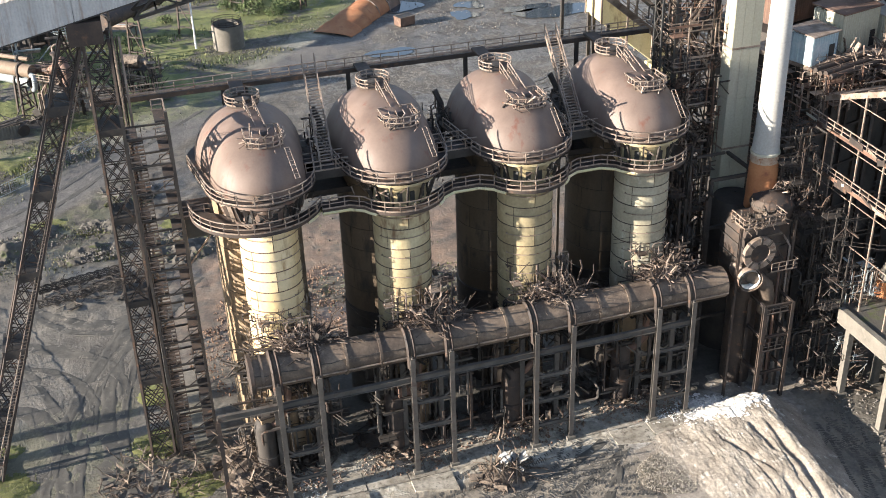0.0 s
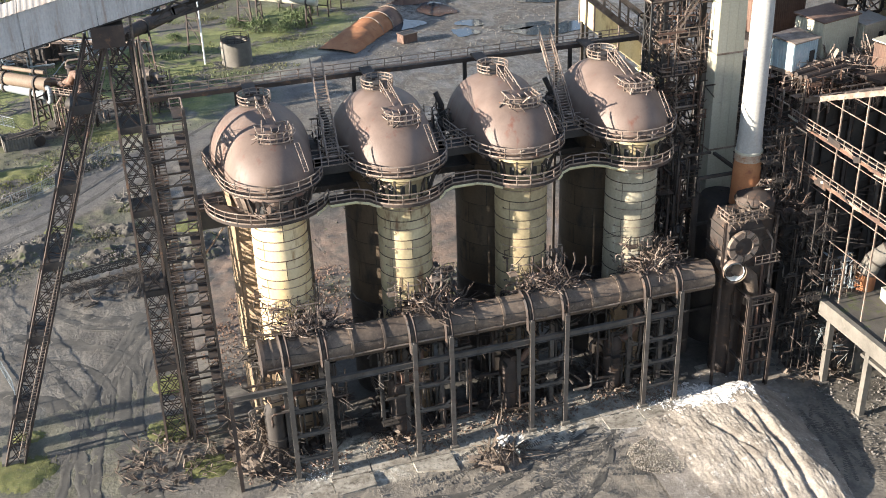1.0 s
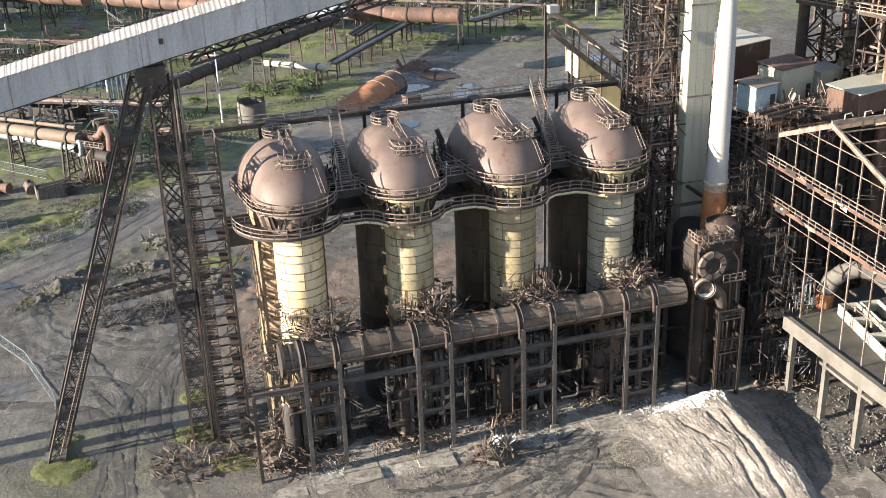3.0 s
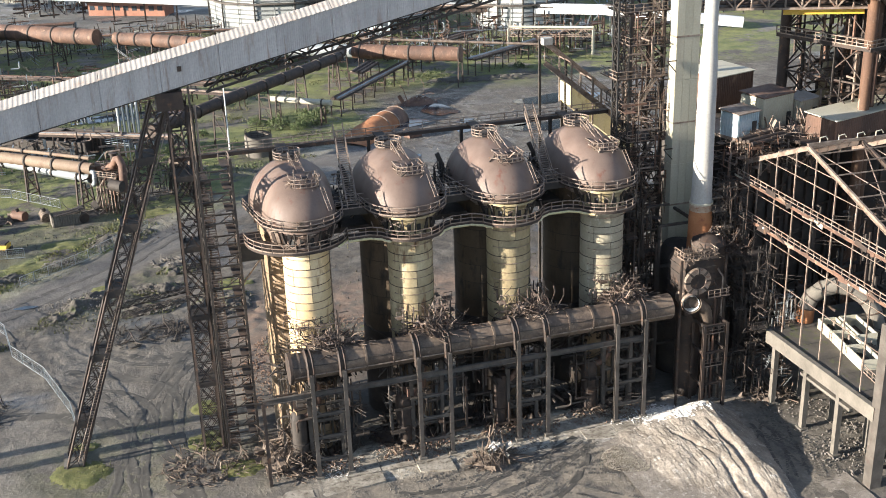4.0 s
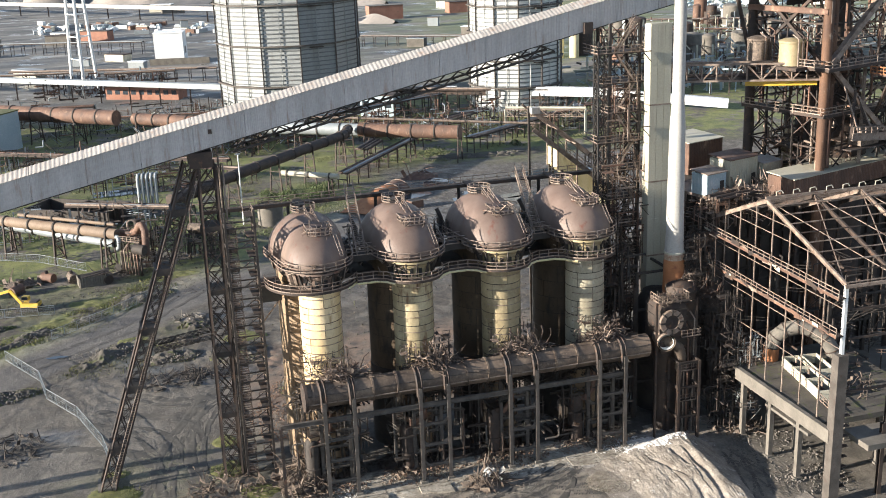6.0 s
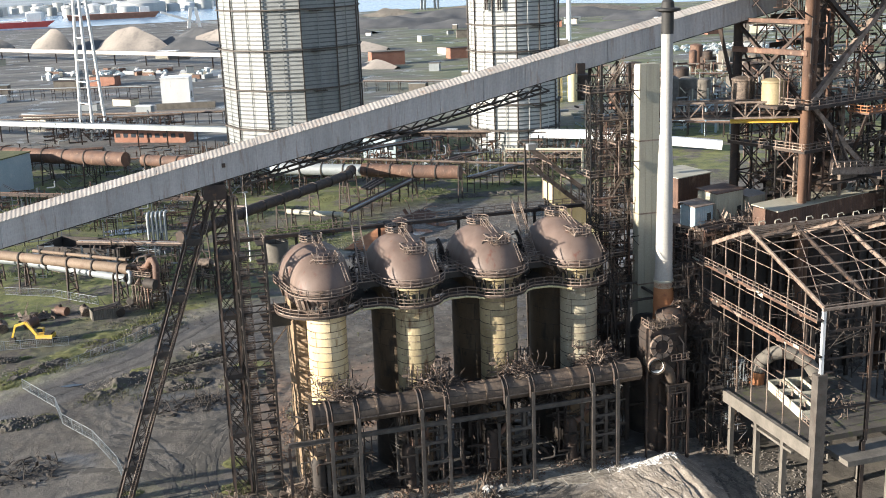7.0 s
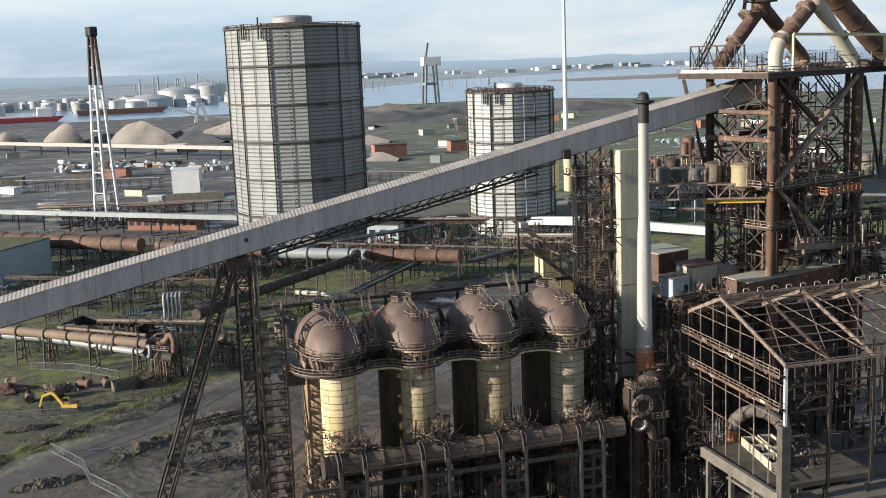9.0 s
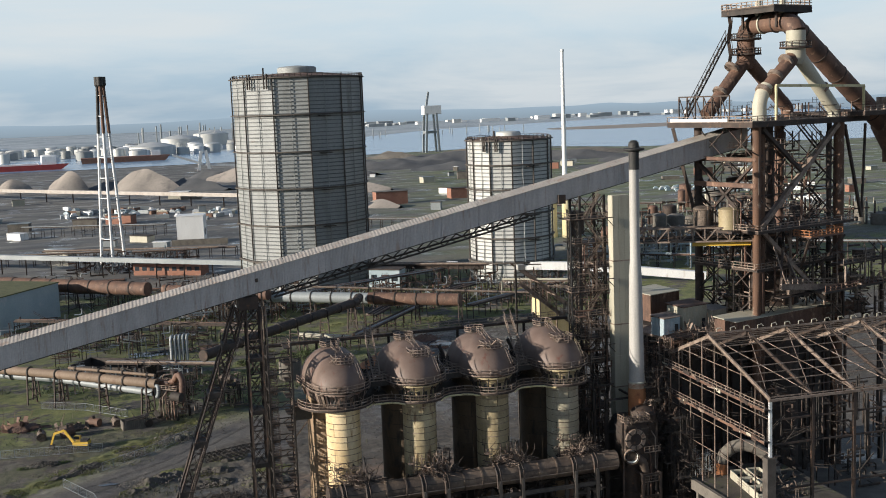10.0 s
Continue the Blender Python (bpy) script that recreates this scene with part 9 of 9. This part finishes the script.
for i, (x, y, r) in enumerate(((32, 262, 3.6), (41.5, 263, 4.0), (37, 258, 2.6), (27, 268, 2.4), (46, 272, 2.2), (118, 305, 2.0), (12, 262, 2.0))):
    bush(x, y, r, i + 1)
tufts("grass_tufts", "rough green grass tufts on the yard", [(-19, 102, 3.2, 2.4, 260), (1, 95.6, 3.0, 1.6, 220), (-4, 103, 3, 3, 200), (-30, 176, 12, 5, 900), (-14, 196, 10, 4, 900), (-20, 150, 8, 4, 500), (-8, 160, 6, 3, 400), (20, 232, 14, 8, 1500), (35, 248, 14, 8, 1500)], 4, GRASS, 0.45)

# ---- far land, river and shore ----
tagged(part("river", Geo().add([(-4900, 1570, 0.3), (-900, 1590, 0.3), (300, 1640, 0.3), (640, 1700, 0.3), (760, 1480, 0.3), (1300, 1330, 0.3), (4900, 1150, 0.3), (4900, 3900, 0.3), (2000, 3700, 0.3), (900, 3050, 0.3), (250, 2150, 0.3), (-300, 2000, 0.3), (-4900, 1900, 0.3)], [tuple(range(13))]), RIVER), "wide pale blue river estuary", "river", kind="structure")
sb = grid_mesh(lines((900, 2600, 24)), lines((2350, 2720, 12)), lambda x, y: 0.9 * math.sin(math.pi * (x - 900) / 1700) * math.sin(math.pi * (y - 2350) / 370) ** 0.5 + 0.05 if 900 < x < 2600 and 2350 < y < 2720 else 0.0)
tagged(part("sandbank", sb, STONEHEAP), "low sandbank lying in the estuary", "sandbank", kind="structure")


# emissive strip: distance haze glows in its colour and hides the land's end
def backdrop_material():
    m = bpy.data.materials.new("distant_ridge")
    m.use_nodes = True
    n, l = m.node_tree.nodes, m.node_tree.links
    n.clear()
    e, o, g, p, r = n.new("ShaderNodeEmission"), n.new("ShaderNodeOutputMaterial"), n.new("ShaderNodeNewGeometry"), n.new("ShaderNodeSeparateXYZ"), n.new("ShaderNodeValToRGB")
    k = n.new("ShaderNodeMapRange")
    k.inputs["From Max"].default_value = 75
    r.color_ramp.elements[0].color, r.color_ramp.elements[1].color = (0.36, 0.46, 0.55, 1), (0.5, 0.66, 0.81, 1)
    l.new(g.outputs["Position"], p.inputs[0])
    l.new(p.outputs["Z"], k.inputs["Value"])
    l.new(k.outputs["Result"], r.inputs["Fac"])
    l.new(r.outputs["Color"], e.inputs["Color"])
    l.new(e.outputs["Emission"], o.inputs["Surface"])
    return m


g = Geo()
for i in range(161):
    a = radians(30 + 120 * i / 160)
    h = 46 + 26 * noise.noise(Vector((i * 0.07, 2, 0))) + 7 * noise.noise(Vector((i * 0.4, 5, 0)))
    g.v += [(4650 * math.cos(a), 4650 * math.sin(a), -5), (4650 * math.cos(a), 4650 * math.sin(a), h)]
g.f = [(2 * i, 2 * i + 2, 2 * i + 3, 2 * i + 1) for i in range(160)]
tagged(part("backdrop", g, backdrop_material()), "glowing haze strip shaped as low hills on the horizon", "hills", kind="structure")


def heap(x, y, w, d, h, seed, material, label):
    g = grid_mesh(lines((-w, w, 26)), lines((-d, d, 14)), lambda a, b: max(-0.3, (h if material is STONEHEAP else h * 0.55) * (1 - max(abs(a) / w, 0) ** 1.6 * 0.75 - abs(b) / d) + h * 0.18 * noise.noise(Vector((a * 0.05, b * 0.05, seed)))))
    o = part("stockpile", g, material)
    o.matrix_basis = pose(x, y, 0, 0, 0, -40 + 20 * math.sin(seed))
    tagged(o, label, "heap", "far stock heaps")


rh = random.Random(11)
for i, (x, y, w, d, h, m) in enumerate(((-62, 1140, 26, 22, 22, 1), (-120, 1190, 20, 18, 14, 1), (14, 1110, 46, 26, 22, 1), (60, 1090, 60, 26, 20, 0), (-20, 1150, 40, 24, 20, 0), (130, 1180, 50, 28, 16, 1), (95, 1240, 40, 26, 20, 0),
                                        (230, 1190, 60, 30, 18, 0), (320, 1270, 90, 40, 20, 0), (420, 1340, 80, 40, 22, 0), (280, 1420, 90, 40, 18, 0), (480, 1450, 80, 40, 16, 0), (380, 1180, 60, 30, 14, 0), (200, 930, 34, 18, 9, 1), (180, 760, 20, 12, 6, 1), (560, 1280, 90, 40, 18, 0), (620, 1150, 70, 40, 16, 0), (520, 1020, 60, 34, 14, 0), (380, 1500, 50, 24, 18, 2), (520, 1520, 60, 24, 16, 2), (640, 1380, 60, 24, 14, 2))):
    heap(x, y, w, d, h, i * 1.7, (COAL, STONEHEAP, CONCRETE)[m], ("dark coal stock heap", "pale brown aggregate stock heap", "grey mineral stock heap")[m])
for i in range(150):
    x, y = rh.uniform(-560, 420), rh.uniform(1960, 2420)
    y += max(0, x) * 0.6
    t = thing("storage_tank", x, y, 0, "white round storage tank across the river", "tank", "tanks across the river")
    r, h = rh.uniform(7, 16), rh.uniform(9, 17)
    # greyer sheet on most tanks stands in for distance haze
    part("shell", Geo().lathe([(r, -0.3), (r, h), (r * 0.5, h + r * 0.12), (0.05, h + r * 0.16)], 18), (PALE_SHEET, HOLDER, PALE_SHEET, WHITE)[i % 4], t)
for x, y, r, h in ((62, 2060, 42, 17), (126, 2290, 38, 24), (215, 2560, 40, 26), (150, 2420, 34, 20), (330, 2700, 34, 22)):
    t = thing("storage_tank", x, y, 0, "very large white round storage tank", "tank", "tanks across the river")
    part("shell", Geo().lathe([(r, -0.3), (r, h), (r * 0.5, h + r * 0.14), (0.05, h + r * 0.2)], 28), PALE_SHEET, t)
for i in range(26):
    x, y = rh.uniform(40, 330), rh.uniform(2500, 2750)
    t = thing("refinery_column", x, y, 0, "thin far refinery column", "column", "refinery columns")
    part("shaft", Geo().tube((0, 0, -0.3), (0, 0, rh.uniform(28, 52)), rh.uniform(1.0, 2.2), 8), GALV, t)
for i in range(70):
    x, y = rh.uniform(600, 3200), rh.uniform(3750, 4200)
    b = block("far_building", "pale far building on the opposite shore", "building", x, y, rh.uniform(15, 60), rh.uniform(20, 40), rh.uniform(5, 15), rh.choice((WHITE, GALV, PALE_SHEET)), WHITE, group="buildings on the far shore")
for i in range(22):
    x, y = rh.uniform(480, 1000), rh.uniform(1560, 1800)
    t = thing("refinery_column", x, y + 900, 0, "thin far refinery column", "column", "refinery columns")
    part("shaft", Geo().tube((0, 0, -0.3), (0, 0, rh.uniform(10, 22)), rh.uniform(0.8, 1.5), 8), GALV, t)
block("far_office", "far blue-grey office block", "building", -320, 2250, 60, 30, 38, PALEBLUE, STEEL)
sh = thing("cargo_ship", -150, 1690, 0, "red-hulled cargo ship moored on the river", "ship")
part("hull", Geo().hexa([(-70, -9, 0), (62, -9, 0), (62, 9, 0), (-70, 9, 0), (-72, -11, 8), (74, -11, 8), (74, 11, 8), (-72, 11, 8)]), RED, sh)
part("bridge_house", Geo().box(36, 56, -9, 9, 8, 20), WHITE, sh)
part("deck_gear", Geo().box(-60, 30, -8, 8, 8, 10), WHITE, sh)
sh = thing("cargo_ship", 10, 1840, 0, "dark red barge moored across the river", "ship")
part("hull", Geo().hexa([(-70, -9, 0), (62, -9, 0), (62, 9, 0), (-70, 9, 0), (-72, -11, 9), (70, -11, 9), (70, 11, 9), (-72, 11, 9)]), BRICK, sh)
part("deck_house", Geo().box(40, 55, -7, 7, 9, 17), WHITE, sh)
cr = thing("quay_crane", 478, 1640, 0, "tall grey quay crane by the water", "crane")
for dx in (-11, 11):
    for dy in (-9, 9):
        part("leg", Geo().beam((dx, dy, -0.3), (dx * 0.7, dy, 62), 3.0), GALV, cr)
part("house", Geo().box(-12, 16, -9, 9, 60, 74), WHITE, cr)
part("mast", Geo().beam((-6, 0, 74), (-2, 0, 96), 3.0), GALV, cr)
part("portal", Geo().box(-11, 11, -9, 9, 30, 34), GALV, cr)
cr = thing("ship_loader", 96, 1450, 0, "pale ship loader on the near bank", "crane")
part("tower", Geo().beam((0, 0, -0.3), (4, 0, 26), 4).beam((14, 0, -0.3), (10, 0, 26), 4), WHITE, cr)
part("boom", Geo().beam((6, 0, 8), (-34, 0, 22), 3).beam((8, 0, 8), (60, 0, 3), 3), WHITE, cr)
vl = random.Random(17)
for i in range(110):
    x = vl.uniform(-60, 110)
    y = 815 - 0.75 * (x - 20) + vl.gauss(0, 22)
    t = thing("parked_vehicle", x, y, 0, "small pale vehicle parked on the far yard", "vehicle", "vehicles on the far yard", vl.uniform(0, 180))
    if i < 60:
        part("body", Geo().box(-2.6, 2.6, -1.1, 1.1, -0.15, 1.4).box(-1.4, 1.6, -1.0, 1.0, 1.4, 2.3), vl.choice((WHITE, GALV, PALEBLUE, WHITE)), t)
    else:
        part("body", Geo().box(-5, 5, -1.3, 1.3, -0.15, 2.7), vl.choice((WHITE, OFFWHITE, GALV, BROWN)), t)
# blue cars on the far lot past the furnace
for i in range(90):
    t = thing("parked_vehicle", 420 + (i % 15) * 6 + vl.uniform(-1, 1), 700 + (i // 15) * 14 + vl.uniform(-2, 2), 0, "small blue or white car on the far lot", "vehicle", "cars on the far lot", vl.uniform(-10, 10))
    part("body", Geo().box(-2.1, 2.1, -0.9, 0.9, -0.15, 1.0).box(-1.2, 1.3, -0.8, 0.8, 1.0, 1.6), vl.choice((PALEBLUE, PALEBLUE, WHITE, GALV)), t)

# small works buildings, sheds and tanks strewn over the land beyond
fb = random.Random(23)
for i in range(90):
    x, y = fb.uniform(-200, 700), fb.uniform(560, 1250)
    if x < 110 and y > 1000:
        continue
    w, h = fb.uniform(5, 22), fb.uniform(3, 7)
    block("yard_shed", "small works shed on the land beyond the holders", "building", x, y, w, fb.uniform(4, 10), h, fb.choice((WHITE, OFFWHITE, CONCRETE, GALV, CONCRETE, BRICK)), fb.choice((WHITE, CONCRETE, STEEL, GALV)), fb.uniform(-50, 10), group="sheds beyond the holders")
for i in range(26):
    x, y = fb.uniform(230, 420), fb.uniform(430, 620)
    r, h = fb.uniform(2.5, 6), fb.uniform(6, 16)
    gt = thing("round_tank", x, y, 0, "grey upright process tank", "tank", "far process tanks")
    part("shell", Geo().lathe([(r, -0.3), (r, h), (r * 0.6, h + 0.8), (0.05, h + 1)], 18), fb.choice((GALV, BROWN, CONCRETE, STEEL, CONCRETE)), gt)
for i, (a, c, h, w, n) in enumerate((((240, 560), (400, 470), 8, 5, 5), ((220, 640), (380, 560), 7, 4, 4), ((-60, 560), (40, 520), 6, 4, 4), ((100, 640), (230, 560), 6, 4, 4), ((-120, 560), (-30, 540), 6, 4, 4))):
    pipe_rack("far pipe rack crossing the land beyond the holders", a, c, h, w, n, 300 + i)
steelwork("far_plant", "crowded process plant beyond the furnace", 330, 500, 0, 160, 90, 14, 420, 73, (STEEL, GALV, OFFWHITE, BROWN), 0.5, 12.0)

# rough scrub over the middle ground
rs2 = random.Random(29)
tufts("rough_scrub", "rough grass and low scrub over the land behind the yard", [c for c in [(rs2.uniform(-70, 150), rs2.uniform(222, 420), rs2.uniform(3, 9), rs2.uniform(2, 6), 150) for _ in range(110)] if c[0] < 42 or c[1] > 300], 31, LEAF, 0.7)
tufts("rough_scrub", "pale dry grass over the land behind the yard", [c for c in [(rs2.uniform(-70, 150), rs2.uniform(222, 420), rs2.uniform(3, 9), rs2.uniform(2, 6), 150) for _ in range(90)] if c[0] < 42 or c[1] > 300], 32, GRASS, 0.6)
tufts("rough_scrub", "rough grass along the road verge", [(-52 + 2.2 * k + rs2.uniform(-2, 2), 157 + 2.1 * k + rs2.uniform(-3, 3), 3, 2.4, 130) for k in range(22)], 33, MOSS, 0.5)
for i in range(5):
    a = rs2.uniform(0, 3)
    bx = thing("scrap_machine", -46 + 7 * i + rs2.uniform(-2, 2), 206 + rs2.uniform(-5, 5), 0, "cut rusty machine casing lying on the yard", "scrap", "machine scrap on the yard", rs2.uniform(0, 180))
    part("casing", Geo().tube((-1.5, 0, 1.0), (1.5, 0, 1.2), 1.1, 14), rs2.choice((BROWN, STEEL, SCRAP)), bx)
    part("bracket", Geo().box(-0.4, 1.8, -1.0, 1.0, -0.1, 0.5), STEEL, bx)
    part("stub", Geo().tube((0, 0, 1.6), (0.2, 0.3, 2.8), 0.4, 10), STEEL, bx)

for i, (x, y, w, d, h, n) in enumerate(((-45, 330, 60, 40, 6, 220), (105, 335, 50, 30, 8, 260), (0, 400, 70, 40, 8, 260), (-70, 430, 60, 40, 8, 200), (150, 330, 40, 30, 7, 180), (-20, 300, 50, 30, 6, 200))):
    steelwork("pipe_stands", "low pipes, stands and rails crowded over the rough land", x, y, 0, w, d, h, n, 500 + i, (STEEL, GALV, BROWN, STEEL_DARK), 0.22, 9.0)
for i, (a, c, h, w, n) in enumerate((((-60, 350), (20, 300), 5, 3, 4), ((-40, 400), (50, 380), 6, 3, 4), ((100, 300), (160, 340), 5, 3, 4))):
    pipe_rack("low dark pipe rack over the rough land", a, c, h, w, n, 330 + i)
# earth banks, brushwood and dark spoil on the near yard
for cx, cy, rx, ry, hh, tn, sd in ((-36, 172, 12, 2.6, 1.3, 44, 81), (-52, 158, 8, 3.4, 1.4, 40, 82), (-38, 143.5, 7, 3.2, 1.9, 12, 83), (-50, 128, 7, 5, 2.0, 10, 84), (-19, 158, 10.5, 3.0, 1.9, 44, 85), (-43, 180, 5, 1.6, 1.8, 12, 86), (-23, 179.5, 4.5, 1.8, 1.4, 40, 87), (-13, 187, 7, 2.6, 1.3, 44, 88)):
    bank = grid_mesh(lines((-rx, rx, 80)), lines((-ry, ry, 44)), lambda a, c: (hh * max(0, 1 - (a / rx) ** 2 - (c / ry) ** 2) * (0.6 + 0.7 * noise.noise(Vector((a * 0.3 + sd, c * 0.5, 0)))) + 0.3 * noise.noise(Vector((a * 1.3, c * 1.3, sd))) + 0.16 * noise.noise(Vector((a * 2.8, c * 2.8, sd))) - 0.35))
    mo = part("earth_bank", bank, DIRT)
    mo.matrix_basis = pose(cx, cy, 0, 0, 0, tn)
    tagged(mo, "long uneven earth bank with weeds beside the road", "mound", "earth mounds", "stuff")
    tufts("bank_weeds", "rough weeds and grass on the bank", [(cx + rx * 0.7 * u * math.cos(radians(tn)), cy + rx * 0.7 * u * math.sin(radians(tn)), 2.4, ry * 0.8, 420) for u in (-1, -0.5, 0, 0.5, 1)], sd, GRASS if sd % 2 else LEAF, 0.42)
    scatter_stones("rubble", "small stones and clods on the bank", cx, cy, rx * 0.8, ry, 260, 0.35, sd, RUBBLE, 0.1, hh * 0.8)
scatter_scrap("brushwood", "dark brushwood and twigs strewn on the dirt", -8, 141, 0.0, 9.0, 4.0, 0.4, 260, 91, STEEL_DARK, 1.4, 0.02, False)
scatter_scrap("brushwood", "dark twigs and debris strewn by the fence", -36, 122, 0.0, 7.0, 6.0, 0.4, 200, 92, STEEL_DARK, 1.2, 0.1, False)
scatter_scrap("brushwood", "twigs and scrap strewn at the stair tower's foot", -4, 98, 0.0, 6.0, 5.0, 0.5, 260, 93, SCRAP, 1.1, 0.1, False)
